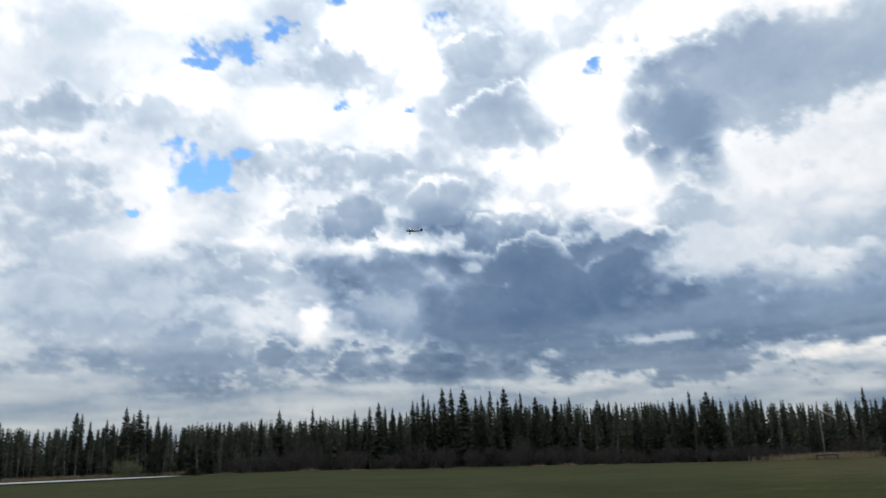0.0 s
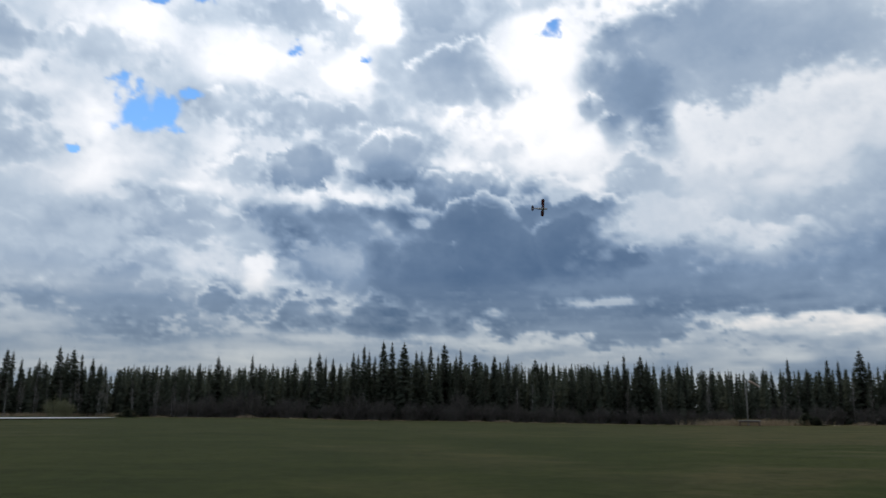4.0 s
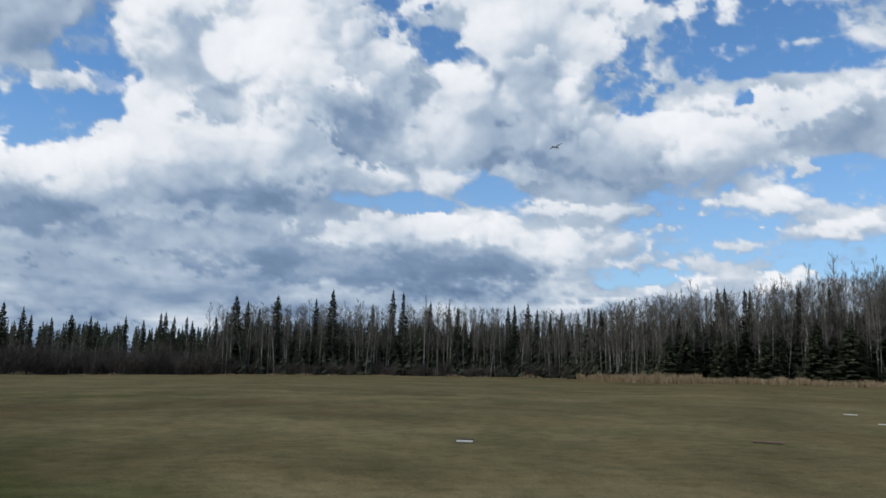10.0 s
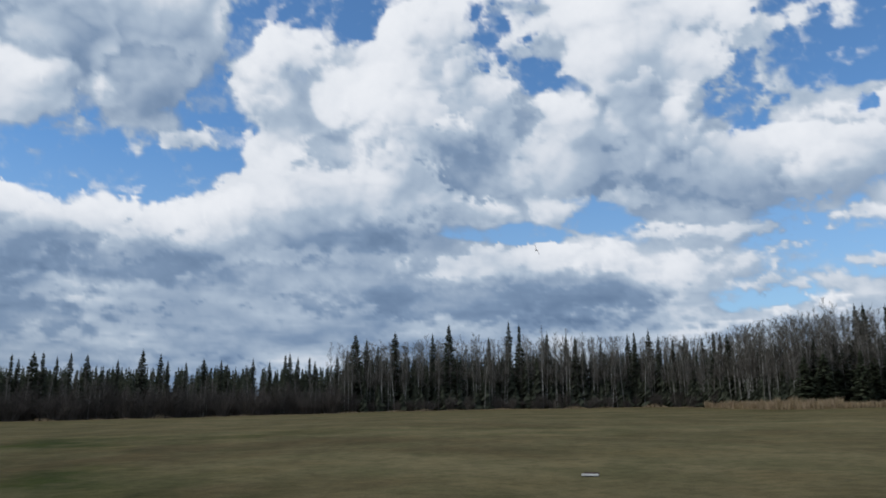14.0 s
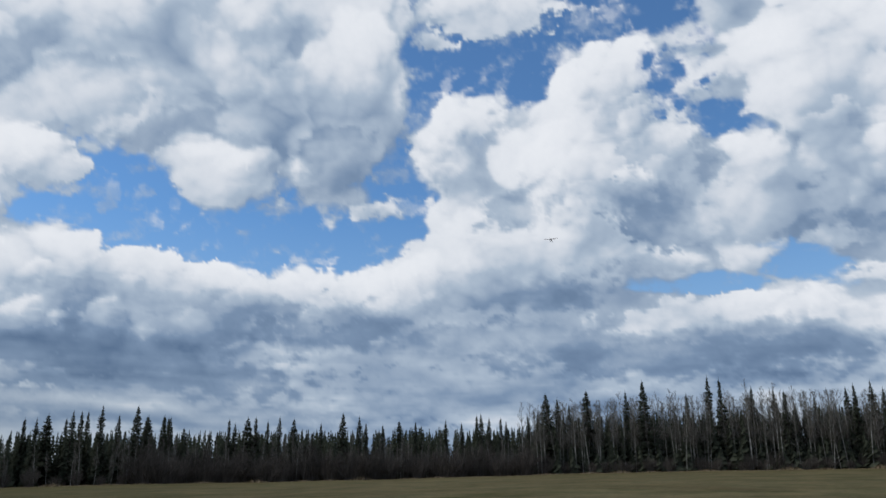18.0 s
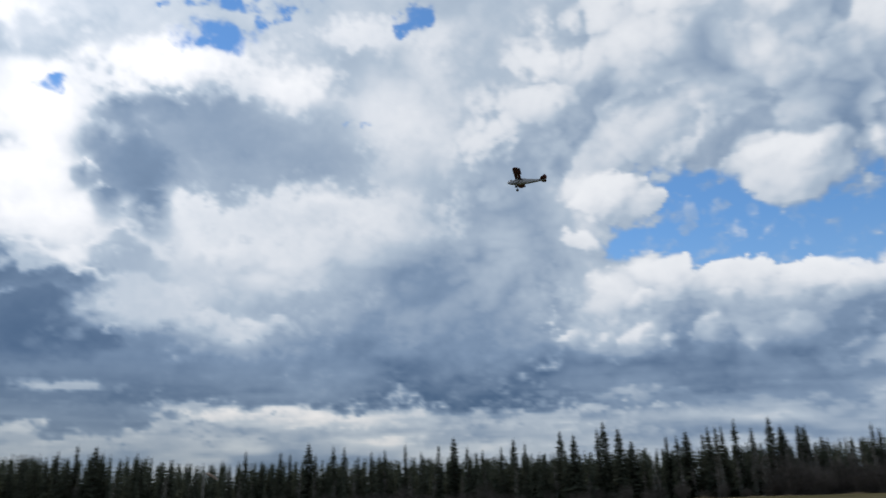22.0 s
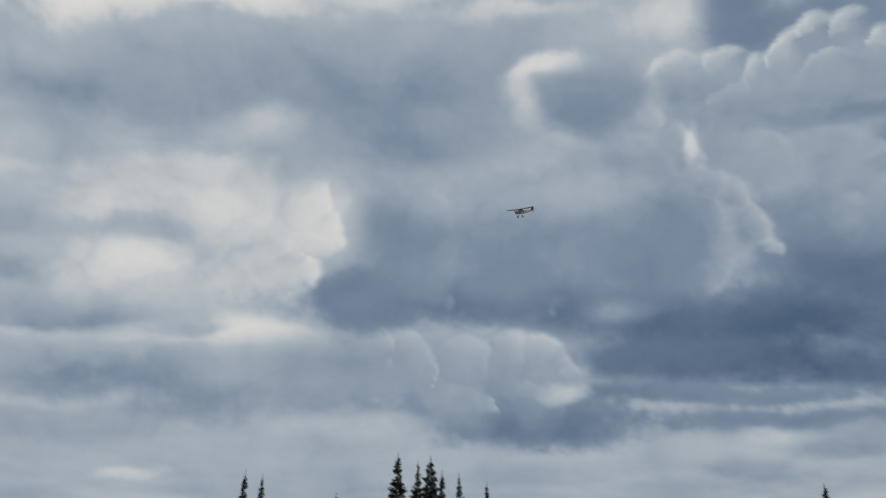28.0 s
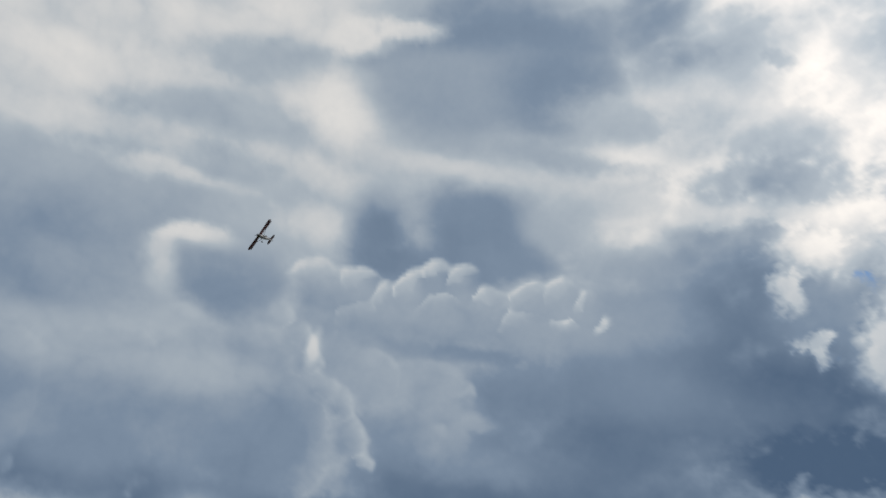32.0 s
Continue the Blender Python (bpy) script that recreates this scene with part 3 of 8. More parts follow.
def sky_right_high():
    cloud_sheet(-11.5, 30.0, 3.69, 1.17, 0.30, 0.36, tilt=-15)
    cloud_sheet(-11.4, 25.6, 3.06, 2.04, 0.00, 0.03, tilt=-13)
    cloud_sheet(-20.3, 29.8, 5.52, 1.47, 0.02, 0.05, tilt=-10)
    cloud_sheet(-33.1, 30.3, 3.17, 1.78, 0.35, 0.40, tilt=-3)
    cloud_sheet(-29.9, 29.3, 2.36, 1.57, 0.05, 0.08, tilt=-4)
    cloud_sheet(-35.4, 33.1, 2.35, 0.98, 0.04, 0.06, tilt=-2)
    cloud_sheet(-38.2, 28.0, 2.84, 2.44, 0.12, 0.16)
    cloud_sheet(-42.0, 31.6, 2.39, 2.39, 0.10, 0.14)
    cloud_sheet(-46.8, 31.8, 3.57, 3.17, 0.30, 0.38)
    cloud_sheet(-52.2, 29.7, 3.95, 2.37, 0.24, 0.30, tilt=7)
    cloud_sheet(-57.0, 31.9, 3.81, 2.29, 0.30, 0.36, tilt=10)
    cloud_sheet(-65.6, 30.7, 7.18, 1.80, 0.36, 0.44, tilt=14)
    cloud_sheet(-60.9, 27.8, 3.41, 1.52, 0.14, 0.20, tilt=11)
    cloud_sheet(-65.2, 28.6, 2.91, 1.82, 0.14, 0.20, tilt=13)
    cloud_sheet(-70.6, 25.8, 4.51, 2.08, 0.36, 0.44, tilt=15)
    cloud_sheet(-57.5, 25.1, 7.84, 1.37, 0.34, 0.42, tilt=8)
    cloud_sheet(-45.0, 25.4, 2.46, 1.64, 0.36, 0.42, tilt=3)
    cloud_sheet(-40.0, 24.7, 2.47, 1.65, 0.18, 0.24)
    cloud_sheet(-48.2, 18.2, 4.55, 3.72, 0.36, 0.42)
    cloud_sheet(-38.1, 20.2, 4.16, 1.04, 0.08, 0.14)
    cloud_sheet(-27.3, 19.5, 5.59, 1.00, 0.12, 0.18, tilt=-3)
    cloud_sheet(-19.9, 13.1, 3.37, 1.87, 0.14, 0.20, tilt=-4)
    cloud_sheet(-26.6, 11.8, 4.33, 0.87, 0.14, 0.20, tilt=-2)
    cloud_sheet(-12.4, 18.8, 2.43, 0.87, 0.06, 0.12, tilt=-9)
    cloud_sheet(-12.8, 15.8, 2.78, 0.63, 0.08, 0.12, tilt=-7)
    cloud_sheet(-64.0, 8.1, 7.32, 1.65, 0.52, 0.68, tilt=5)
    cloud_sheet(-54.5, 8.0, 7.89, 1.58, 0.60, 0.76, tilt=3)
    cloud_sheet(-38.1, 8.6, 8.17, 1.84, 0.56, 0.70)
    cloud_sheet(-22.2, 8.5, 9.40, 1.50, 0.66, 0.82, tilt=-2)
    cloud_sheet(-54.4, 6.5, 15.67, 0.71, 0.76, 0.86, tilt=3)
    cloud_sheet(-28.0, 7.1, 11.70, 0.55, 0.80, 0.88)
    cloud_sheet(-67.7, 9.3, 4.24, 1.41, 0.40, 0.50, tilt=6)
    cloud_sheet(-33.5, 8.7, 0.89, 0.28, 0.10, 0.14)
    cloud_sheet(-29.6, 5.7, 7.43, 0.39, 0.08, 0.16)
    cloud_sheet(-17.1, 5.4, 4.21, 0.63, 0.70, 0.80)
    cloud_sheet(-65.5, 6.2, 4.28, 0.36, 0.25, 0.32, tilt=4)
    cloud_sheet(-15.2, 7.2, 2.43, 0.28, 0.12, 0.18, tilt=-2)
    cloud_sheet(-65.2, 4.3, 8.48, 0.64, 0.50, 0.58, tilt=3)
    cloud_sheet(-46.2, 4.2, 11.96, 0.48, 0.42, 0.48, tilt=2)
    blue_gap(-23.9, 32.2, 2.80, 1.57, tilt=-8)
    blue_gap(-28.7, 34.4, 2.27, 0.83, tilt=-6)
    blue_gap(-26.0, 34.0, 2.25, 1.12, tilt=-8)
    blue_gap(-22.0, 33.6, 2.19, 0.73, tilt=-10)
    blue_gap(-39.7, 33.9, 1.37, 1.18)
    blue_gap(-12.6, 27.3, 0.86, 0.45, tilt=-13)
    blue_gap(-35.4, 26.6, 1.02, 0.61)
    blue_gap(-61.6, 18.2, 4.61, 2.31, tilt=8)
    blue_gap(-67.9, 17.2, 6.13, 2.70, tilt=10)
    blue_gap(-64.4, 15.8, 4.49, 1.42, tilt=8)
    blue_gap(-59.3, 22.5, 1.95, 0.70, tilt=8)
    blue_gap(-61.2, 21.0, 2.31, 1.54, tilt=9)
    blue_gap(-71.6, 20.0, 2.76, 1.03, tilt=13)
    blue_gap(-70.5, 15.3, 2.79, 0.98, tilt=10)
    blue_gap(-54.6, 17.8, 2.02, 1.13, tilt=5)
    cloud_heap(-65.3, 21.6, 2.60, 1.41, 0.08, 0.28, tilt=11)
    cloud_heap(-68.3, 21.4, 2.69, 1.98, 0.05, 0.28, tilt=12)
    cloud_heap(-69.6, 20.4, 1.42, 0.99, 0.05, 0.25, tilt=12)
    cloud_heap(-53.2, 21.4, 2.43, 1.70, 0.16, 0.34, tilt=6)
    cloud_heap(-55.7, 20.7, 2.72, 1.68, 0.08, 0.30, tilt=6)
    cloud_wisp(-59.7, 18.8, 1.09, 1.17, 0.04, 0.22)
    cloud_wisp(-60.1, 17.4, 0.54, 0.54, 0.05, 0.20)
    cloud_heap(-52.3, 17.5, 1.63, 1.22, 0.05, 0.26, tilt=5)
    cloud_heap(-57.1, 14.1, 5.54, 1.66, 0.12, 0.50, tilt=5)
    cloud_heap(-64.3, 12.9, 5.58, 1.67, 0.12, 0.54, tilt=7)
    cloud_heap(-70.4, 12.9, 3.12, 1.66, 0.10, 0.50, tilt=9)
    cloud_heap(-62.6, 11.0, 8.65, 1.35, 0.36, 0.70, tilt=6)
    cloud_heap(-52.9, 12.2, 3.63, 1.21, 0.26, 0.48, tilt=4)
    cloud_heap(-50.3, 10.7, 1.42, 0.81, 0.04, 0.28, tilt=3)
    cloud_heap(-53.1, 9.9, 2.80, 0.52, 0.06, 0.26, tilt=3)
    cloud_wisp(-62.5, 19.1, 0.53, 0.76, 0.05, 0.20, tilt=9)
    cloud_wisp(-57.4, 16.9, 1.19, 0.36, 0.05, 0.20, tilt=6)
    cloud_wisp(-70.0, 15.9, 0.70, 0.49, 0.05, 0.20, tilt=10)
    cloud_wisp(-72.5, 19.2, 0.75, 0.61, 0.05, 0.20)
    cloud_wisp(-63.6, 17.1, 0.68, 0.45, 0.10, 0.20, tilt=8)
    cloud_sheet(-65.0, 7.7, 6.14, 1.37, 0.68, 0.84, tilt=5)
    cloud_sheet(-55.3, 8.2, 7.46, 1.57, 0.74, 0.90, tilt=3)
    cloud_sheet(-54.3, 6.3, 14.87, 0.70, 0.90, 1.00, tilt=3)
    cloud_sheet(-69.2, 7.7, 4.13, 1.51, 0.66, 0.76, tilt=6)
    cloud_sheet(-63.7, 5.9, 9.43, 0.94, 0.62, 0.70, tilt=4)
    cloud_sheet(-68.9, 10.1, 3.85, 0.91, 0.46, 0.56, tilt=7)
    cloud_sheet(-36.0, 9.0, 7.33, 1.79, 0.70, 0.84)


def sky_far_right():
    cloud_sheet(-57.6, 8.0, 6.67, 1.47, 0.74, 0.86, tilt=-3)
    cloud_sheet(-55.3, 10.0, 3.10, 1.38, 0.46, 0.56, tilt=-5)
    cloud_sheet(-65.7, 10.3, 3.46, 1.38, 0.28, 0.36, tilt=-3)
    cloud_sheet(-76.6, 10.3, 4.49, 1.22, 0.70, 0.78)
    cloud_sheet(-82.4, 9.0, 3.28, 0.62, 0.52, 0.58)
    cloud_sheet(-86.2, 11.0, 4.95, 1.03, 0.14, 0.20)
    cloud_sheet(-87.0, 9.3, 4.92, 0.74, 0.38, 0.44)
    cloud_sheet(-93.2, 9.2, 4.02, 1.01, 0.50, 0.56, tilt=2)
    cloud_sheet(-98.4, 8.9, 5.86, 1.17, 0.42, 0.52, tilt=3)
    cloud_sheet(-103.2, 7.8, 5.61, 0.75, 0.55, 0.62, tilt=3)
    cloud_sheet(-102.4, 10.7, 6.11, 1.14, 0.14, 0.22, tilt=4)
    cloud_sheet(-110.4, 8.1, 3.47, 1.04, 0.46, 0.52, tilt=5)
    cloud_sheet(-74.2, 7.8, 10.41, 1.00, 0.30, 0.36)
    cloud_sheet(-62.3, 7.0, 9.19, 0.51, 0.62, 0.68, tilt=-2)
    cloud_sheet(-71.9, 5.6, 11.75, 0.86, 0.30, 0.36)
    cloud_sheet(-84.1, 7.0, 6.10, 0.81, 0.26, 0.30)
    cloud_sheet(-88.1, 5.6, 8.04, 0.56, 0.40, 0.44)
    cloud_sheet(-94.2, 6.3, 5.93, 0.55, 0.50, 0.56, tilt=2)
    cloud_sheet(-75.9, 4.8, 11.90, 0.40, 0.34, 0.40)
    blue_gap(-69.2, 16.9, 10.00, 2.40, tilt=-4)
    blue_gap(-63.0, 18.4, 4.59, 2.29, tilt=-6)
    blue_gap(-76.4, 16.8, 7.43, 2.40)
    blue_gap(-60.9, 20.3, 2.62, 2.17)
    blue_gap(-81.6, 22.3, 3.32, 4.98)
    blue_gap(-83.4, 25.6, 3.70, 3.29)
    blue_gap(-87.2, 29.5, 4.84, 2.42, tilt=2)
    blue_gap(-91.4, 29.7, 3.19, 2.79)
    blue_gap(-96.3, 32.4, 3.85, 2.31, tilt=8)
    blue_gap(-102.1, 32.4, 2.97, 2.23, tilt=11)
    blue_gap(-102.3, 26.9, 2.29, 2.29)
    blue_gap(-106.1, 24.0, 3.36, 1.42, tilt=10)
    blue_gap(-103.7, 24.8, 2.28, 1.52, tilt=9)
    blue_gap(-78.8, 31.2, 1.20, 1.43)
    blue_gap(-82.6, 33.9, 1.57, 1.18)
    blue_gap(-57.5, 17.4, 2.89, 1.16, tilt=-8)
    blue_gap(-55.0, 17.4, 1.75, 1.05, tilt=-9)
    blue_gap(-110.8, 13.3, 2.82, 1.41, tilt=7)
    blue_gap(-104.6, 12.8, 4.52, 0.94, tilt=6)
    blue_gap(-109.2, 14.3, 1.44, 1.08, tilt=7)
    blue_gap(-79.8, 18.1, 5.41, 1.67)
    cloud_heap(-61.8, 29.6, 13.99, 5.52, 0.20, 0.34, tilt=-10)
    cloud_heap(-55.3, 25.0, 5.25, 2.17, 0.20, 0.36, tilt=-12)
    cloud_heap(-73.1, 32.8, 7.37, 3.10, 0.18, 0.30, tilt=-5)
    cloud_heap(-73.4, 26.1, 5.63, 5.83, 0.12, 0.50)
    cloud_heap(-77.0, 28.3, 3.55, 4.84, 0.06, 0.34, tilt=-3)
    cloud_heap(-68.5, 21.3, 3.65, 2.30, 0.08, 0.30, tilt=-5)
    cloud_heap(-75.8, 22.6, 2.87, 2.05, 0.20, 0.46, tilt=-2)
    cloud_heap(-66.2, 28.3, 3.83, 2.68, 0.05, 0.26, tilt=-8)
    cloud_sheet(-70.8, 24.7, 4.79, 2.40, 0.36, 0.46, tilt=-5)
    cloud_sheet(-53.4, 23.1, 2.06, 0.89, 0.34, 0.40, tilt=-12)
    cloud_sheet(-56.8, 30.5, 5.23, 1.74, 0.18, 0.24, tilt=-14)
    cloud_heap(-88.3, 33.0, 3.74, 1.34, 0.08, 0.26, tilt=3)
    cloud_heap(-92.2, 33.6, 2.41, 1.09, 0.05, 0.22, tilt=5)
    cloud_heap(-84.4, 31.2, 1.60, 1.04, 0.12, 0.24)
    cloud_heap(-54.9, 20.6, 3.15, 1.61, 0.06, 0.30, tilt=-10)
    cloud_heap(-57.6, 20.5, 1.52, 1.30, 0.06, 0.28)
    cloud_heap(-53.1, 17.5, 1.30, 1.16, 0.10, 0.26)
    cloud_wisp(-60.6, 18.9, 0.82, 1.35, 0.05, 0.25, tilt=-7)
    cloud_heap(-79.2, 18.9, 2.29, 0.83, 0.08, 0.28)
    cloud_heap(-83.4, 22.5, 1.41, 1.00, 0.08, 0.22)
    cloud_wisp(-57.5, 16.8, 1.26, 0.43, 0.10, 0.22, tilt=-7)
    cloud_wisp(-62.9, 19.2, 0.61, 0.61, 0.05, 0.15)
    cloud_wisp(-63.9, 17.1, 0.62, 0.77, 0.05, 0.15)
    cloud_wisp(-70.5, 15.8, 0.72, 0.72, 0.05, 0.15)
    cloud_wisp(-73.1, 19.2, 0.90, 0.57, 0.05, 0.15, tilt=-3)
    cloud_wisp(-81.1, 21.5, 2.08, 0.75, 0.08, 0.20)
    cloud_wisp(-82.9, 18.9, 2.50, 0.67, 0.08, 0.20)
    cloud_wisp(-83.0, 25.6, 1.40, 1.15, 0.05, 0.15)
    cloud_wisp(-84.6, 26.4, 1.31, 0.90, 0.05, 0.15)
    cloud_wisp(-85.8, 28.4, 0.57, 0.89, 0.05, 0.15, tilt=2)
    cloud_wisp(-83.3, 15.8, 1.33, 0.50, 0.05, 0.15)
    cloud_wisp(-75.6, 15.5, 1.65, 0.37, 0.05, 0.15, tilt=-2)
    cloud_wisp(-96.7, 32.0, 1.31, 0.92, 0.05, 0.15, tilt=8)
    cloud_wisp(-99.0, 32.1, 1.29, 1.29, 0.05, 0.15)
    cloud_wisp(-94.2, 29.9, 1.26, 0.95, 0.05, 0.15, tilt=6)
    cloud_wisp(-80.7, 27.6, 1.06, 1.22, 0.05, 0.15)
    cloud_heap(-55.5, 13.9, 5.25, 1.75, 0.08, 0.50, tilt=-7)
    cloud_heap(-59.0, 13.9, 2.19, 1.46, 0.06, 0.32, tilt=-6)
    cloud_heap(-63.6, 13.1, 4.19, 1.60, 0.06, 0.44, tilt=-4)
    cloud_heap(-68.7, 12.8, 3.96, 1.58, 0.06, 0.42, tilt=-3)
    cloud_heap(-74.0, 13.2, 2.04, 1.63, 0.03, 0.32)
    cloud_heap(-74.6, 14.4, 0.82, 0.61, 0.00, 0.12, tilt=-2)
    cloud_heap(-79.0, 12.5, 4.54, 1.74, 0.06, 0.44)
    cloud_heap(-83.3, 13.7, 2.91, 1.83, 0.06, 0.30)
    cloud_heap(-87.7, 18.0, 3.41, 2.91, 0.08, 0.30)
    cloud_heap(-95.0, 17.7, 5.28, 3.25, 0.08, 0.32, tilt=4)
    cloud_heap(-86.5, 22.2, 2.65, 3.32, 0.04, 0.26)
    cloud_heap(-87.5, 25.3, 2.14, 1.97, 0.00, 0.18)
    cloud_heap(-90.1, 22.9, 2.47, 2.47, 0.05, 0.26)
    cloud_heap(-94.6, 23.0, 2.67, 3.24, 0.03, 0.22)
    cloud_heap(-98.6, 23.9, 3.56, 4.35, 0.08, 0.42)
    cloud_heap(-96.2, 26.1, 2.31, 2.86, 0.00, 0.18)
    cloud_heap(-99.2, 28.0, 2.79, 2.25, 0.00, 0.20)
    cloud_heap(-99.9, 20.5, 3.55, 3.15, 0.22, 0.50)
    cloud_heap(-103.2, 20.5, 1.92, 3.08, 0.10, 0.36, tilt=8)
    cloud_heap(-101.8, 22.3, 2.41, 1.71, 0.00, 0.26, tilt=8)
    cloud_heap(-92.7, 14.9, 9.00, 2.70, 0.12, 0.32, tilt=3)
    cloud_heap(-101.2, 17.1, 3.52, 1.56, 0.36, 0.52, tilt=6)
    cloud_heap(-96.4, 14.1, 2.81, 1.04, 0.06, 0.22, tilt=4)
    cloud_heap(-107.5, 15.2, 2.21, 1.77, 0.14, 0.32)
    cloud_heap(-106.0, 13.9, 1.49, 1.04, 0.18, 0.30, tilt=6)
    cloud_sheet(-90.8, 19.1, 1.73, 1.32, 0.48, 0.56, tilt=3)
    cloud_sheet(-100.0, 25.3, 2.15, 1.95, 0.24, 0.30)
    cloud_sheet(-93.4, 12.7, 3.66, 0.98, 0.46, 0.56, tilt=3)
    cloud_sheet(-88.4, 13.4, 3.31, 0.91, 0.34, 0.42, tilt=2)
    cloud_heap(-113.1, 29.0, 4.42, 2.72, 0.08, 0.22, tilt=16)
    cloud_heap(-110.5, 27.0, 3.89, 2.47, 0.10, 0.26, tilt=14)
    cloud_heap(-113.4, 24.5, 4.46, 3.78, 0.16, 0.32)
    cloud_heap(-109.3, 20.0, 6.16, 2.17, 0.08, 0.30, tilt=10)
    cloud_heap(-113.4, 20.4, 4.14, 2.07, 0.18, 0.30, tilt=12)
    cloud_heap(-107.2, 18.6, 5.19, 1.41, 0.20, 0.38, tilt=9)
    cloud_heap(-112.8, 15.2, 2.07, 1.38, 0.20, 0.36, tilt=9)
    cloud_heap(-104.7, 29.3, 2.22, 0.59, 0.15, 0.22, tilt=11)
    cloud_heap(-102.0, 10.3, 6.12, 1.38, 0.12, 0.30, tilt=4)
    cloud_heap(-109.0, 10.1, 4.28, 1.57, 0.10, 0.34, tilt=5)
    cloud_heap(-113.1, 12.6, 1.37, 1.23, 0.04, 0.24)


def sky_far_right_low():
    cloud_sheet(-77.8, 10.4, 2.78, 0.97, 0.60, 0.66, tilt=-6)
    cloud_sheet(-86.5, 9.7, 5.73, 0.69, 0.45, 0.50, tilt=-4)
    cloud_sheet(-94.2, 12.2, 2.02, 0.73, 0.54, 0.60, tilt=-3)
    cloud_sheet(-99.9, 14.1, 2.48, 0.66, 0.40, 0.46, tilt=-2)
    cloud_sheet(-90.5, 7.1, 11.77, 1.49, 0.30, 0.36, tilt=-3)
    cloud_sheet(-83.2, 5.2, 7.31, 0.66, 0.40, 0.44, tilt=-3)
    blue_gap(-103.5, 27.3, 2.38, 2.78)
    blue_gap(-106.2, 24.6, 2.42, 1.37)
    blue_gap(-102.1, 28.0, 0.98, 1.18)
    blue_gap(-118.9, 20.6, 2.38, 1.59, tilt=4)
    blue_gap(-121.9, 22.8, 2.32, 2.71)
    blue_gap(-124.2, 26.0, 2.24, 3.37, tilt=7)
    blue_gap(-128.1, 24.4, 4.74, 2.41, tilt=9)
    blue_gap(-126.0, 23.1, 3.74, 1.87, tilt=7)
    blue_gap(-133.2, 21.9, 5.24, 0.91, tilt=10)
    blue_gap(-126.3, 27.6, 2.91, 1.60, tilt=9)
    blue_gap(-136.8, 26.1, 1.96, 1.44, tilt=14)
    blue_gap(-137.7, 24.5, 2.28, 1.63, tilt=13)
    blue_gap(-134.8, 26.9, 3.01, 0.87, tilt=13)
    blue_gap(-131.9, 24.2, 3.86, 1.40, tilt=10)
    blue_gap(-136.0, 21.4, 2.36, 0.61, tilt=11)
    blue_gap(-134.5, 13.4, 4.53, 1.53, tilt=6)
    blue_gap(-127.1, 10.5, 6.05, 2.49, tilt=3)
    blue_gap(-134.0, 8.2, 4.87, 1.74, tilt=3)
    blue_gap(-125.4, 13.0, 2.31, 1.54, tilt=4)
    blue_gap(-121.6, 7.6, 4.33, 1.10)
    blue_gap(-109.8, 13.5, 2.91, 1.41)
    blue_gap(-105.1, 12.9, 2.50, 0.75)
    blue_gap(-109.0, 15.6, 1.25, 0.58)
    cloud_heap(-113.4, 28.0, 7.04, 2.58, 0.04, 0.22, tilt=3)
    cloud_heap(-120.9, 26.7, 1.52, 1.75, 0.06, 0.20)
    cloud_heap(-116.4, 24.3, 2.61, 1.82, 0.10, 0.26, tilt=3)
    cloud_heap(-111.2, 25.3, 4.00, 2.16, 0.10, 0.28)
    cloud_heap(-110.3, 20.1, 5.75, 2.71, 0.14, 0.32)
    cloud_heap(-108.9, 17.8, 6.21, 2.15, 0.20, 0.42)
    cloud_heap(-114.6, 19.0, 3.26, 2.36, 0.08, 0.32, tilt=2)
    cloud_heap(-131.4, 18.8, 4.68, 1.44, 0.08, 0.22, tilt=8)
    cloud_heap(-135.0, 19.2, 2.75, 1.24, 0.06, 0.20, tilt=9)
    cloud_heap(-126.2, 19.4, 2.50, 0.98, 0.08, 0.20, tilt=6)
    cloud_heap(-127.6, 17.1, 5.64, 1.43, 0.10, 0.28, tilt=6)
    cloud_heap(-129.4, 16.0, 3.70, 1.33, 0.16, 0.32, tilt=6)
    cloud_heap(-122.8, 16.5, 4.31, 2.11, 0.08, 0.32, tilt=4)
    cloud_heap(-118.8, 17.2, 4.01, 2.17, 0.12, 0.46, tilt=3)
    cloud_sheet(-118.7, 15.3, 3.22, 0.89, 0.44, 0.52, tilt=3)
    cloud_sheet(-114.6, 17.1, 2.46, 0.74, 0.36, 0.42, tilt=2)
    blue_gap(-129.0, 19.3, 0.74, 0.74)
    blue_gap(-130.2, 26.3, 3.18, 1.41, tilt=10)
    blue_gap(-127.1, 21.8, 3.35, 0.74, tilt=7)
    cloud_wisp(-133.2, 25.4, 2.06, 0.69, 0.10, 0.20, tilt=11)
    cloud_wisp(-135.5, 23.2, 1.69, 0.54, 0.10, 0.20, tilt=12)
    cloud_wisp(-131.6, 26.4, 1.05, 1.60, 0.08, 0.20, tilt=11)
    cloud_wisp(-127.1, 27.3, 1.01, 0.65, 0.08, 0.20, tilt=9)
    cloud_wisp(-136.7, 22.4, 1.80, 0.80, 0.08, 0.20, tilt=12)
    cloud_wisp(-124.5, 23.7, 0.91, 1.29, 0.08, 0.16, tilt=7)
    cloud_heap(-129.1, 12.3, 3.34, 0.82, 0.08, 0.30, tilt=4)
    cloud_heap(-131.1, 12.9, 1.52, 0.58, 0.00, 0.16, tilt=5)
    cloud_heap(-133.1, 9.9, 3.18, 0.64, 0.10, 0.30, tilt=4)
    cloud_heap(-135.7, 10.3, 2.05, 0.68, 0.08, 0.24, tilt=5)
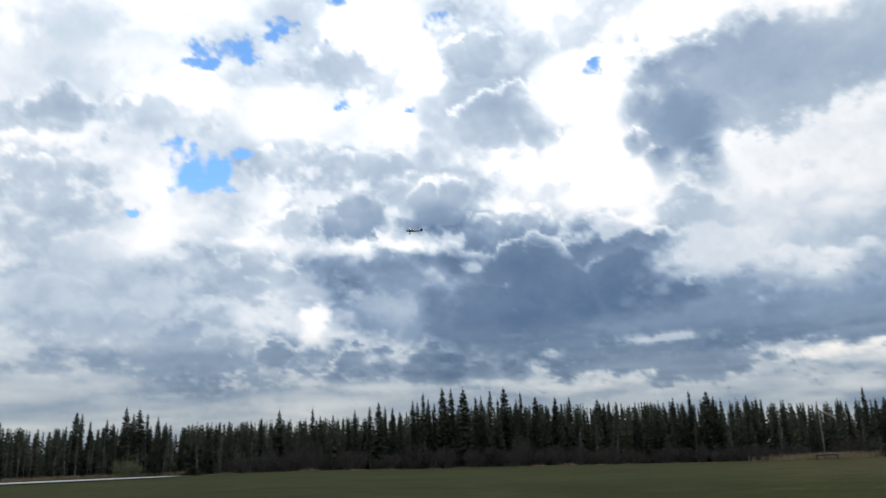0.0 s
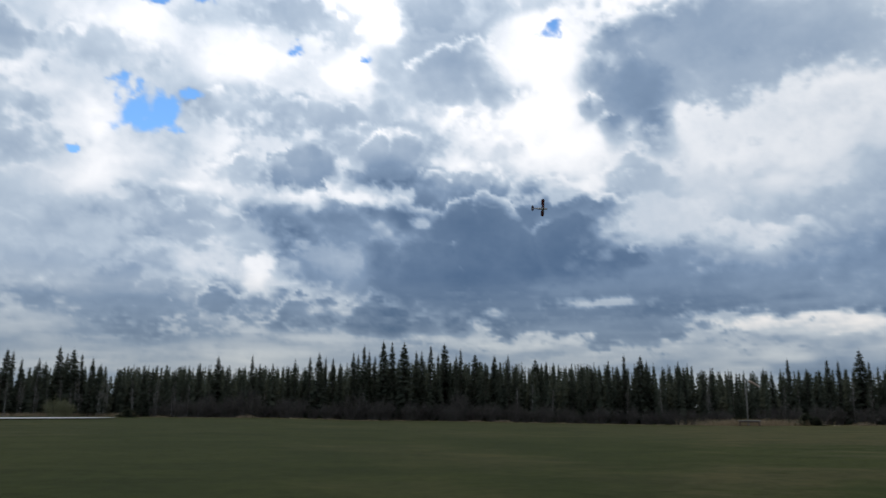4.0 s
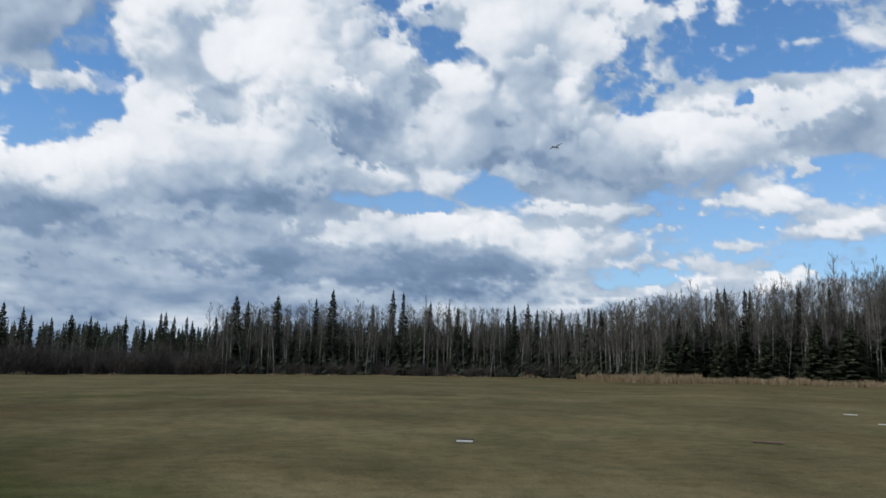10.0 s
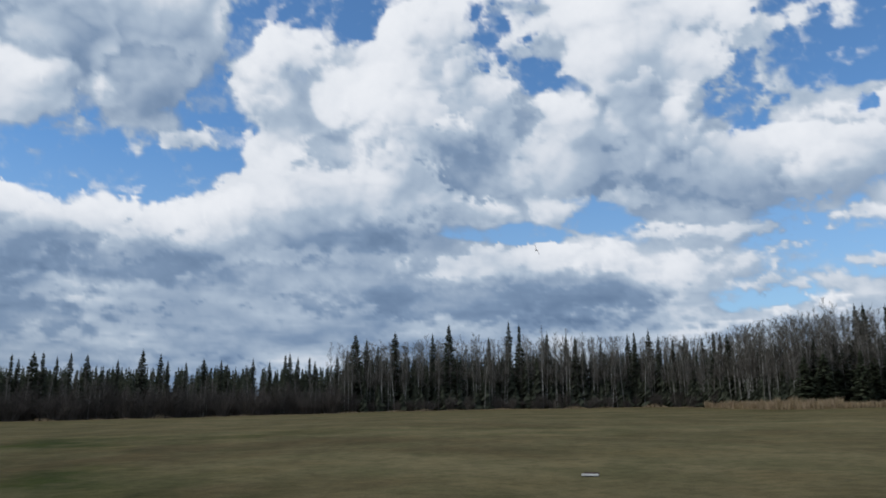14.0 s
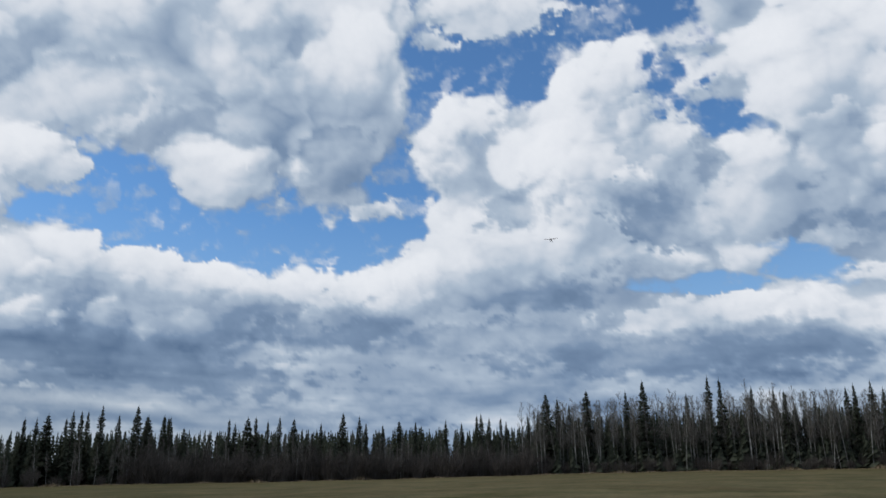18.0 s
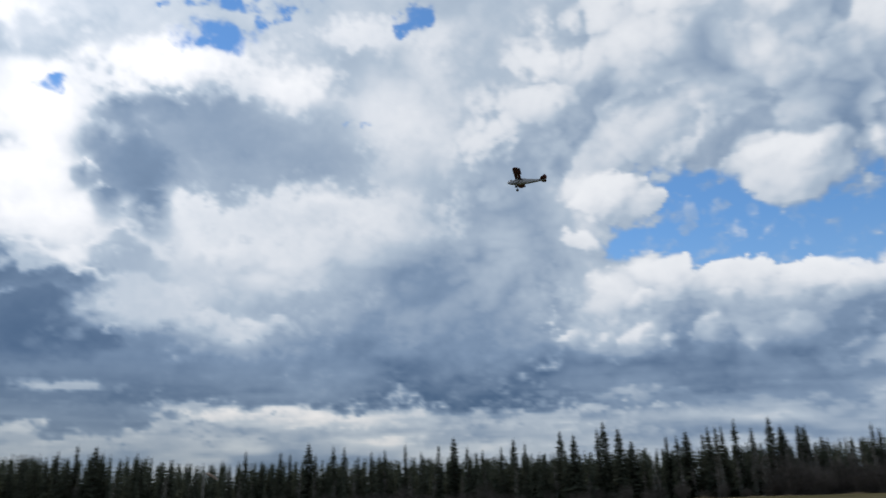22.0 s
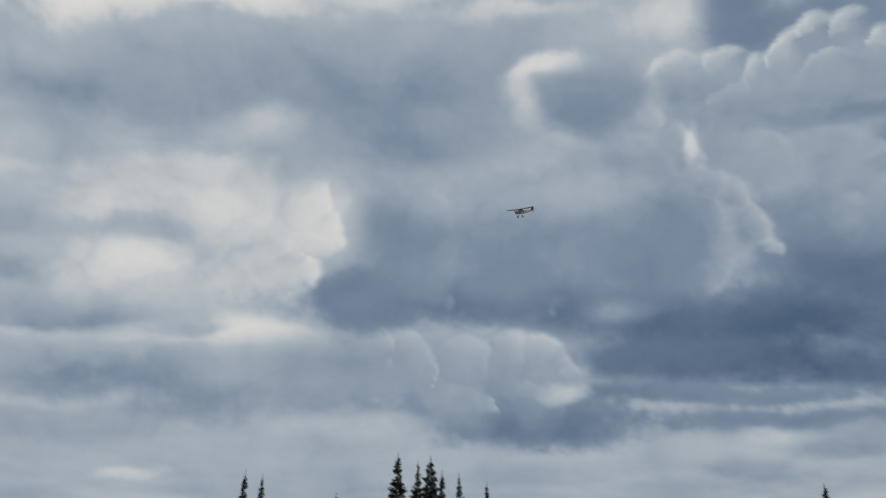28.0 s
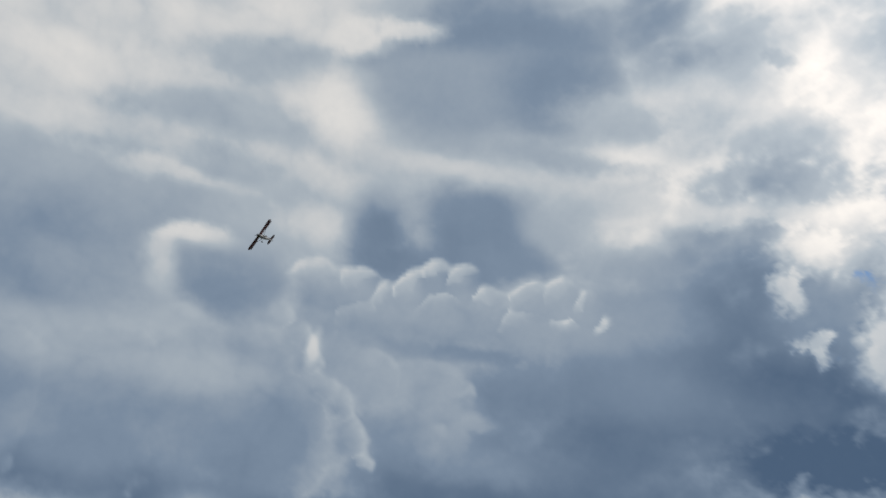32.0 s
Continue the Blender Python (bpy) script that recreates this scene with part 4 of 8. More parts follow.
    cloud_heap(-128.5, 9.2, 2.97, 0.59, 0.20, 0.34, tilt=3)
    cloud_heap(-118.4, 5.7, 3.59, 0.52, 0.08, 0.22)
    cloud_heap(-131.2, 6.9, 2.44, 0.93, 0.00, 0.20, tilt=2)
    cloud_heap(-125.0, 6.9, 1.68, 0.57, 0.00, 0.16, tilt=2)
    cloud_heap(-122.3, 6.4, 1.17, 0.43, 0.02, 0.16)
    cloud_heap(-105.6, 10.3, 6.25, 1.42, 0.12, 0.34)
    cloud_heap(-111.1, 10.5, 6.64, 1.24, 0.08, 0.30)
    cloud_heap(-119.4, 12.0, 4.42, 0.96, 0.14, 0.30, tilt=2)
    cloud_heap(-115.3, 12.7, 2.38, 0.70, 0.00, 0.16)
    cloud_heap(-117.7, 9.9, 6.07, 1.29, 0.14, 0.32)
    cloud_heap(-113.2, 9.1, 7.41, 1.15, 0.20, 0.38)
    cloud_heap(-121.3, 8.4, 3.16, 0.67, 0.14, 0.30)
    cloud_heap(-106.8, 14.3, 1.84, 1.08, 0.14, 0.30)
    cloud_wisp(-109.0, 15.4, 0.83, 0.50, 0.00, 0.15)
    cloud_sheet(-104.8, 8.0, 8.31, 1.16, 0.50, 0.60)
    cloud_sheet(-101.0, 7.4, 4.13, 0.91, 0.60, 0.66)
    cloud_sheet(-111.1, 8.2, 2.48, 0.74, 0.44, 0.50)
    cloud_sheet(-106.9, 6.4, 8.27, 0.41, 0.34, 0.40)


def sky_far_right_heaps():
    cloud_bank(-97.5, 26.5, ((-3.7, -1.3, 1.8), (-2.1, 0.8, 1.4), (-1.1, 0.9, 1.8), (0.6, 0.6, 2.2), (2.4, 1.4, 1.8), (2.8, -0.6, 1.6), (1.0, -1.8, 2.6)), .06, .30, .00, (-0.6, 1.0))
    cloud_bank(-87.9, 24.1, ((-1.1, 2.0, 1.5), (0.2, 2.1, 1.5), (1.3, 1.1, 1.5), (-1.6, -0.2, 1.7), (0.1, -1.1, 2.3), (-1.3, -3.1, 1.9), (2.3, -0.8, 1.4)), .08, .26, .00, (-0.8, 0.9))
    cloud_bank(-94.3, 21.2, ((-1.6, 1.2, 1.6), (-0.2, 1.9, 2.0), (1.4, 0.5, 2.4), (-1.2, -1.3, 2.0), (1.6, -2.3, 2.4)), .08, .26, .00, (-0.8, 0.8))
    cloud_bank(-101.6, 21.3, ((-1.4, 1.0, 1.2), (-0.2, 1.6, 1.2), (1.1, 1.0, 1.4), (1.9, -0.5, 1.3), (0.3, -1.1, 2.3), (-1.7, -2.0, 2.0)), .10, .46, .00, (-0.5, 1.0))
    cloud_sheet(-90.8, 19.1, 1.65, 1.24, 0.48, 0.54, tilt=3)
    cloud_sheet(-100.9, 18.4, 2.35, 1.18, 0.46, 0.52, tilt=6)
    cloud_bank(-61.8, 13.4, ((-8.2, 1.4, 1.4), (-6.6, 1.4, 1.5), (-4.6, 1.4, 1.5), (-2.5, 1.2, 1.4), (-0.6, 0.2, 1.3), (1.6, 0.2, 1.4), (3.5, -0.1, 1.3), (6.3, -0.4, 1.5), (9.0, -0.6, 1.4), (-5.3, -1.0, 2.1), (1.9, -2.0, 2.3), (7.6, -2.0, 2.0)), .10, .62, .01, (-0.3, 1.0))
    cloud_bank(-78.1, 13.0, ((-4.8, 0.5, 1.2), (-3.6, 1.3, 0.9), (-2.8, 0.3, 0.9), (-0.7, -0.3, 1.5), (1.8, -0.0, 1.5), (4.0, 0.4, 1.5), (5.9, 1.0, 1.5), (-2.3, -1.6, 1.9), (2.6, -1.5, 2.1)), .08, .40, .00, (-0.3, 1.0))
    cloud_sheet(-57.6, 8.2, 7.38, 1.26, 0.76, 0.86, tilt=-3)
    cloud_sheet(-62.3, 7.0, 9.19, 0.44, 0.62, 0.68, tilt=-2)
    cloud_sheet(-76.6, 10.2, 4.08, 0.98, 0.54, 0.62)
    cloud_sheet(-65.7, 10.2, 2.69, 0.92, 0.30, 0.38, tilt=-3)
    cloud_bank(-55.6, 20.6, ((-2.6, -0.5, 1.2), (-1.4, 0.1, 1.4), (0.1, 0.5, 1.4), (1.6, 0.7, 1.3), (2.6, 0.2, 0.9), (-0.2, -0.9, 1.4)), .08, .32, .00, (-0.2, 1.0))
    cloud_bank(-78.0, 27.8, ((-1.0, 0.9, 2.8), (1.1, 1.0, 2.0), (1.4, 2.6, 1.4), (1.1, -1.0, 1.9), (-0.1, -3.1, 2.1), (-2.6, -0.4, 3.6)), .12, .40, .04, (1.0, 0.4))
    cloud_sheet(-74.4, 24.2, 3.66, 2.44, 0.36, 0.46, tilt=-3)
    cloud_bank(-69.3, 21.5, ((-3.1, 0.4, 2.0), (-1.2, -0.4, 2.0), (1.2, 0.1, 1.8), (3.2, -0.1, 1.5)), .06, .26, .02, (0.2, 1.0))
    cloud_bank(-111.7, 10.6, ((-2.4, -0.9, 1.3), (-0.7, -0.5, 1.2), (0.8, 0.6, 1.2), (2.0, 1.8, 1.2), (0.2, -1.1, 2.1)), .14, .34, .02, (-0.4, 1.0))
    cloud_sheet(-103.9, 7.5, 9.65, 1.11, 0.62, 0.70, tilt=3)
    cloud_sheet(-110.4, 8.1, 3.82, 1.04, 0.58, 0.64, tilt=5)
    cloud_sheet(-96.4, 8.4, 4.74, 0.79, 0.50, 0.56, tilt=3)


def sky_right_low_heaps():
    cloud_bank(-59.2, 9.9, ((-9.4, 0.5, 0.7), (-7.8, 0.8, 1.2), (-6.0, 0.9, 0.8), (-3.7, 0.4, 1.6), (-1.2, -0.3, 0.9), (2.0, 0.1, 1.7), (4.8, -0.8, 1.0), (8.0, -0.3, 1.7), (10.9, -1.0, 1.2)), .24, .60, .10, (-0.3, 1.0))
    cloud_sheet(-65.0, 7.5, 7.58, 1.30, 0.72, 0.84, tilt=5)
    cloud_sheet(-55.6, 7.5, 7.43, 1.17, 0.76, 0.88, tilt=3)
    cloud_sheet(-61.9, 5.6, 9.58, 0.44, 0.44, 0.52, tilt=4)
    cloud_sheet(-65.9, 4.4, 7.72, 0.32, 0.30, 0.38, tilt=3)
    cloud_sheet(-59.9, 4.2, 7.44, 0.30, 0.50, 0.56, tilt=3)
    cloud_sheet(-68.5, 5.9, 3.78, 0.48, 0.58, 0.64, tilt=5)


def sky_far_right_low_heaps():
    blue_gap(-102.9, 27.6, 1.19, 2.21, tilt=-2)
    blue_gap(-105.5, 25.1, 1.85, 1.45)
    blue_gap(-120.6, 20.5, 2.36, 1.42, tilt=4)
    blue_gap(-123.8, 23.7, 2.13, 2.66)
    blue_gap(-125.9, 26.9, 2.42, 2.06)
    blue_gap(-128.7, 22.6, 3.29, 1.02, tilt=8)
    blue_gap(-133.2, 22.1, 3.14, 0.56, tilt=10)
    cloud_bank(-129.5, 12.6, ((-3.2, -0.4, 0.7), (-1.9, 0.1, 0.8), (-0.6, -0.2, 0.9), (0.8, 0.1, 0.8), (1.9, 0.3, 0.7), (2.7, 0.1, 0.4)), .06, .26, .00, (-0.2, 1.0))
    cloud_bank(-131.1, 6.8, ((-1.5, -0.3, 0.7), (-0.6, 0.1, 0.8), (0.6, 0.4, 0.9), (1.6, -0.1, 0.7)), .02, .22, .00, (-0.2, 1.0))
    cloud_bank(-125.0, 6.9, ((-0.9, -0.0, 0.5), (0.0, 0.2, 0.7), (0.9, -0.2, 0.5)), .04, .20, .00, (-0.2, 1.0))
    cloud_bank(-112.7, 12.1, ((0.7, 0.5, 0.7), (1.7, 1.0, 0.7), (2.9, 0.7, 0.7), (0.0, -0.5, 0.8), (-1.6, -0.7, 0.9), (-3.7, -1.0, 1.0)), .06, .28, .00, (-0.2, 1.0))
    cloud_bank(-117.6, 18.5, ((0.4, 0.5, 1.2), (-1.1, 1.8, 1.6), (1.6, -0.3, 1.2), (-1.6, -0.6, 1.9), (0.8, -1.5, 1.6)), .08, .34, .00, (-0.5, 1.0))
    cloud_sheet(-118.3, 15.5, 2.82, 0.65, 0.42, 0.50, tilt=2)


def sky_left_low():
    cloud_sheet(134.2, 18.7, 5.39, 0.90, 0.55, 0.59, tilt=-9)
    cloud_sheet(130.3, 18.1, 9.32, 0.56, 0.25, 0.29, tilt=-8)
    cloud_sheet(128.1, 16.2, 4.52, 1.13, 0.51, 0.55, tilt=-6)
    cloud_sheet(135.3, 15.2, 3.49, 0.77, 0.33, 0.37, tilt=-8)
    cloud_sheet(119.9, 15.1, 5.93, 0.87, 0.55, 0.59, tilt=-3)
    cloud_sheet(88.6, 16.7, 13.28, 1.90, 0.85, 0.95, tilt=5)
    cloud_sheet(107.3, 16.7, 6.14, 1.64, 0.39, 0.51)
    cloud_sheet(101.8, 16.3, 1.62, 1.22, 0.17, 0.25)
    cloud_sheet(94.8, 14.7, 11.75, 0.55, 0.81, 0.87, tilt=3)
    cloud_sheet(103.1, 13.8, 7.63, 1.04, 0.79, 0.89)
    cloud_sheet(83.4, 14.3, 2.85, 0.39, 0.29, 0.35, tilt=6)
    cloud_sheet(86.3, 12.3, 4.71, 0.87, 0.49, 0.53, tilt=5)
    cloud_sheet(131.1, 12.3, 7.15, 0.89, 0.45, 0.49, tilt=-6)
    cloud_sheet(131.4, 13.6, 9.00, 0.32, 0.23, 0.27, tilt=-6)
    cloud_sheet(113.6, 13.0, 4.79, 0.56, 0.23, 0.29, tilt=-2)
    cloud_sheet(91.8, 13.1, 2.28, 0.53, 0.19, 0.27, tilt=3)
    cloud_sheet(79.7, 12.1, 2.02, 1.01, 0.31, 0.41, tilt=6)
    cloud_sheet(86.0, 9.6, 2.83, 0.64, 0.55, 0.61, tilt=4)
    cloud_sheet(80.7, 10.4, 2.69, 0.47, 0.59, 0.65, tilt=5)
    cloud_sheet(128.8, 9.1, 1.78, 0.39, 0.15, 0.23, tilt=-4)
    cloud_sheet(99.2, 11.0, 11.71, 0.70, 0.29, 0.33)


def sky_left_high():
    cloud_sheet(115.3, 48.8, 5.07, 2.03, 0.09, 0.14, tilt=-29)
    cloud_sheet(105.6, 51.7, 7.28, 2.18, 0.09, 0.19, tilt=-21)
    cloud_sheet(90.0, 55.4, 3.84, 1.54, 0.09, 0.14, tilt=-9)
    cloud_sheet(94.4, 51.8, 7.73, 1.08, 0.36, 0.40, tilt=-12)
    cloud_sheet(63.5, 52.5, 8.67, 3.39, 0.60, 0.68, tilt=13)
    cloud_sheet(51.0, 51.2, 4.52, 2.63, 0.52, 0.60, tilt=23)
    cloud_sheet(70.5, 50.8, 10.08, 1.85, 0.44, 0.50, tilt=7)
    cloud_sheet(61.3, 49.3, 4.77, 2.15, 0.60, 0.66, tilt=14)
    cloud_sheet(84.4, 54.6, 2.74, 1.10, 0.00, 0.02, tilt=-4)
    cloud_sheet(77.4, 54.7, 1.50, 0.55, 0.02, 0.08, tilt=2)
    cloud_sheet(43.8, 49.0, 2.17, 1.66, 0.26, 0.32, tilt=28)
    cloud_sheet(34.9, 45.2, 3.00, 2.53, 0.25, 0.30)
    cloud_sheet(40.0, 43.8, 3.51, 2.25, 0.26, 0.32, tilt=30)
    cloud_sheet(44.6, 43.9, 4.39, 1.46, 0.34, 0.40, tilt=26)
    cloud_sheet(36.4, 40.9, 1.68, 2.36, 0.20, 0.26, tilt=32)
    cloud_sheet(48.5, 44.7, 7.54, 1.88, 0.20, 0.26, tilt=23)
    cloud_sheet(42.6, 41.0, 5.38, 1.65, 0.24, 0.30, tilt=26)
    cloud_sheet(44.3, 37.9, 7.25, 1.30, 0.34, 0.40, tilt=24)
    cloud_sheet(45.5, 35.4, 4.36, 1.09, 0.30, 0.36, tilt=22)
    cloud_sheet(43.6, 25.3, 3.02, 2.68, 0.67, 0.75)
    cloud_sheet(44.4, 28.7, 4.16, 2.08, 0.55, 0.63, tilt=20)
    cloud_heap(44.4, 29.5, 2.79, 2.09, 0.46, 0.54, tilt=20)
    cloud_heap(43.6, 26.5, 2.03, 1.69, 0.65, 0.71)
    cloud_sheet(50.7, 35.3, 4.55, 2.66, 0.50, 0.56, tilt=18)
    cloud_sheet(51.7, 37.7, 9.61, 0.69, 0.18, 0.22, tilt=18)
    cloud_sheet(49.9, 32.7, 2.24, 1.42, 0.50, 0.56, tilt=18)
    cloud_sheet(54.6, 29.8, 9.53, 4.19, 0.75, 0.87, tilt=14)
    cloud_sheet(48.5, 23.7, 6.95, 3.13, 0.90, 1.00, tilt=15)
    cloud_sheet(58.5, 24.2, 9.42, 2.11, 0.81, 0.89, tilt=10)
    cloud_sheet(48.1, 19.9, 5.00, 1.87, 1.05, 1.10, tilt=13)
    cloud_sheet(41.6, 32.0, 1.72, 1.93, 0.30, 0.36)
    cloud_sheet(43.4, 28.3, 1.37, 2.60, 0.60, 0.65, tilt=20)
    cloud_sheet(46.6, 29.3, 2.14, 2.14, 0.53, 0.59)
    cloud_sheet(44.7, 33.3, 2.15, 1.29, 0.12, 0.20, tilt=22)
    cloud_sheet(43.5, 33.3, 1.27, 0.71, 0.02, 0.08, tilt=22)
    cloud_sheet(47.4, 31.1, 0.80, 0.94, 0.10, 0.16)
    cloud_heap(47.0, 27.3, 1.69, 1.06, 0.05, 0.27, tilt=17)
    cloud_sheet(47.2, 27.8, 0.78, 0.43, 0.25, 0.31, tilt=17)
    cloud_sheet(40.2, 45.5, 0.70, 0.42, 0.36, 0.40, tilt=30)


def sky_left():
    cloud_sheet(153.8, 44.6, 8.88, 1.42, 0.16, 0.23, tilt=-24)
    cloud_sheet(142.0, 46.5, 3.81, 1.60, 0.53, 0.58, tilt=-15)
    cloud_sheet(135.8, 46.9, 1.95, 1.41, 0.46, 0.50, tilt=-10)
    cloud_sheet(154.4, 40.4, 3.57, 1.64, 0.42, 0.46, tilt=-23)
    cloud_sheet(145.2, 42.5, 5.73, 0.69, 0.20, 0.24, tilt=-16)
    cloud_sheet(125.9, 49.2, 3.91, 1.80, 0.18, 0.22, tilt=-3)
    cloud_sheet(121.6, 45.8, 4.41, 0.96, 0.14, 0.18)
    cloud_sheet(108.7, 47.4, 1.92, 1.39, 0.38, 0.42, tilt=10)
    cloud_sheet(148.4, 36.9, 13.23, 1.74, 0.46, 0.52, tilt=-17)
    cloud_sheet(153.4, 31.9, 7.20, 2.02, 0.45, 0.50, tilt=-18)
    cloud_sheet(139.0, 34.2, 8.04, 1.45, 0.50, 0.54, tilt=-10)
    cloud_sheet(155.0, 28.3, 4.20, 0.98, 0.48, 0.52, tilt=-18)
    cloud_sheet(145.9, 28.5, 11.46, 1.07, 0.31, 0.36, tilt=-13)
    cloud_sheet(136.7, 26.7, 8.05, 1.61, 0.32, 0.36, tilt=-7)
    cloud_sheet(147.4, 26.2, 9.74, 0.67, 0.20, 0.26, tilt=-13)
    cloud_sheet(144.7, 23.5, 7.57, 1.74, 0.56, 0.61, tilt=-10)
    cloud_sheet(151.6, 23.0, 3.19, 0.99, 0.54, 0.58, tilt=-13)
    cloud_sheet(148.0, 21.0, 3.63, 0.65, 0.40, 0.44, tilt=-11)
    cloud_sheet(138.2, 22.9, 4.72, 0.55, 0.30, 0.34, tilt=-7)
    cloud_sheet(137.9, 21.3, 5.86, 0.70, 0.56, 0.60, tilt=-7)
    cloud_sheet(147.2, 18.1, 5.72, 1.29, 0.36, 0.44, tilt=-9)
    cloud_sheet(143.8, 20.1, 2.24, 0.52, 0.24, 0.30, tilt=-9)
    cloud_sheet(139.6, 19.2, 6.11, 0.84, 0.44, 0.50, tilt=-7)
    cloud_sheet(151.1, 16.4, 3.39, 0.47, 0.56, 0.60, tilt=-10)
    cloud_sheet(143.1, 16.8, 11.73, 0.33, 0.18, 0.24, tilt=-7)
    cloud_sheet(142.7, 15.0, 10.86, 1.30, 0.38, 0.44, tilt=-7)


def sky_left_middle():
    cloud_sheet(133.5, 38.2, 8.92, 1.64, 0.30, 0.36, tilt=-19)
    cloud_sheet(127.4, 38.1, 7.53, 2.03, 0.40, 0.46, tilt=-15)
    cloud_sheet(111.3, 37.8, 10.18, 2.69, 0.48, 0.54, tilt=-4)
    cloud_sheet(108.5, 33.9, 6.21, 1.91, 0.50, 0.54, tilt=-2)
    cloud_sheet(134.6, 41.4, 7.69, 1.54, 0.00, 0.06, tilt=-21)
    cloud_sheet(126.3, 43.4, 3.71, 1.63, 0.00, 0.02, tilt=-16)
    cloud_sheet(114.6, 44.3, 9.75, 1.33, 0.10, 0.18, tilt=-7)
    cloud_sheet(92.2, 44.6, 7.74, 1.32, 0.14, 0.22, tilt=9)
    cloud_sheet(101.8, 42.8, 4.80, 0.56, 0.08, 0.14, tilt=2)
    cloud_sheet(96.1, 44.1, 2.36, 1.10, 0.40, 0.44, tilt=6)
    cloud_sheet(92.7, 40.7, 3.97, 1.11, 0.28, 0.34, tilt=8)
    cloud_sheet(87.4, 41.2, 2.32, 1.28, 0.12, 0.20, tilt=11)
    cloud_sheet(84.8, 39.2, 1.34, 1.08, 0.08, 0.14)
    cloud_sheet(73.0, 37.6, 2.80, 1.96, 0.60, 0.66, tilt=20)
    cloud_sheet(69.2, 38.4, 3.35, 1.54, 0.55, 0.60, tilt=24)
    cloud_sheet(80.2, 38.1, 3.36, 1.87, 0.66, 0.74, tilt=15)
    cloud_sheet(97.2, 38.4, 2.23, 0.65, 0.03, 0.10, tilt=4)
    cloud_sheet(100.3, 37.6, 1.15, 1.15, 0.18, 0.24)
    cloud_sheet(99.4, 35.4, 0.74, 1.15, 0.18, 0.24, tilt=3)
    cloud_sheet(97.0, 33.6, 1.15, 0.45, 0.24, 0.28, tilt=4)
    cloud_sheet(94.8, 35.6, 2.69, 1.71, 0.52, 0.58, tilt=6)
    cloud_sheet(82.1, 31.9, 6.89, 1.26, 0.50, 0.56, tilt=12)
    cloud_sheet(88.8, 36.2, 0.60, 1.51, 0.06, 0.14, tilt=9)
    cloud_sheet(90.0, 34.7, 0.72, 0.72, 0.08, 0.14)
    cloud_sheet(88.6, 28.8, 3.20, 1.84, 0.34, 0.38, tilt=8)
    cloud_sheet(89.0, 31.7, 2.24, 1.84, 0.28, 0.34)
    cloud_sheet(86.6, 30.9, 0.51, 1.11, 0.04, 0.10, tilt=9)
    cloud_sheet(85.6, 27.6, 1.49, 1.49, 0.18, 0.24)
    cloud_sheet(84.5, 24.6, 1.78, 1.39, 0.22, 0.30, tilt=9)
    cloud_sheet(101.1, 30.1, 10.42, 1.50, 0.38, 0.44, tilt=2)
    cloud_sheet(103.6, 26.8, 10.42, 1.92, 0.50, 0.56)
    cloud_sheet(108.3, 28.4, 4.99, 1.50, 0.42, 0.46, tilt=-2)
    cloud_sheet(128.3, 26.8, 9.39, 3.00, 0.20, 0.24, tilt=-11)
    cloud_sheet(121.0, 26.7, 3.81, 2.62, 0.12, 0.18, tilt=-8)
    cloud_sheet(119.5, 22.4, 2.77, 1.58, 0.14, 0.20, tilt=-6)
    cloud_sheet(130.8, 25.5, 3.29, 0.84, 0.42, 0.46, tilt=-12)
    cloud_sheet(124.1, 33.9, 2.33, 1.09, 0.18, 0.22, tilt=-11)
    cloud_sheet(129.1, 30.2, 4.50, 0.86, 0.16, 0.22, tilt=-13)
    cloud_sheet(131.2, 22.4, 4.32, 1.65, 0.12, 0.18, tilt=-11)
    cloud_sheet(125.1, 21.4, 5.68, 1.36, 0.24, 0.28, tilt=-8)
    cloud_sheet(120.6, 19.0, 3.71, 1.24, 0.10, 0.16, tilt=-5)
    cloud_sheet(126.6, 18.8, 1.85, 0.37, 0.48, 0.52, tilt=-8)
    cloud_sheet(76.3, 21.8, 5.32, 1.99, 0.76, 0.82, tilt=11)
    cloud_sheet(73.4, 25.8, 3.14, 1.60, 0.68, 0.74, tilt=15)
    cloud_sheet(79.3, 25.4, 3.71, 1.34, 0.62, 0.68, tilt=11)
    cloud_sheet(76.1, 27.1, 2.16, 1.30, 0.40, 0.48, tilt=14)
    cloud_sheet(74.8, 24.9, 0.88, 0.56, 0.34, 0.40, tilt=13)
    cloud_sheet(76.2, 22.5, 3.55, 0.78, 0.54, 0.60, tilt=12)
    cloud_sheet(96.9, 21.7, 6.12, 1.14, 0.60, 0.66, tilt=3)
    cloud_sheet(105.8, 22.2, 10.72, 1.65, 0.80, 0.90)
    cloud_sheet(114.3, 22.8, 3.25, 1.54, 0.72, 0.80, tilt=-4)
    cloud_sheet(84.7, 19.1, 12.10, 1.74, 0.90, 1.00, tilt=7)
    cloud_sheet(93.9, 21.1, 2.01, 0.73, 0.42, 0.48, tilt=4)
    cloud_sheet(130.6, 15.3, 5.20, 1.25, 0.56, 0.60, tilt=-7)
    cloud_sheet(118.3, 16.5, 5.80, 1.78, 0.42, 0.48, tilt=-4)
    cloud_sheet(125.6, 14.0, 4.33, 1.01, 0.56, 0.60, tilt=-5)
    cloud_sheet(105.7, 16.2, 8.02, 2.17, 0.48, 0.56)
    cloud_sheet(100.2, 17.8, 3.23, 1.45, 0.36, 0.48)
    cloud_sheet(97.3, 16.5, 1.11, 1.51, 0.34, 0.42, tilt=2)
    cloud_sheet(106.1, 15.0, 1.11, 0.72, 0.30, 0.36)
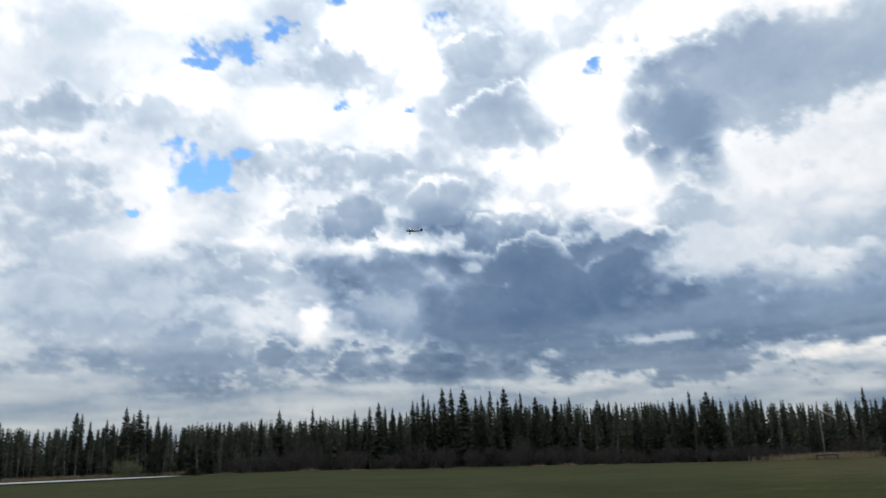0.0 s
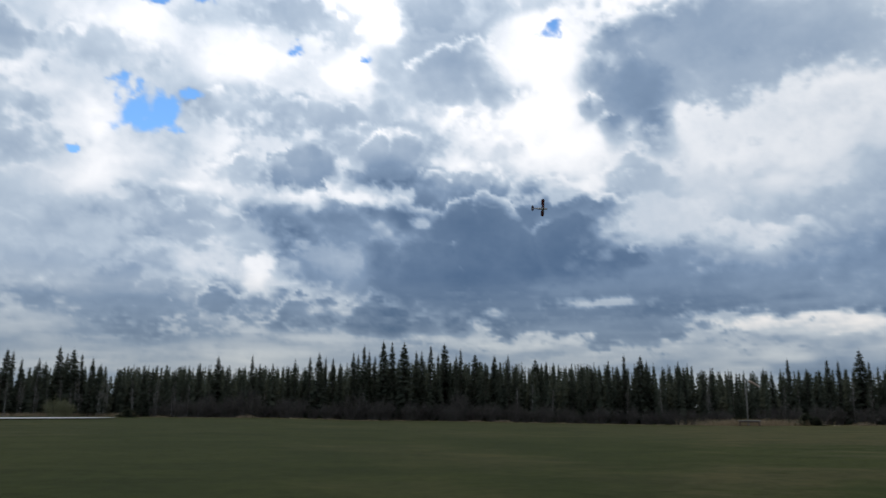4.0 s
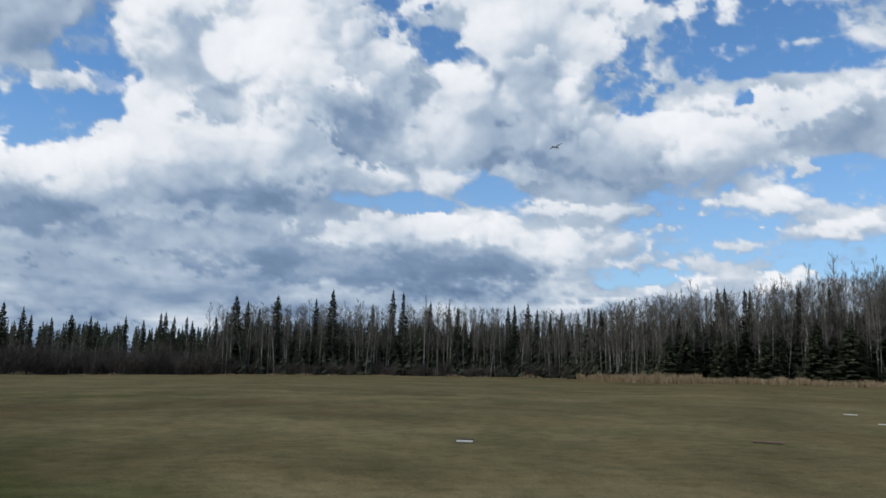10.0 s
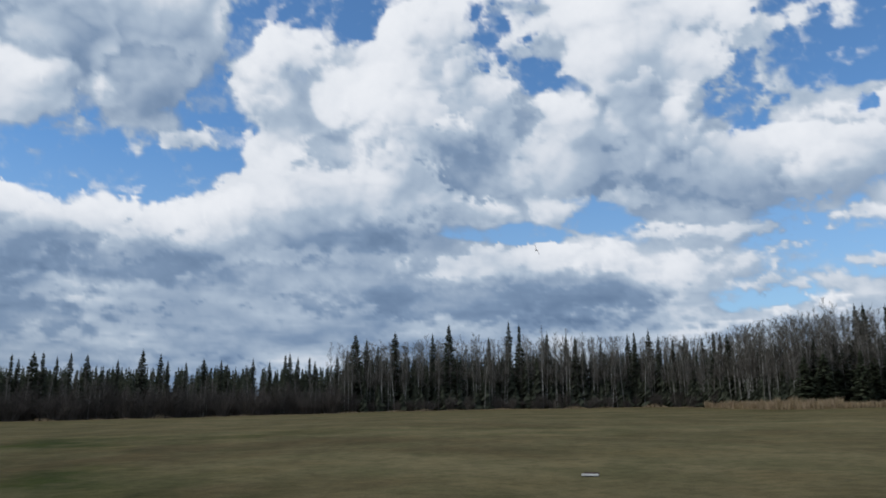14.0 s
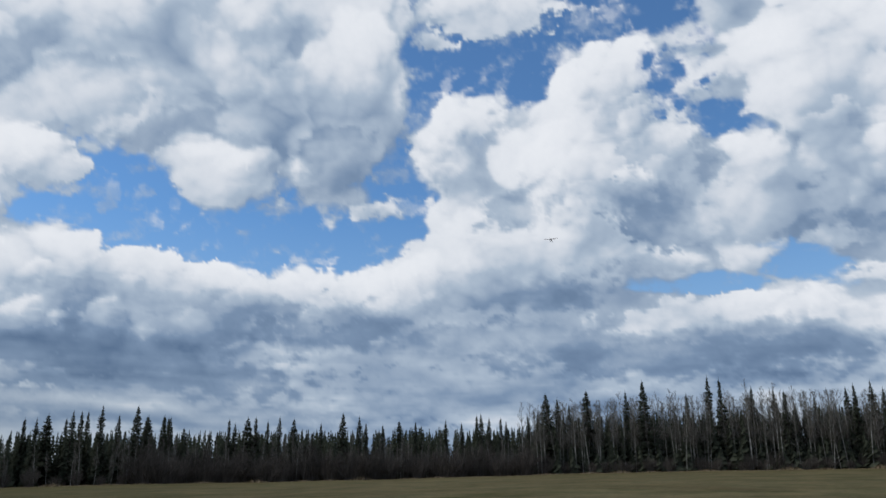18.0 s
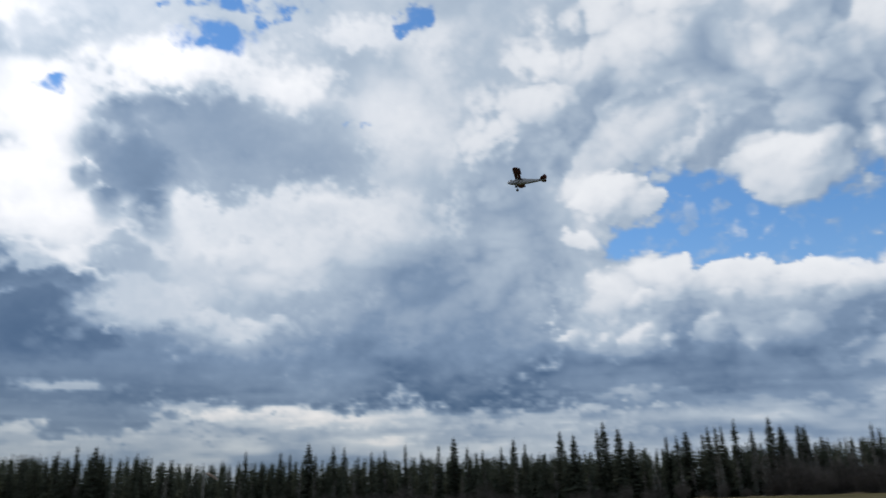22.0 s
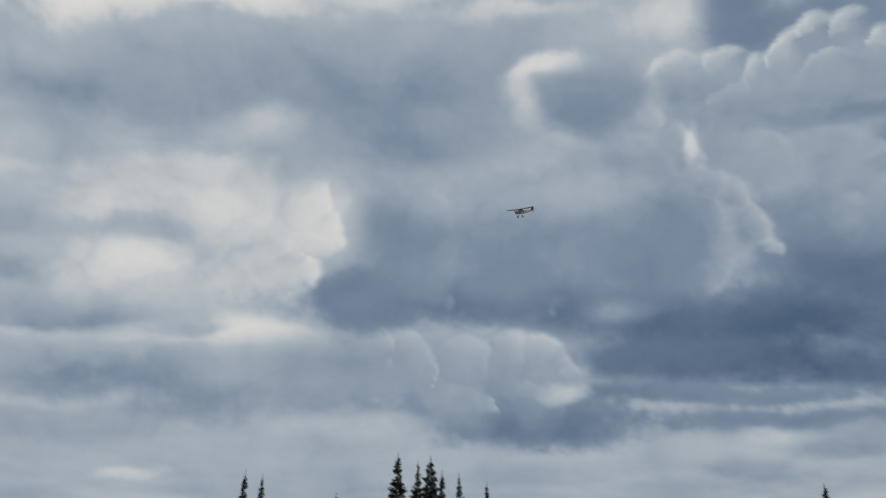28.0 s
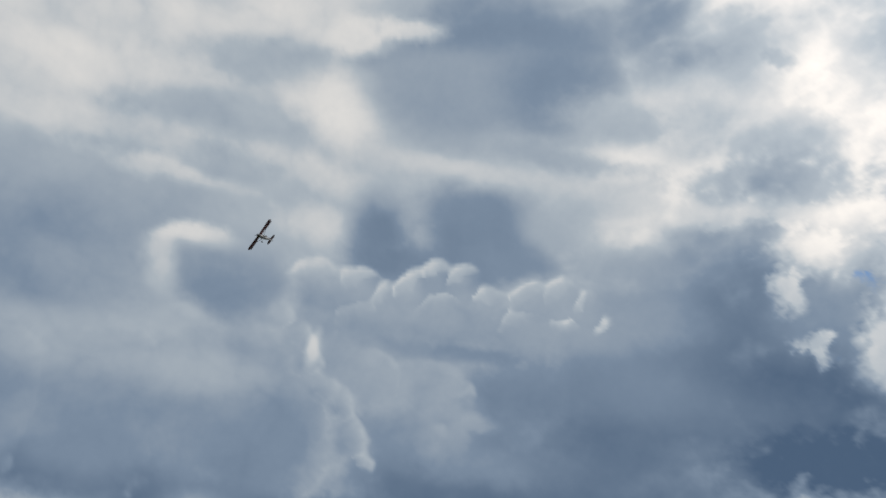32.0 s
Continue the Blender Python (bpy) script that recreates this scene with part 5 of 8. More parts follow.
    cloud_sheet(98.6, 14.9, 1.50, 0.71, 0.12, 0.20)
    cloud_sheet(78.1, 14.8, 5.18, 0.97, 0.92, 0.98, tilt=7)
    cloud_sheet(87.0, 16.7, 9.48, 1.06, 0.86, 0.94, tilt=5)
    cloud_sheet(85.5, 14.2, 7.37, 0.48, 0.64, 0.70, tilt=5)
    cloud_sheet(99.6, 12.7, 5.85, 1.09, 0.82, 0.90)
    cloud_sheet(82.2, 12.2, 8.80, 0.63, 0.76, 0.84, tilt=5)
    cloud_sheet(78.9, 11.1, 3.37, 0.61, 0.44, 0.50, tilt=5)
    cloud_sheet(84.1, 11.5, 1.99, 0.46, 0.20, 0.26, tilt=4)


def sky_left_middle_again():
    cloud_sheet(118.5, 46.3, 9.24, 1.70, 0.14, 0.20, tilt=-19)
    cloud_sheet(124.4, 47.5, 7.03, 1.62, 0.14, 0.18, tilt=-24)
    cloud_sheet(109.0, 48.9, 4.64, 1.78, 0.06, 0.12, tilt=-12)
    cloud_sheet(86.3, 49.4, 3.20, 2.24, 0.04, 0.10, tilt=5)
    cloud_sheet(95.6, 47.6, 4.05, 1.29, 0.34, 0.38, tilt=-2)
    cloud_sheet(74.2, 40.7, 2.80, 2.40, 0.64, 0.70)
    cloud_sheet(69.1, 38.4, 3.11, 1.79, 0.58, 0.64, tilt=16)
    cloud_sheet(62.3, 22.9, 4.14, 2.07, 0.80, 0.88, tilt=14)
    cloud_sheet(68.2, 20.0, 11.76, 3.21, 0.84, 0.96, tilt=10)
    cloud_sheet(73.4, 22.8, 3.41, 0.91, 0.55, 0.62, tilt=9)
    cloud_sheet(70.4, 18.8, 2.15, 0.57, 0.48, 0.54, tilt=9)
    cloud_sheet(55.8, 45.5, 2.08, 1.39, 0.34, 0.40, tilt=28)
    cloud_sheet(56.6, 43.2, 1.75, 1.19, 0.08, 0.14, tilt=27)
    cloud_sheet(73.4, 49.1, 4.26, 2.32, 0.46, 0.52, tilt=15)
    cloud_sheet(63.9, 45.3, 5.95, 0.67, 0.40, 0.44, tilt=22)
    cloud_sheet(69.8, 44.3, 7.75, 0.77, 0.18, 0.24, tilt=17)
    cloud_sheet(56.7, 40.1, 4.21, 0.84, 0.22, 0.28, tilt=26)
    cloud_sheet(81.1, 40.8, 1.89, 2.30, 0.70, 0.76)
    cloud_sheet(72.3, 41.6, 3.56, 1.82, 0.60, 0.66, tilt=14)
    cloud_sheet(64.2, 39.7, 2.25, 1.73, 0.34, 0.40, tilt=20)
    cloud_sheet(59.6, 35.9, 3.95, 2.16, 0.46, 0.52, tilt=21)
    cloud_sheet(58.1, 31.4, 3.14, 2.09, 0.52, 0.58, tilt=20)
    cloud_sheet(75.3, 33.8, 10.44, 1.85, 0.44, 0.52, tilt=11)
    cloud_sheet(65.2, 31.8, 4.11, 2.09, 0.46, 0.54, tilt=16)
    cloud_sheet(75.9, 31.4, 4.00, 0.60, 0.64, 0.70, tilt=10)
    cloud_sheet(80.8, 30.4, 4.89, 1.63, 0.44, 0.50, tilt=7)
    cloud_sheet(75.9, 29.0, 2.62, 1.43, 0.38, 0.44, tilt=9)
    cloud_sheet(61.8, 27.4, 5.67, 2.13, 0.66, 0.74, tilt=16)
    cloud_sheet(70.0, 27.6, 3.43, 1.75, 0.66, 0.74, tilt=12)
    cloud_sheet(73.5, 25.8, 1.39, 0.54, 0.40, 0.46, tilt=9)
    cloud_sheet(76.0, 24.6, 2.33, 1.17, 0.50, 0.56, tilt=8)
    cloud_bank(92.8, 28.1, ((2.1, 5.6, 1.3), (3.4, 4.2, 1.6), (4.6, 2.5, 1.4), (5.5, 0.4, 1.8), (7.1, -0.6, 1.4), (7.9, -2.6, 1.8), (8.9, -4.1, 1.2), (0.8, 1.7, 3.9), (2.0, -2.4, 5.3), (-2.1, -0.7, 5.7), (-8.2, -1.8, 5.6), (-14.6, -2.1, 4.6), (-16.2, 0.3, 2.7)), .44, .66, .16, (1.0, 0.4))
    cloud_sheet(97.1, 29.4, 6.56, 1.39, 0.36, 0.42)
    cloud_sheet(112.9, 26.9, 1.73, 2.26, 0.56, 0.62, tilt=-9)
    cloud_bank(79.1, 27.9, ((-1.7, 1.3, 2.4), (1.8, 0.4, 2.8), (-0.1, -1.7, 3.0)), .44, .58, .30, (0.8, 0.6))
    cloud_bank(72.9, 34.7, ((-11.3, 2.2, 2.4), (-8.4, 2.1, 1.8), (-6.4, 1.0, 1.4), (-4.0, 1.4, 1.5), (-2.2, 2.3, 1.4), (-0.5, 1.6, 1.5), (1.6, -0.0, 1.6), (4.1, 0.0, 1.8), (6.3, -0.2, 2.0), (8.2, -1.3, 1.6), (9.5, -2.6, 1.1), (-8.0, -0.0, 2.1), (-2.0, -0.9, 2.5), (3.6, -2.1, 2.2), (6.8, -2.9, 1.9)), .34, .58, .08, (-0.4, 1.0))
    cloud_sheet(86.6, 35.8, 1.66, 1.25, 0.42, 0.48, tilt=4)
    cloud_sheet(76.3, 33.9, 2.42, 1.05, 0.44, 0.50, tilt=10)
    cloud_sheet(66.6, 31.7, 2.64, 0.91, 0.48, 0.54, tilt=15)
    cloud_sheet(86.8, 31.7, 0.41, 1.08, 0.06, 0.14, tilt=4)
    cloud_sheet(95.3, 36.3, 2.75, 1.83, 0.50, 0.56)
    cloud_sheet(98.0, 38.8, 1.90, 0.54, 0.05, 0.12, tilt=-3)
    cloud_sheet(100.1, 36.3, 0.74, 1.40, 0.20, 0.26, tilt=-4)
    cloud_sheet(97.7, 33.4, 1.08, 0.37, 0.24, 0.30, tilt=-2)


def sky_left_front():
    cloud_bank(121.2, 26.3, ((1.3, 2.2, 2.3), (2.6, 0.3, 2.3), (1.4, -2.5, 2.5), (-0.9, -0.2, 3.1), (-4.4, 0.2, 2.7)), .14, .26, .10, (1.0, 0.1))
    cloud_bank(104.7, 16.3, ((-8.7, 1.5, 2.2), (-5.1, 0.8, 2.3), (-0.6, 0.3, 2.7), (2.2, 0.5, 2.5), (4.7, 0.9, 2.2), (6.0, -0.5, 1.8), (-1.4, -1.7, 2.8), (3.0, -1.7, 2.8)), .42, .60, .20, (0.5, 1.0))
    cloud_sheet(98.6, 14.9, 1.34, 0.55, 0.18, 0.26)
    cloud_sheet(114.1, 20.8, 2.42, 1.21, 0.70, 0.78, tilt=-4)


def sky_ahead_edge():
    cloud_sheet(42.2, 24.7, 2.00, 2.00, 0.16, 0.20)
    cloud_sheet(40.0, 27.3, 2.38, 1.56, 0.16, 0.20, tilt=-13)
    cloud_sheet(39.4, 24.9, 1.73, 1.39, 0.18, 0.22)
    cloud_sheet(40.8, 21.7, 2.06, 1.37, 0.34, 0.38, tilt=-10)
    cloud_sheet(41.9, 19.3, 1.69, 1.36, 0.24, 0.28)
    cloud_sheet(40.9, 17.2, 2.06, 1.37, 0.26, 0.30, tilt=-8)
    cloud_sheet(41.3, 14.2, 1.70, 1.23, 0.22, 0.26, tilt=-6)
    cloud_sheet(41.3, 12.0, 1.36, 0.81, 0.24, 0.28, tilt=-5)
    cloud_lump(41.3, 21.7, ((-0.8, -0.4, 1.1), (0.8, 0.5, 1.0),), .36, .06)
    cloud_lump(40.0, 17.9, ((-0.6, -0.3, 0.9), (0.6, 0.3, 0.8),), .30, .06)
    cloud_lump(38.0, 10.2, ((-1.5, -0.2, 1.4), (0.1, 0.8, 1.1), (1.4, 0.6, 1.2), (2.7, -0.3, 0.8), (-0.1, -0.7, 1.4), (-2.5, -0.2, 1.0),), .64, .12)


def cloud_plan():
    """The sky from back to front: soft sheets, blue gaps, then heaped clouds. Bearing, elevation, half sizes, tone at top and base."""
    sky_behind()
    sky_ahead()
    sky_turning_right()
    sky_front_right()
    sky_ahead_front()
    sky_right_high()
    sky_far_right()
    sky_far_right_low()
    sky_far_right_heaps()
    sky_right_low_heaps()
    sky_far_right_low_heaps()
    sky_left_low()
    sky_left_high()
    sky_left()
    sky_left_middle()
    sky_left_middle_again()
    sky_left_front()
    sky_ahead_edge()


cloud_plan()


def cloud_material():
    """Colours the painted tone, light and shade included, from white to slate blue; where it opens, the clear air
    shows.
    """
    m = bpy.data.materials.new("cloudscape")
    m.use_nodes = True
    m.cycles.emission_sampling = "NONE"
    t = m.node_tree
    t.nodes.clear()

    def node(kind):
        return t.nodes.new(kind)

    def calc(op, a, b, c=None):
        n = node("ShaderNodeMath")
        n.operation = op
        for i, v in enumerate((a, b, c)):
            if isinstance(v, (int, float)):
                n.inputs[i].default_value = v
            elif v is not None:
                t.links.new(v, n.inputs[i])
        return n.outputs[0]

    def node_z(vector):
        n = node("ShaderNodeSeparateXYZ")
        t.links.new(vector, n.inputs[0])
        return n.outputs[2]

    cloud_tone, openness = node("ShaderNodeAttribute"), node("ShaderNodeAttribute")
    cloud_tone.attribute_name, openness.attribute_name = "cloud_tone", "openness"
    place_ = node("ShaderNodeNewGeometry").outputs["Position"]
    way = node("ShaderNodeVectorMath")
    way.operation = "NORMALIZE"
    t.links.new(place_, way.inputs[0])
    fine = node("ShaderNodeTexNoise")
    fine.inputs["Scale"].default_value, fine.inputs["Detail"].default_value = 110.0, 5.0
    t.links.new(way.outputs[0], fine.inputs["Vector"])
    thick = calc("MULTIPLY_ADD", calc("SUBTRACT", fine.outputs["Fac"], 0.5), 0.035, cloud_tone.outputs["Fac"])
    ramp = node("ShaderNodeValToRGB")
    stops = ((0.0, (0.855, 0.865, 0.885)), (0.1, (0.70, 0.73, 0.775)), (0.3, (0.42, 0.50, 0.597)), (0.6, (0.204, 0.286, 0.412)), (1.0, (0.074, 0.131, 0.232)))
    while len(ramp.color_ramp.elements) < len(stops):
        ramp.color_ramp.elements.new(0.5)
    for e, (p, c) in zip(ramp.color_ramp.elements, stops):
        e.position, e.color = p, (*c, 1)
    t.links.new(thick, ramp.inputs[0])
    # clouds glow where the sun stands behind them
    dot = node("ShaderNodeVectorMath")
    dot.operation = "DOT_PRODUCT"
    t.links.new(way.outputs[0], dot.inputs[0])
    dot.inputs[1].default_value = lit_dir
    glow = calc("POWER", calc("MAXIMUM", dot.outputs["Value"], 0.0), 9.0)
    gain = calc("MULTIPLY_ADD", calc("MULTIPLY", glow, calc("POWER", calc("MAXIMUM", calc("SUBTRACT", 1.0, thick), 0.0), 2.0)), 1.0, 1.0)
    lit = node("ShaderNodeVectorMath")
    lit.operation = "SCALE"
    warm = node("ShaderNodeMix")
    warm.data_type, warm.blend_type = "RGBA", "MULTIPLY"
    t.links.new(calc("MULTIPLY", glow, calc("MULTIPLY", calc("MAXIMUM", calc("SUBTRACT", 0.55, thick), 0.0), 2.4)), warm.inputs["Factor"])
    t.links.new(ramp.outputs[0], warm.inputs["A"])
    warm.inputs["B"].default_value = (1.07, 1.0, 0.95, 1)
    t.links.new(warm.outputs["Result"], lit.inputs[0])
    t.links.new(gain, lit.inputs["Scale"])
    # the sun's light comes yellowed through the low air under it
    low = calc("MAXIMUM", calc("MULTIPLY_ADD", node_z(way.outputs[0]), -6.0, 1.0), 0.0)
    side = node("ShaderNodeVectorMath")
    side.operation = "DOT_PRODUCT"
    t.links.new(way.outputs[0], side.inputs[0])
    side.inputs[1].default_value = direction(SUN_AZ, 0)
    cream = node("ShaderNodeMix")
    cream.data_type, cream.blend_type = "RGBA", "MULTIPLY"
    t.links.new(calc("MULTIPLY", low, calc("MAXIMUM", side.outputs["Value"], 0.0)), cream.inputs["Factor"])
    t.links.new(lit.outputs[0], cream.inputs["A"])
    cream.inputs["B"].default_value = (1.16, 1.0, 0.80, 1)
    air = node("ShaderNodeTexSky")
    air.sky_type, air.sun_disc, air.sun_elevation, air.sun_rotation = "NISHITA", False, radians(SUN_EL), radians(-SUN_AZ)
    air.dust_density, air.ozone_density = 0.0, 2.0
    t.links.new(way.outputs[0], air.inputs["Vector"])
    clear = node("ShaderNodeVectorMath")
    clear.operation = "MULTIPLY"
    t.links.new(air.outputs[0], clear.inputs[0])
    clear.inputs[1].default_value = (0.080, 0.110, 0.132)
    # haze towards the horizon
    haze = node("ShaderNodeMix")
    haze.data_type = "RGBA"
    t.links.new(calc("MULTIPLY", calc("MAXIMUM", calc("MULTIPLY_ADD", node_z(way.outputs[0]), -3.2, 1.0), 0.0), 0.65), haze.inputs["Factor"])
    t.links.new(clear.outputs[0], haze.inputs["A"])
    haze.inputs["B"].default_value = (0.34, 0.44, 0.56, 1)
    mix = node("ShaderNodeMix")
    mix.data_type = "RGBA"
    # ragged fine edges where cloud gives way to clear air
    edge = node("ShaderNodeMapRange")
    edge.interpolation_type = "SMOOTHSTEP"
    edge.inputs["From Min"].default_value, edge.inputs["From Max"].default_value = 0.04, 0.96
    t.links.new(calc("MULTIPLY_ADD", calc("SUBTRACT", fine.outputs["Fac"], 0.5), 0.30, openness.outputs["Fac"]), edge.inputs["Value"])
    t.links.new(edge.outputs[0], mix.inputs["Factor"])
    t.links.new(cream.outputs["Result"], mix.inputs["A"])
    t.links.new(haze.outputs["Result"], mix.inputs["B"])
    shine = node("ShaderNodeEmission")
    t.links.new(mix.outputs["Result"], shine.inputs["Color"])
    t.links.new(shine.outputs[0], node("ShaderNodeOutputMaterial").inputs[0])
    return m


def relief(bulk):
    """How much more cloud stands on the sun's side of each place than in it."""
    left = np.stack([-np.cos(Sky.a), -np.sin(Sky.a), 0 * Sky.a], -1)
    up = np.cross(Sky.way, np.broadcast_to(left, Sky.way.shape))
    x, y = left @ Sky.lean + 0 * Sky.e, up @ Sky.lean
    y = np.where((up @ np.array((0, 0, 1.0))) < 0, -y, y)
    size = np.hypot(x, y)
    x, y = x / size, y / size
    total = 0.0
    for d, w in ((0.3, 0.5), (0.6, 0.7), (1.2, 1.0), (2.4, 1.0), (4.2, 0.8)):
        j = np.interp(AZ[None, :] + d * x / np.cos(Sky.e), AZ, np.arange(len(AZ)))
        i = np.interp(EL[:, None] + d * y, EL, np.arange(len(EL)))
        total = total + w * (bulk[np.rint(i).astype(int), np.rint(j).astype(int)] - bulk)
    return total


def build_cloudscape():
    calm = 1 - 0.5 * Sky.smooth
    low = 0.55 + 0.45 * smoothstep(EL, 3.0, 12.0)[:, None]
    full = 1 - Sky.blue
    bulk = full * (1.0 + Sky.puff * 0.32 * low * calm + Sky.soft * 0.6) + Sky.dome
    # shading of the heaps away from the sun, painted into the tone
    shade = np.tanh(relief(bulk) * 0.30)
    thick = Sky.tone + shade * (0.20 - 0.15 * Sky.near) * calm
    thick = thick + (Sky.puff * (0.060 * Sky.near - 0.035 * (1 - Sky.near)) + Sky.soft * 0.16 + Sky.fringe * 0.045 * calm) * calm + Sky.strata * 0.26
    under = np.clip(np.cos(Sky.a - radians(SUN_AZ)), 0, 1) ** 1.5
    thick = thick + 0.20 * under * (1 - smoothstep(EL, 2.5, 7.0))[:, None]
    # the brightest tops keep some shading
    thick = np.where(thick < 0.16, 0.16 * np.exp((np.minimum(thick, 0.16) - 0.16) / 0.16), np.minimum(thick, 1.0))
    rows, cols = thick.shape
    me = bpy.data.meshes.new("cloudscape")
    i, j = np.meshgrid(np.arange(rows - 1), np.arange(cols - 1), indexing="ij")
    keep = (EL[i] < 40) | ((AZ[j] > 30) & (AZ[j] < 166))
    k = (i * cols + j)[keep]
    quads = np.stack([k, k + cols, k + cols + 1, k + 1], -1).astype(np.int32)
    me.vertices.add(rows * cols)
    me.vertices.foreach_set("co", (Sky.way * 4400.0).astype(np.float32).ravel())
    me.loops.add(quads.size)
    me.loops.foreach_set("vertex_index", quads.ravel())
    me.polygons.add(len(quads))
    me.polygons.foreach_set("loop_start", np.arange(0, quads.size, 4, dtype=np.int32))
    me.update(calc_edges=True)
    for name, field in (("cloud_tone", thick), ("openness", Sky.blue)):
        me.attributes.new(name, "FLOAT", "POINT").data.foreach_set("value", field.astype(np.float32).ravel())
    me.materials.append(cloud_material())
    tagged(new("backdrop", me), "broken cumulus cloud over the whole sky, with blue gaps", "sky", kind="structure")


build_cloudscape()

# ---- materials ----


def material(name, colours, scale=4.0, rough=0.8, bump=0.0, bump_scale=30.0, spread=(0.35, 0.65), stretch=(1, 1, 1), island=0.0, metal=0.0):
    """A surface with two sizes of variation between its colours, and some relief."""
    m = bpy.data.materials.new(name)
    m.use_nodes = True
    t = m.node_tree
    b = t.nodes["Principled BSDF"]
    b.inputs["Roughness"].default_value, b.inputs["Metallic"].default_value = rough, metal
    co = t.nodes.new("ShaderNodeTexCoord").outputs["Object"]
    mp = t.nodes.new("ShaderNodeMapping")
    mp.inputs["Scale"].default_value = stretch
    t.links.new(co, mp.inputs[0])
    big, small = t.nodes.new("ShaderNodeTexNoise"), t.nodes.new("ShaderNodeTexNoise")
    for n, s in ((big, scale), (small, scale * 6.3)):
        n.inputs["Scale"].default_value, n.inputs["Detail"].default_value = s, 5
        t.links.new(mp.outputs[0], n.inputs["Vector"])
    add = t.nodes.new("ShaderNodeMath")
    add.operation = "MULTIPLY_ADD"
    t.links.new(small.outputs["Fac"], add.inputs[0])
    add.inputs[1].default_value = 0.45
    sub = t.nodes.new("ShaderNodeMath")
    sub.operation = "MULTIPLY"
    t.links.new(big.outputs["Fac"], sub.inputs[0])
    sub.inputs[1].default_value = 0.55
    t.links.new(sub.outputs[0], add.inputs[2])
    value = add.outputs[0]
    if island:
        who = t.nodes.new("ShaderNodeNewGeometry")
        vary = t.nodes.new("ShaderNodeMath")
        vary.operation = "MULTIPLY_ADD"
        t.links.new(who.outputs["Random Per Island"], vary.inputs[0])
        vary.inputs[1].default_value = island
        shift = t.nodes.new("ShaderNodeMath")
        shift.operation = "SUBTRACT"
        t.links.new(value, shift.inputs[0])
        shift.inputs[1].default_value = island / 2
        t.links.new(shift.outputs[0], vary.inputs[2])
        value = vary.outputs[0]
    ramp = t.nodes.new("ShaderNodeValToRGB")
    e = ramp.color_ramp.elements
    while len(e) < len(colours):
        e.new(0.5)
    for i, c in enumerate(colours):
        e[i].position = spread[0] + (spread[1] - spread[0]) * i / max(1, len(colours) - 1)
        e[i].color = (*c, 1)
    t.links.new(value, ramp.inputs[0])
    t.links.new(ramp.outputs[0], b.inputs["Base Color"])
    if bump:
        bn, bp = t.nodes.new("ShaderNodeTexNoise"), t.nodes.new("ShaderNodeBump")
        bn.inputs["Scale"].default_value, bn.inputs["Detail"].default_value = bump_scale, 6
        t.links.new(mp.outputs[0], bn.inputs["Vector"])
        bp.inputs["Strength"].default_value, bp.inputs["Distance"].default_value = bump, 0.05
        t.links.new(bn.outputs["Fac"], bp.inputs["Height"])
        t.links.new(bp.outputs[0], b.inputs["Normal"])
    return m


NEEDLES = material("spruce_needles", ((0.058, 0.068, 0.049), (0.084, 0.094, 0.066), (0.114, 0.124, 0.088)), 0.8, 0.9, island=0.2)
# spruce needles again, with extra light put into the colour
LIGHTENED_NEEDLES = material("lightened_spruce_needles", ((0.080, 0.096, 0.061), (0.106, 0.124, 0.077), (0.134, 0.152, 0.097)), 0.8, 0.9, island=0.2)
BARK = material("spruce_bark", ((0.06, 0.05, 0.042), (0.13, 0.11, 0.095)), 6, 0.95, 0.4, stretch=(1, 1, 0.2))
ASPEN_BARK = material("aspen_bark", ((0.12, 0.117, 0.104), (0.24, 0.234, 0.212), (0.58, 0.57, 0.54)), 1.2, 0.85, 0.2, stretch=(1, 1, 0.5))
TWIGS = material("bare_twigs", ((0.105, 0.096, 0.084), (0.20, 0.185, 0.162)), 1.2, 0.9, island=0.4)
BRUSH = material("brush_twigs", ((0.060, 0.053, 0.048), (0.100, 0.088, 0.079), (0.150, 0.132, 0.118)), 0.5, 0.95, island=0.4)
for dull in (NEEDLES, LIGHTENED_NEEDLES, BARK, ASPEN_BARK, TWIGS, BRUSH):
    dull.node_tree.nodes["Principled BSDF"].inputs["Specular IOR Level"].default_value = 0.08


def translucent(m, share):
    """Lets some light through thin needles and twigs."""
    t = m.node_tree
    b = t.nodes["Principled BSDF"]
    thin, mix = t.nodes.new("ShaderNodeBsdfTranslucent"), t.nodes.new("ShaderNodeMixShader")
    t.links.new(b.inputs["Base Color"].links[0].from_socket, thin.inputs["Color"])
    mix.inputs[0].default_value = share
    t.links.new(b.outputs[0], mix.inputs[1])
    t.links.new(thin.outputs[0], mix.inputs[2])
    t.links.new(mix.outputs[0], t.nodes["Material Output"].inputs[0])


translucent(NEEDLES, 0.35)
translucent(LIGHTENED_NEEDLES, 0.45)
STRAW = material("dry_grass", ((0.26, 0.19, 0.10), (0.42, 0.33, 0.20), (0.36, 0.27, 0.18)), 0.6, 0.9, island=0.5)


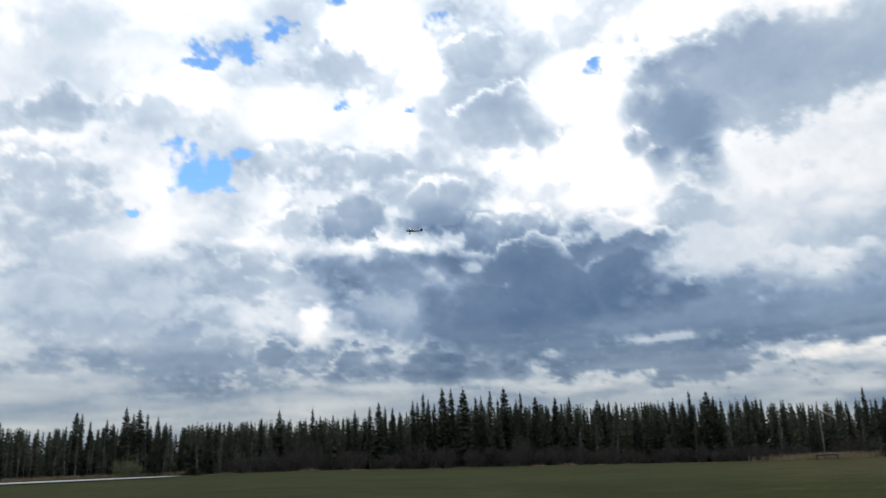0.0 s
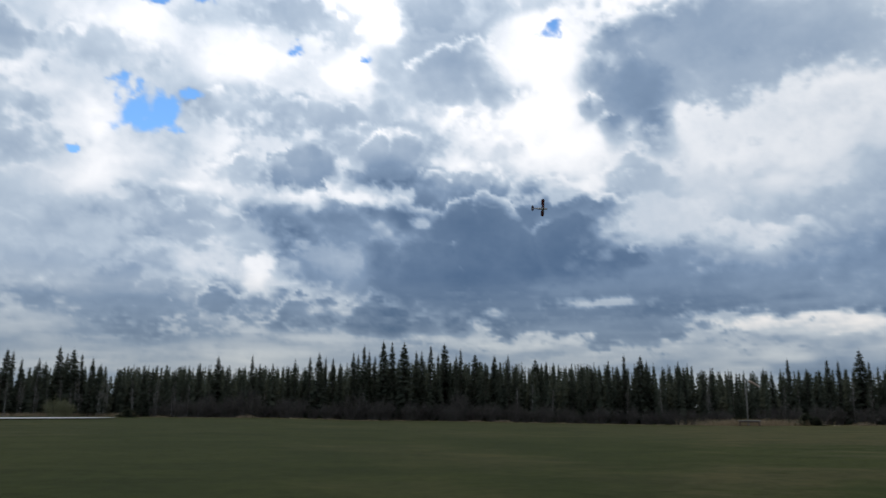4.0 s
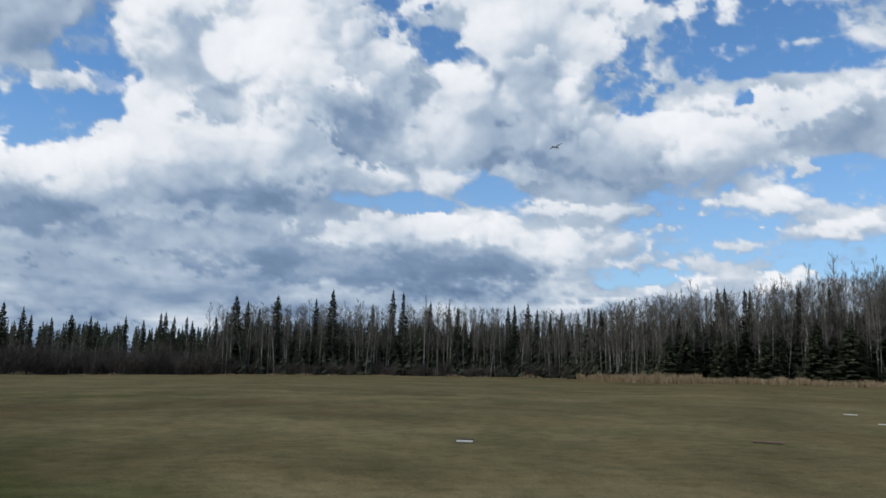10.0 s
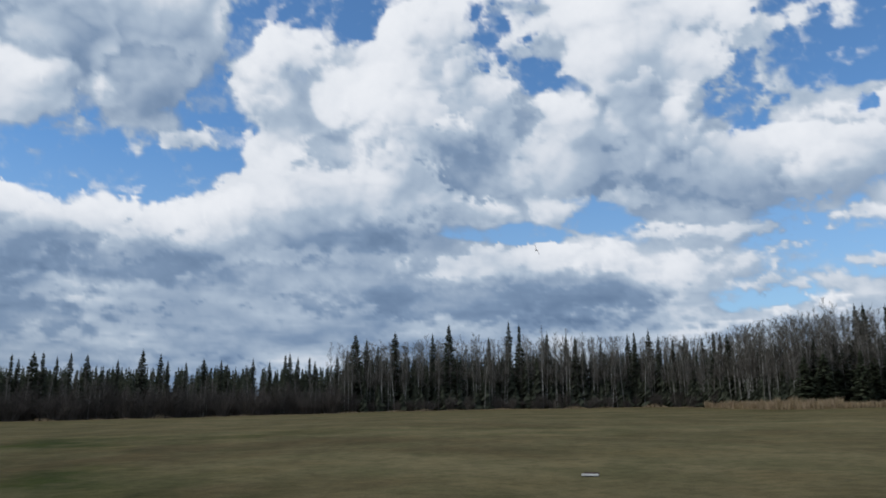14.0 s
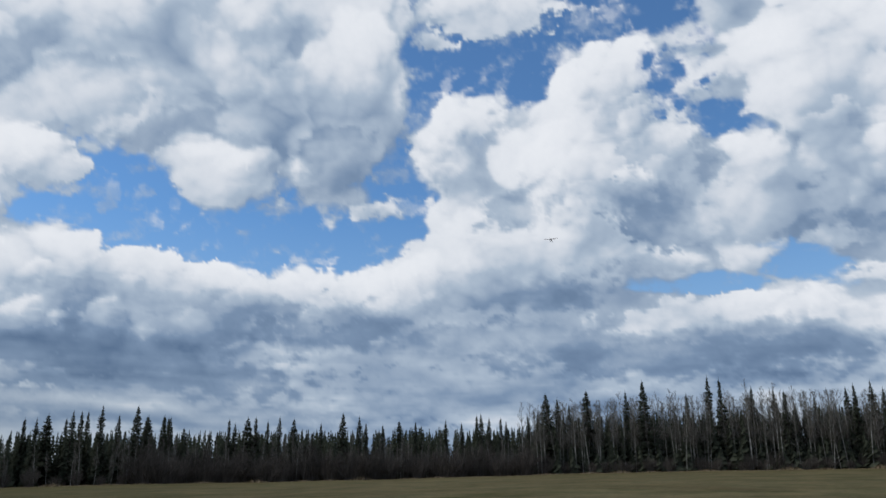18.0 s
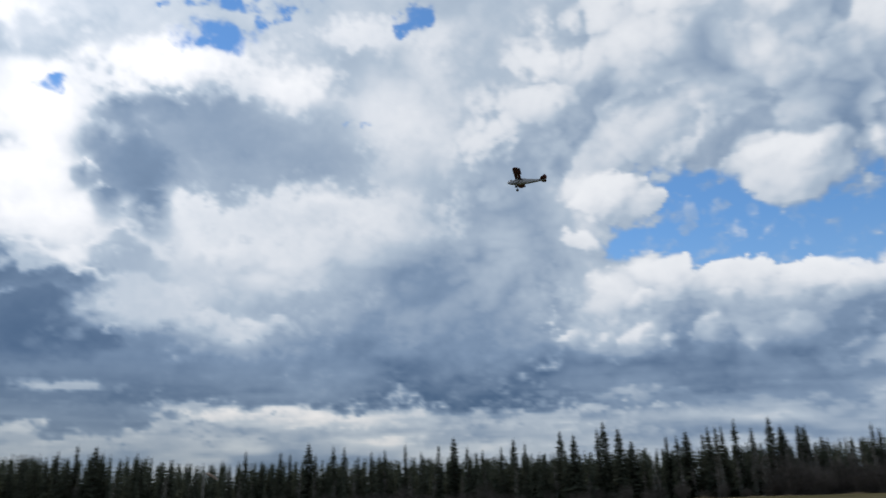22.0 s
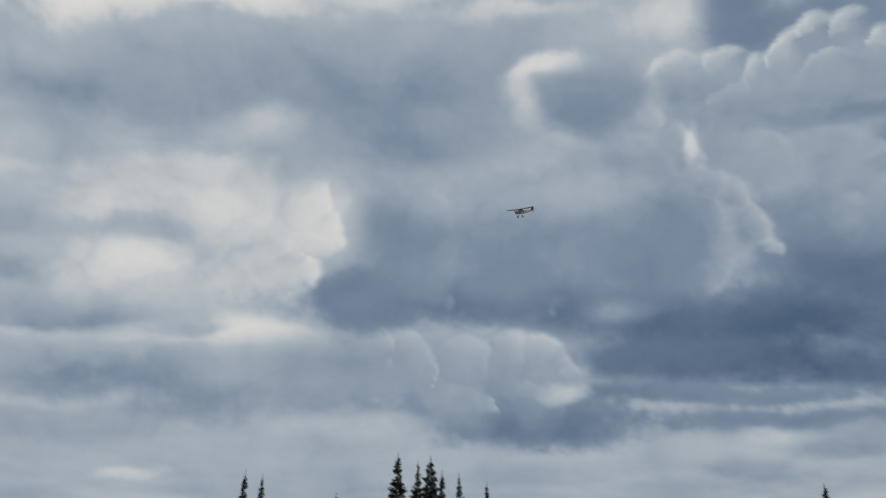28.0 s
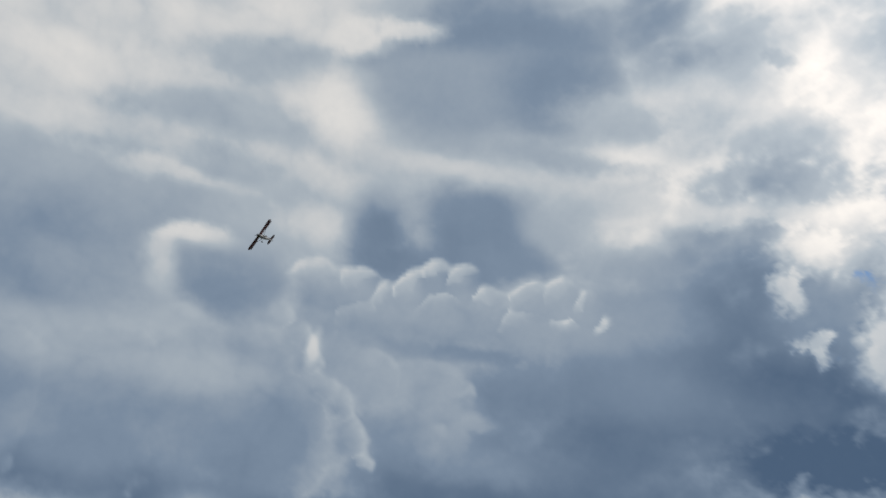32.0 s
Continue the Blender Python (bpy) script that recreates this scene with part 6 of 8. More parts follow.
def ground_material():
    """Mown spring turf in patches of green and straw-brown; the field's dim front and brighter right are painted in."""
    m = bpy.data.materials.new("turf")
    m.use_nodes = True
    t = m.node_tree
    b = t.nodes["Principled BSDF"]
    b.inputs["Roughness"].default_value = 0.95
    b.inputs["Specular IOR Level"].default_value = 0.05
    co = t.nodes.new("ShaderNodeTexCoord").outputs["Object"]

    def noise_at(scale, detail, stretch=(1, 1, 1), rough=0.55):
        mp = t.nodes.new("ShaderNodeMapping")
        mp.inputs["Scale"].default_value = stretch
        t.links.new(co, mp.inputs[0])
        n = t.nodes.new("ShaderNodeTexNoise")
        n.inputs["Scale"].default_value, n.inputs["Detail"].default_value, n.inputs["Roughness"].default_value = scale, detail, rough
        t.links.new(mp.outputs[0], n.inputs["Vector"])
        return n.outputs["Fac"]

    def ramp_of(value, stops):
        r = t.nodes.new("ShaderNodeValToRGB")
        while len(r.color_ramp.elements) < len(stops):
            r.color_ramp.elements.new(0.5)
        for e, (p, c) in zip(r.color_ramp.elements, stops):
            e.position, e.color = p, (*c, 1)
        t.links.new(value, r.inputs[0])
        return r.outputs[0]

    def mixed(a, b_, fac, kind="MIX"):
        x = t.nodes.new("ShaderNodeMix")
        x.data_type, x.blend_type = "RGBA", kind
        for key, v in (("A", a), ("B", b_)):
            t.links.new(v, x.inputs[key])
        if isinstance(fac, float):
            x.inputs["Factor"].default_value = fac
        else:
            t.links.new(fac, x.inputs["Factor"])
        return x.outputs["Result"]

    def number(op, a, b_=None, c=None):
        n = t.nodes.new("ShaderNodeMath")
        n.operation = op
        for i, v in enumerate((a, b_, c)):
            if v is None:
                continue
            if isinstance(v, (int, float)):
                n.inputs[i].default_value = v
            else:
                t.links.new(v, n.inputs[i])
        return n.outputs[0]

    green = ramp_of(noise_at(0.12, 5), ((0.3, (0.036, 0.050, 0.012)), (0.7, (0.062, 0.070, 0.020))))
    dim_green = ramp_of(noise_at(0.1, 5), ((0.3, (0.025, 0.035, 0.008)), (0.7, (0.040, 0.048, 0.012))))
    brown = ramp_of(noise_at(0.2, 5), ((0.3, (0.078, 0.064, 0.029)), (0.7, (0.124, 0.099, 0.050))))
    straw = ramp_of(noise_at(0.15, 5), ((0.3, (0.122, 0.106, 0.050)), (0.7, (0.190, 0.163, 0.086))))
    place_ = t.nodes.new("ShaderNodeSeparateXYZ")
    t.links.new(co, place_.inputs[0])
    far = number("SQRT", number("ADD", number("POWER", place_.outputs[0], 2.0), number("POWER", place_.outputs[1], 2.0)))
    side = number("DIVIDE", number("SUBTRACT", place_.outputs[0], place_.outputs[1]), number("ADD", far, 1.0))
    # the dimmer light in front of the stand, painted in as darker green
    green = mixed(green, dim_green, ramp_of(number("MULTIPLY_ADD", side, -0.6, 0.0), ((0.05, (0, 0, 0)), (0.6, (1, 1, 1)))))
    # patches of late growth; their lean to the right paints in its brighter light
    late = number("ADD", noise_at(0.055, 4, rough=0.6), number("MULTIPLY_ADD", noise_at(0.4, 4, rough=0.6), 0.22, -0.11))
    col = mixed(green, brown, ramp_of(number("MULTIPLY_ADD", side, 0.05, late), ((0.45, (0, 0, 0)), (0.55, (1, 1, 1)))))
    pale = number("MULTIPLY_ADD", side, 0.10, noise_at(0.075, 6, (1.0, 1.5, 1.0), 0.65))
    col = mixed(col, straw, ramp_of(pale, ((0.50, (0, 0, 0)), (0.68, (0.9, 0.9, 0.9)))))
    # a wide unmown strip of last year's grass along the woods
    strip = number("MULTIPLY_ADD", noise_at(0.07, 4), 16.0, number("SUBTRACT", far, 8.0))
    edge = ramp_of(number("MULTIPLY_ADD", strip, 0.04, -1.60), ((0.05, (0, 0, 0)), (0.55, (0.8, 0.8, 0.8))))
    # the strip fades out ahead, where the turf is painted dim
    edge = number("MULTIPLY", edge, ramp_of(number("MULTIPLY_ADD", side, 0.5, 0.55), ((0.0, (0.12, 0.12, 0.12)), (0.5, (1, 1, 1)))))
    col = mixed(col, mixed(brown, straw, 0.62), edge)
    # straight ahead the dimness is painted over every turf colour
    col = mixed(col, dim_green, ramp_of(number("MULTIPLY_ADD", side, -0.4, 0.4), ((0.10, (0, 0, 0)), (0.45, (0.5, 0.5, 0.5)), (0.85, (0.86, 0.86, 0.86)))))
    mottle = ramp_of(noise_at(0.33, 5, (0.8, 1.25, 1.0), 0.6), ((0.34, (0.74, 0.80, 0.74)), (0.5, (1, 1, 1)), (0.66, (1.22, 1.15, 1.12))))
    col = mixed(col, mottle, 0.8, "MULTIPLY")
    tufts = ramp_of(noise_at(2.3, 4, rough=0.7), ((0.3, (0.62, 0.64, 0.58)), (0.5, (1, 1, 1)), (0.75, (1.3, 1.26, 1.2))))
    col = mixed(col, tufts, 0.75, "MULTIPLY")
    blades = ramp_of(noise_at(24, 3, rough=0.7), ((0.3, (0.6, 0.6, 0.6)), (0.7, (1.4, 1.4, 1.4))))
    col = mixed(col, blades, 0.6, "MULTIPLY")
    t.links.new(col, b.inputs["Base Color"])
    bp = t.nodes.new("ShaderNodeBump")
    bp.inputs["Strength"].default_value, bp.inputs["Distance"].default_value = 0.6, 0.06
    t.links.new(noise_at(9, 6, rough=0.7), bp.inputs["Height"])
    t.links.new(bp.outputs[0], b.inputs["Normal"])
    return m


# ---- helpers for meshes ----


def mesh_of(name, verts, faces, mat, smooth=False):
    me = bpy.data.meshes.new(name)
    me.from_pydata(verts, [], faces)
    me.materials.append(mat)
    if smooth:
        me.polygons.foreach_set("use_smooth", [True] * len(me.polygons))
    return me


def part(name, data, parent, label=""):
    ob = new(name, data)
    ob.parent = parent
    return tagged(ob, label)


def tube(verts, faces, points, radii, sides=5):
    """Adds a tapered tube along points."""
    base = len(verts)
    for i, (p, r) in enumerate(zip(points, radii)):
        d = (points[min(i + 1, len(points) - 1)] - points[max(i - 1, 0)]).normalized()
        u = d.cross(Vector((0.31, 0.17, 0.94)) if abs(d.z) < 0.9 else Vector((1, 0, 0))).normalized()
        v = d.cross(u)
        for k in range(sides):
            a = 2 * math.pi * k / sides
            verts.append(tuple(p + (u * math.cos(a) + v * math.sin(a)) * r))
    for i in range(len(points) - 1):
        for k in range(sides):
            a, b = base + i * sides + k, base + i * sides + (k + 1) % sides
            faces.append((a, b, b + sides, a + sides))
    faces.append(tuple(base + (len(points) - 1) * sides + k for k in range(sides)))


def twig(verts, faces, a, b, wide):
    """A twig too thin to have sides."""
    d = b - a
    across = d.cross(Vector((d.y, 0.37 * d.z, -d.x)) + Vector((0.01, 0.02, 0.03))).normalized() * wide
    i = len(verts)
    verts += [tuple(a - across), tuple(a + across), tuple(b)]
    faces.append((i, i + 1, i + 2))


# ---- the ground ----


def between(x, marks):
    """A smooth curve through marks (place, value), places falling."""
    for (a, p), (b, q) in zip(marks, marks[1:]):
        if a >= x >= b:
            k = (a - x) / (a - b)
            return p + (q - p) * k * k * (3 - 2 * k)
    return marks[0][1] if x > marks[0][0] else marks[-1][1]


RISE = ((180, 1.0), (120, 0.4), (60, 0.3), (25, 0.35), (10, 0.25), (0, -0.1), (-19, -0.45), (-35, -0.3), (-70, 0.65), (-80, 0.9), (-88, 1.2), (-95, 1.5), (-105, 1.72), (-117, 1.9), (-127, 2.25), (-140, 2.15), (-180, 1.0))


def ground_height(x, y):
    """The field: low in front, rising gently towards the woods on the right."""
    r = math.hypot(x, y)
    return between(math.degrees(math.atan2(-x, y)), RISE) * min(r, 140.0) / 100.0


def treeline(az):
    """The distance from the stand to the edge of the woods."""
    d = 104.0 + 3.0 * noise.noise((az * 0.11, 2.3, 0.0))
    return d - between(az, ((-112, 0.0), (-124, 26.0))) + between(az, ((40, 10.0), (24, 8.0), (12, 0.0)))


def build_ground():
    rings = [0.0, 1.5] + [1.5 * 1.16 ** i for i in range(1, 56)]
    rings = [r for r in rings if r < 4200] + [4390.0]
    n = 180
    verts, faces = [(0, 0, 0)], []
    for r in rings[1:]:
        for k in range(n):
            a = 2 * math.pi * k / n
            x, y = r * math.cos(a), r * math.sin(a)
            verts.append((x, y, ground_height(x, y)))
    for k in range(n):
        faces.append((0, 1 + k, 1 + (k + 1) % n))
    for i in range(len(rings) - 2):
        for k in range(n):
            a, b = 1 + i * n + k, 1 + i * n + (k + 1) % n
            faces.append((a, a + n, b + n, b))
    tagged(new("ground", mesh_of("ground", verts, faces, ground_material(), True)), "mown flying field of patchy green and straw-brown spring turf", "ground", kind="structure")


build_ground()

# ---- trees ----


def spruce_meshes(seed, h, spread, ragged):
    """A narrow northern spruce h metres high: a tapering trunk, and whorls of drooping boughs."""
    rng = random.Random(seed)
    tv, tf = [], []
    lean = Vector((rng.uniform(-0.012, 0.012), rng.uniform(-0.012, 0.012), 0))
    pts = [Vector((0, 0, -0.25)) + (Vector((0, 0, h + 0.25)) + lean * h) * k / 7 for k in range(8)]
    tube(tv, tf, pts, [0.016 * h * (1 - k / 7.4) for k in range(8)], 6)
    cv, cf = [], []
    z = h * rng.uniform(0.05, 0.12)
    while z < h * 0.985:
        s = z / h
        reach = spread * (1 - s) ** 0.86 * (0.55 + 0.45 * min(1, s * 6)) + 0.07
        reach *= 1 + ragged * (noise.noise((s * 7, seed * 3.1, 0)) * 0.9)
        n = 6 if s < 0.85 else 4
        spin = rng.uniform(0, 6.28)
        for k in range(n):
            a = spin + 6.283 * k / n + rng.uniform(-0.4, 0.4)
            length = reach * rng.uniform(0.55, 1.2)
            drop = rng.uniform(0.12, 0.5) * (1.15 - s) - 0.5 * max(0, s - 0.75)
            out = Vector((math.cos(a), math.sin(a), 0))
            side = Vector((-out.y, out.x, 0))
            root = Vector((lean.x * z, lean.y * z, z + rng.uniform(-0.1, 0.1)))
            tip = root + out * length - Vector((0, 0, drop * length - 0.12 * length))
            mid = root.lerp(tip, 0.55) - Vector((0, 0, 0.06 * length))
            # the bough, and sprays that hang from it
            for w, lo, hi, fall in ((0.0, root, tip, 1.0), (0.0, root.lerp(mid, 0.3), tip, 0.7), (0.26, root, tip, 0.05), (0.18, mid, tip + side * rng.uniform(-0.3, 0.3) * length, 0.28), (0.22, root, mid + side * rng.uniform(-0.5, 0.5) * length, 0.3)):
                m = lo.lerp(hi, 0.5)
                wd = side * w * length * rng.uniform(0.7, 1.3) + Vector((0, 0, 0.10 if w == 0 else 0))
                hang = Vector((0, 0, -fall * rng.uniform(0.5, 1.2) * max(0.25, length * 0.6)))
                i = len(cv)
                cv += [tuple(lo), tuple(m + wd + hang), tuple(hi + hang * 0.4), tuple(m - wd + hang * 0.5)]
                cf.append((i, i + 1, i + 2, i + 3))
            # needles turned outwards at the end of the bough
            c, wide, deep = root.lerp(tip, rng.uniform(0.6, 0.95)), side * (0.03 + 0.22 * length), rng.uniform(0.14, 0.30) * min(1.0, 0.25 + length)
            i = len(cv)
            cv += [tuple(c - wide * rng.uniform(0.6, 1.2)), tuple(c - Vector((0, 0, deep)) + out * 0.06), tuple(c + wide * rng.uniform(0.6, 1.2)), tuple(c + Vector((0, 0, 0.14 * min(1.0, 0.3 + length))) - out * 0.08)]
            cf.append((i, i + 1, i + 2, i + 3))
        z += rng.uniform(0.15, 0.27) * (1 if s < 0.8 else 0.75)
    # leader
    i = len(cv)
    t = Vector((lean.x * h, lean.y * h, h))
    cv += [tuple(t + Vector((-0.06, 0, -0.6))), tuple(t + Vector((0.06, 0.03, -0.6))), tuple(t + Vector((0, -0.06, -0.6))), tuple(t + Vector((0, 0, 0.30)))]
    cf += [(i, i + 1, i + 3), (i + 1, i + 2, i + 3), (i + 2, i, i + 3)]
    return mesh_of("spruce_trunk", tv, tf, BARK), mesh_of("spruce_crown", cv, cf, NEEDLES)


def aspen_meshes(seed, h):
    """A bare aspen: a pale straight trunk, upswept limbs and fine twigs."""
    rng = random.Random(seed + 500)
    tv, tf, cv, cf = [], [], [], []
    bow = Vector((rng.uniform(-0.5, 0.5), rng.uniform(-0.5, 0.5), 0))
    line = [Vector((0, 0, -0.2)) + Vector((0, 0, h + 0.2)) * k / 10 + bow * (k / 10) ** 2 + Vector((rng.uniform(-0.06, 0.06), rng.uniform(-0.06, 0.06), 0)) for k in range(11)]
    tube(tv, tf, line, [0.0085 * h * (1 - k / 10.5) + 0.008 for k in range(11)], 6)

    def at(s):
        k = min(9, int(s * 10))
        return line[k].lerp(line[k + 1], s * 10 - k)

    for b in range(30):
        s = 0.36 + 0.62 * (b / 30) + rng.uniform(-0.02, 0.02)
        a = rng.uniform(0, 6.283)
        length = h * 0.17 * (1.25 - s) * rng.uniform(0.7, 1.4)
        up = rng.uniform(1.0, 2.2)
        d = Vector((math.cos(a), math.sin(a), up)).normalized()
        root = at(min(s, 0.985))
        mid = root + d * length * 0.5
        tip = mid + (d + Vector((0, 0, 0.35))).normalized() * length * 0.5
        tube(cv, cf, [root, mid, tip], [0.018 * (1.2 - s) + 0.003, 0.010 * (1.2 - s) + 0.004, 0.004], 3)
        for _ in range(9):
            p = root.lerp(mid, rng.uniform(0.3, 1)) if rng.random() < 0.4 else mid.lerp(tip, rng.random())
            e = (d * 0.6 + Vector((rng.uniform(-1, 1), rng.uniform(-1, 1), rng.uniform(0.2, 1.6)))).normalized() * length * rng.uniform(0.25, 0.55)
            q = p + e * 0.5 + Vector((rng.uniform(-0.05, 0.05), rng.uniform(-0.05, 0.05), 0.03))
            tube(cv, cf, [p, q, p + e], [0.010, 0.008, 0.005], 3)
    return mesh_of("aspen_trunk", tv, tf, ASPEN_BARK), mesh_of("aspen_limbs", cv, cf, TWIGS)


def brush_mesh(seed, h, w):
    """A leafless thicket: many thin stems that fan out into a rounded dome and fork."""
    rng = random.Random(seed + 900)
    v, f = [], []
    for _ in range(90):
        a, k = rng.uniform(0, 6.283), math.sqrt(rng.random())
        p = Vector((math.cos(a) * k * 0.25 * w, math.sin(a) * k * 0.25 * w, -0.05))
        top = h * math.sqrt(max(0.06, 1 - 0.8 * k * k)) * rng.uniform(0.7, 1.08)
        tip = Vector((math.cos(a) * k * 0.62 * w + rng.uniform(-0.15, 0.15), math.sin(a) * k * 0.62 * w + rng.uniform(-0.15, 0.15), top))
        mid = p.lerp(tip, 0.5) + Vector((rng.uniform(-0.1, 0.1), rng.uniform(-0.1, 0.1), 0.08 * top))
        tube(v, f, [p, mid, tip], [0.014, 0.010, 0.004], 3)
        d = (tip - p).normalized()
        for _ in range(11):
            q = mid.lerp(tip, rng.uniform(-0.3, 0.95))
            twig(v, f, q, q + (d + Vector((rng.uniform(-1, 1), rng.uniform(-1, 1), rng.uniform(-0.1, 0.9)))).normalized() * h * rng.uniform(0.12, 0.34), 0.010)
    return mesh_of("brush", v, f, BRUSH)


def lightened(me):
    """The same crown in a needle colour lightened in place of missing light."""
    me = me.copy()
    me.materials.clear()
    me.materials.append(LIGHTENED_NEEDLES)
    return me


SPRUCES = [spruce_meshes(i, 10.0, (0.95, 1.15, 1.35, 1.05, 1.5, 0.85, 1.25, 1.7)[i], (0.35, 0.5, 0.3, 0.6, 0.4, 0.6, 0.5, 0.35)[i]) for i in range(8)]
YOUNG = [lightened(crown) for trunk, crown in SPRUCES]
ASPENS = [aspen_meshes(i, 12.0) for i in range(5)]


def place(az, dist, eye=(0.0, 0.0)):
    d = direction(az, 0)
    x, y = eye[0] + d.x * dist, eye[1] + d.y * dist
    return x, y, ground_height(x, y)


def spruce(az, dist, h, kind, eye=(0.0, 0.0), broad=1.0, label="dark green narrow spruce at the edge of the woods", group="spruces along the field"):
    x, y, z = place(az, dist, eye)
    wide = (0.35 + h / 15.4) * broad * (1.4 if kind in (2, 4, 7) else 1.15)
    tree = tagged(new("spruce_tree"), label, "tree", group)
    part("trunk", SPRUCES[kind][0], tree)
    part("crown", YOUNG[kind] if broad > 1.3 else SPRUCES[kind][1], tree)
    tree.matrix_basis = pose(x, y, z, 0, 0, (az * 57.3 + dist * 31) % 360) @ Matrix.Diagonal((wide, wide, h / 10.0, 1))
    return tree


def aspen(az, dist, h, kind, label="bare pale-barked aspen among the spruces"):
    x, y, z = place(az, dist)
    tree = tagged(new("aspen_tree"), label, "tree", "bare aspens in the woods")
    part("trunk", ASPENS[kind][0], tree)
    part("crown", ASPENS[kind][1], tree)
    tree.matrix_basis = pose(x, y, z, 0, 0, (az * 91.7 + dist * 17) % 360) @ Matrix.Diagonal((h / 12, h / 12, h / 12, 1))
    return tree


def top_height(el, dist, base):
    """The height of a tree whose tip stands at the elevation el, seen from the stand."""
    return 1.6 + dist * math.tan(radians(el)) - base


def row_of_spruces(marks, nearer=0.0, label="dark green narrow spruce at the edge of the woods"):
    for i, (az, el, kind) in enumerate(marks):
        d = treeline(az) + 2.0 + (i * 37 % 11) * 0.5 + nearer
        spruce(az, d, top_height(el, d, place(az, d)[2]), kind, broad=1.35 if nearer else 1.0, label=label)


def row_of_aspens(marks):
    for i, (az, el) in enumerate(marks):
        d = treeline(az) + 1.5 + (i * 29 % 13) * 0.7
        aspen(az, d, top_height(el, d, place(az, d)[2]), i % 5)


# where the camera ends its move, which stands in for a zoom
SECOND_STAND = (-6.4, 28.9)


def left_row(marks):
    # bearings, heights and the short distance only fit the camera's view
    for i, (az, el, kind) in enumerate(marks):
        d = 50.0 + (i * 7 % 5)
        spruce(az, d, top_height(el, d, place(az, d, SECOND_STAND)[2]), kind, SECOND_STAND, 0.9, "tall dark green spruce with drooping boughs, placed to fit the view", "spruces beyond the water")


def edge_spruces():
    """Stretches of the woods' edge: bearing, elevation of the tip, habit."""
    row_of_spruces([
        (38.56, 3.06, 2), (38.19, 3.24, 5), (37.81, 3.42, 7), (37.49, 3.45, 0), (35.90, 3.27, 5), (34.34, 3.12, 3), (34.06, 3.05, 0),
        (32.26, 2.96, 5), (31.87, 3.03, 3), (31.17, 2.80, 0), (30.83, 2.54, 5), (29.86, 2.79, 3), (29.66, 3.05, 1), (25.27, 3.58, 4),
        (24.92, 3.50, 3), (24.44, 3.03, 0), (23.43, 3.09, 6), (23.03, 2.85, 3), (22.16, 3.86, 2), (21.75, 3.46, 6), (21.44, 3.77, 7),
        (20.84, 3.45, 1), (20.24, 3.20, 6), (19.67, 2.84, 3), (18.47, 2.46, 0), (16.94, 2.78, 6), (16.38, 2.61, 3), (14.92, 2.58, 0),
    ])
    row_of_spruces([
        (14.11, 2.25, 5), (13.37, 3.02, 3), (12.05, 3.47, 2), (11.50, 2.78, 6), (10.40, 2.75, 3), (9.80, 3.61, 0), (9.29, 3.04, 6),
        (8.35, 3.09, 3), (7.26, 2.86, 0), (6.75, 3.36, 6), (5.76, 3.57, 3), (5.18, 3.83, 2), (4.63, 3.53, 5), (4.07, 3.48, 3),
        (3.60, 3.14, 0), (2.67, 3.90, 6), (2.28, 3.77, 3), (1.92, 4.39, 1), (1.50, 3.98, 6), (1.09, 3.65, 3), (0.37, 4.73, 2),
        (-0.22, 4.70, 6), (-1.09, 4.66, 7), (-1.97, 4.00, 1), (-2.32, 4.02, 6), (-2.98, 4.46, 3), (-3.50, 3.78, 1), (-4.07, 4.53, 4),
    ])
    row_of_spruces([
        (-4.83, 3.72, 3), (-5.22, 4.16, 0), (-6.20, 3.81, 4), (-7.03, 3.23, 3), (-7.67, 3.73, 2), (-8.09, 3.18, 5), (-8.66, 3.72, 3),
        (-9.10, 2.84, 1), (-10.67, 3.43, 4), (-11.38, 3.21, 3), (-13.23, 2.35, 0), (-13.80, 2.83, 6), (-14.63, 2.79, 3), (-15.27, 2.61, 1),
        (-15.76, 3.30, 6), (-16.44, 2.83, 3), (-16.89, 3.70, 1), (-17.95, 3.59, 4), (-18.42, 3.24, 3), (-19.59, 2.77, 0), (-20.53, 3.18, 6),
        (-20.94, 2.82, 3), (-22.13, 2.38, 1), (-22.70, 2.73, 6), (-23.86, 2.52, 3), (-24.41, 2.35, 0), (-26.12, 2.64, 5), (-26.54, 2.38, 3),
    ])
    row_of_spruces([
        (-27.57, 3.24, 0), (-28.69, 2.57, 6), (-29.50, 2.45, 3), (-29.93, 3.16, 1), (-30.62, 3.07, 5), (-31.95, 3.75, 7), (-32.45, 2.96, 0),
        (-33.68, 3.55, 6), (-34.42, 3.46, 3), (-35.37, 2.81, 0), (-36.30, 3.14, 5), (-36.89, 2.87, 3), (-37.33, 3.18, 0), (-38.76, 3.57, 5),
        (-39.91, 3.00, 3), (-41.14, 3.46, 1), (-42.28, 3.92, 4), (-43.14, 3.29, 3), (-43.73, 2.90, 1), (-44.26, 3.05, 6), (-45.62, 3.22, 3),
        (-46.47, 3.74, 2), (-47.26, 3.44, 5), (-48.66, 2.75, 3), (-49.81, 4.17, 2), (-50.71, 3.87, 4), (-52.43, 4.24, 3), (-52.90, 4.74, 2),
    ])
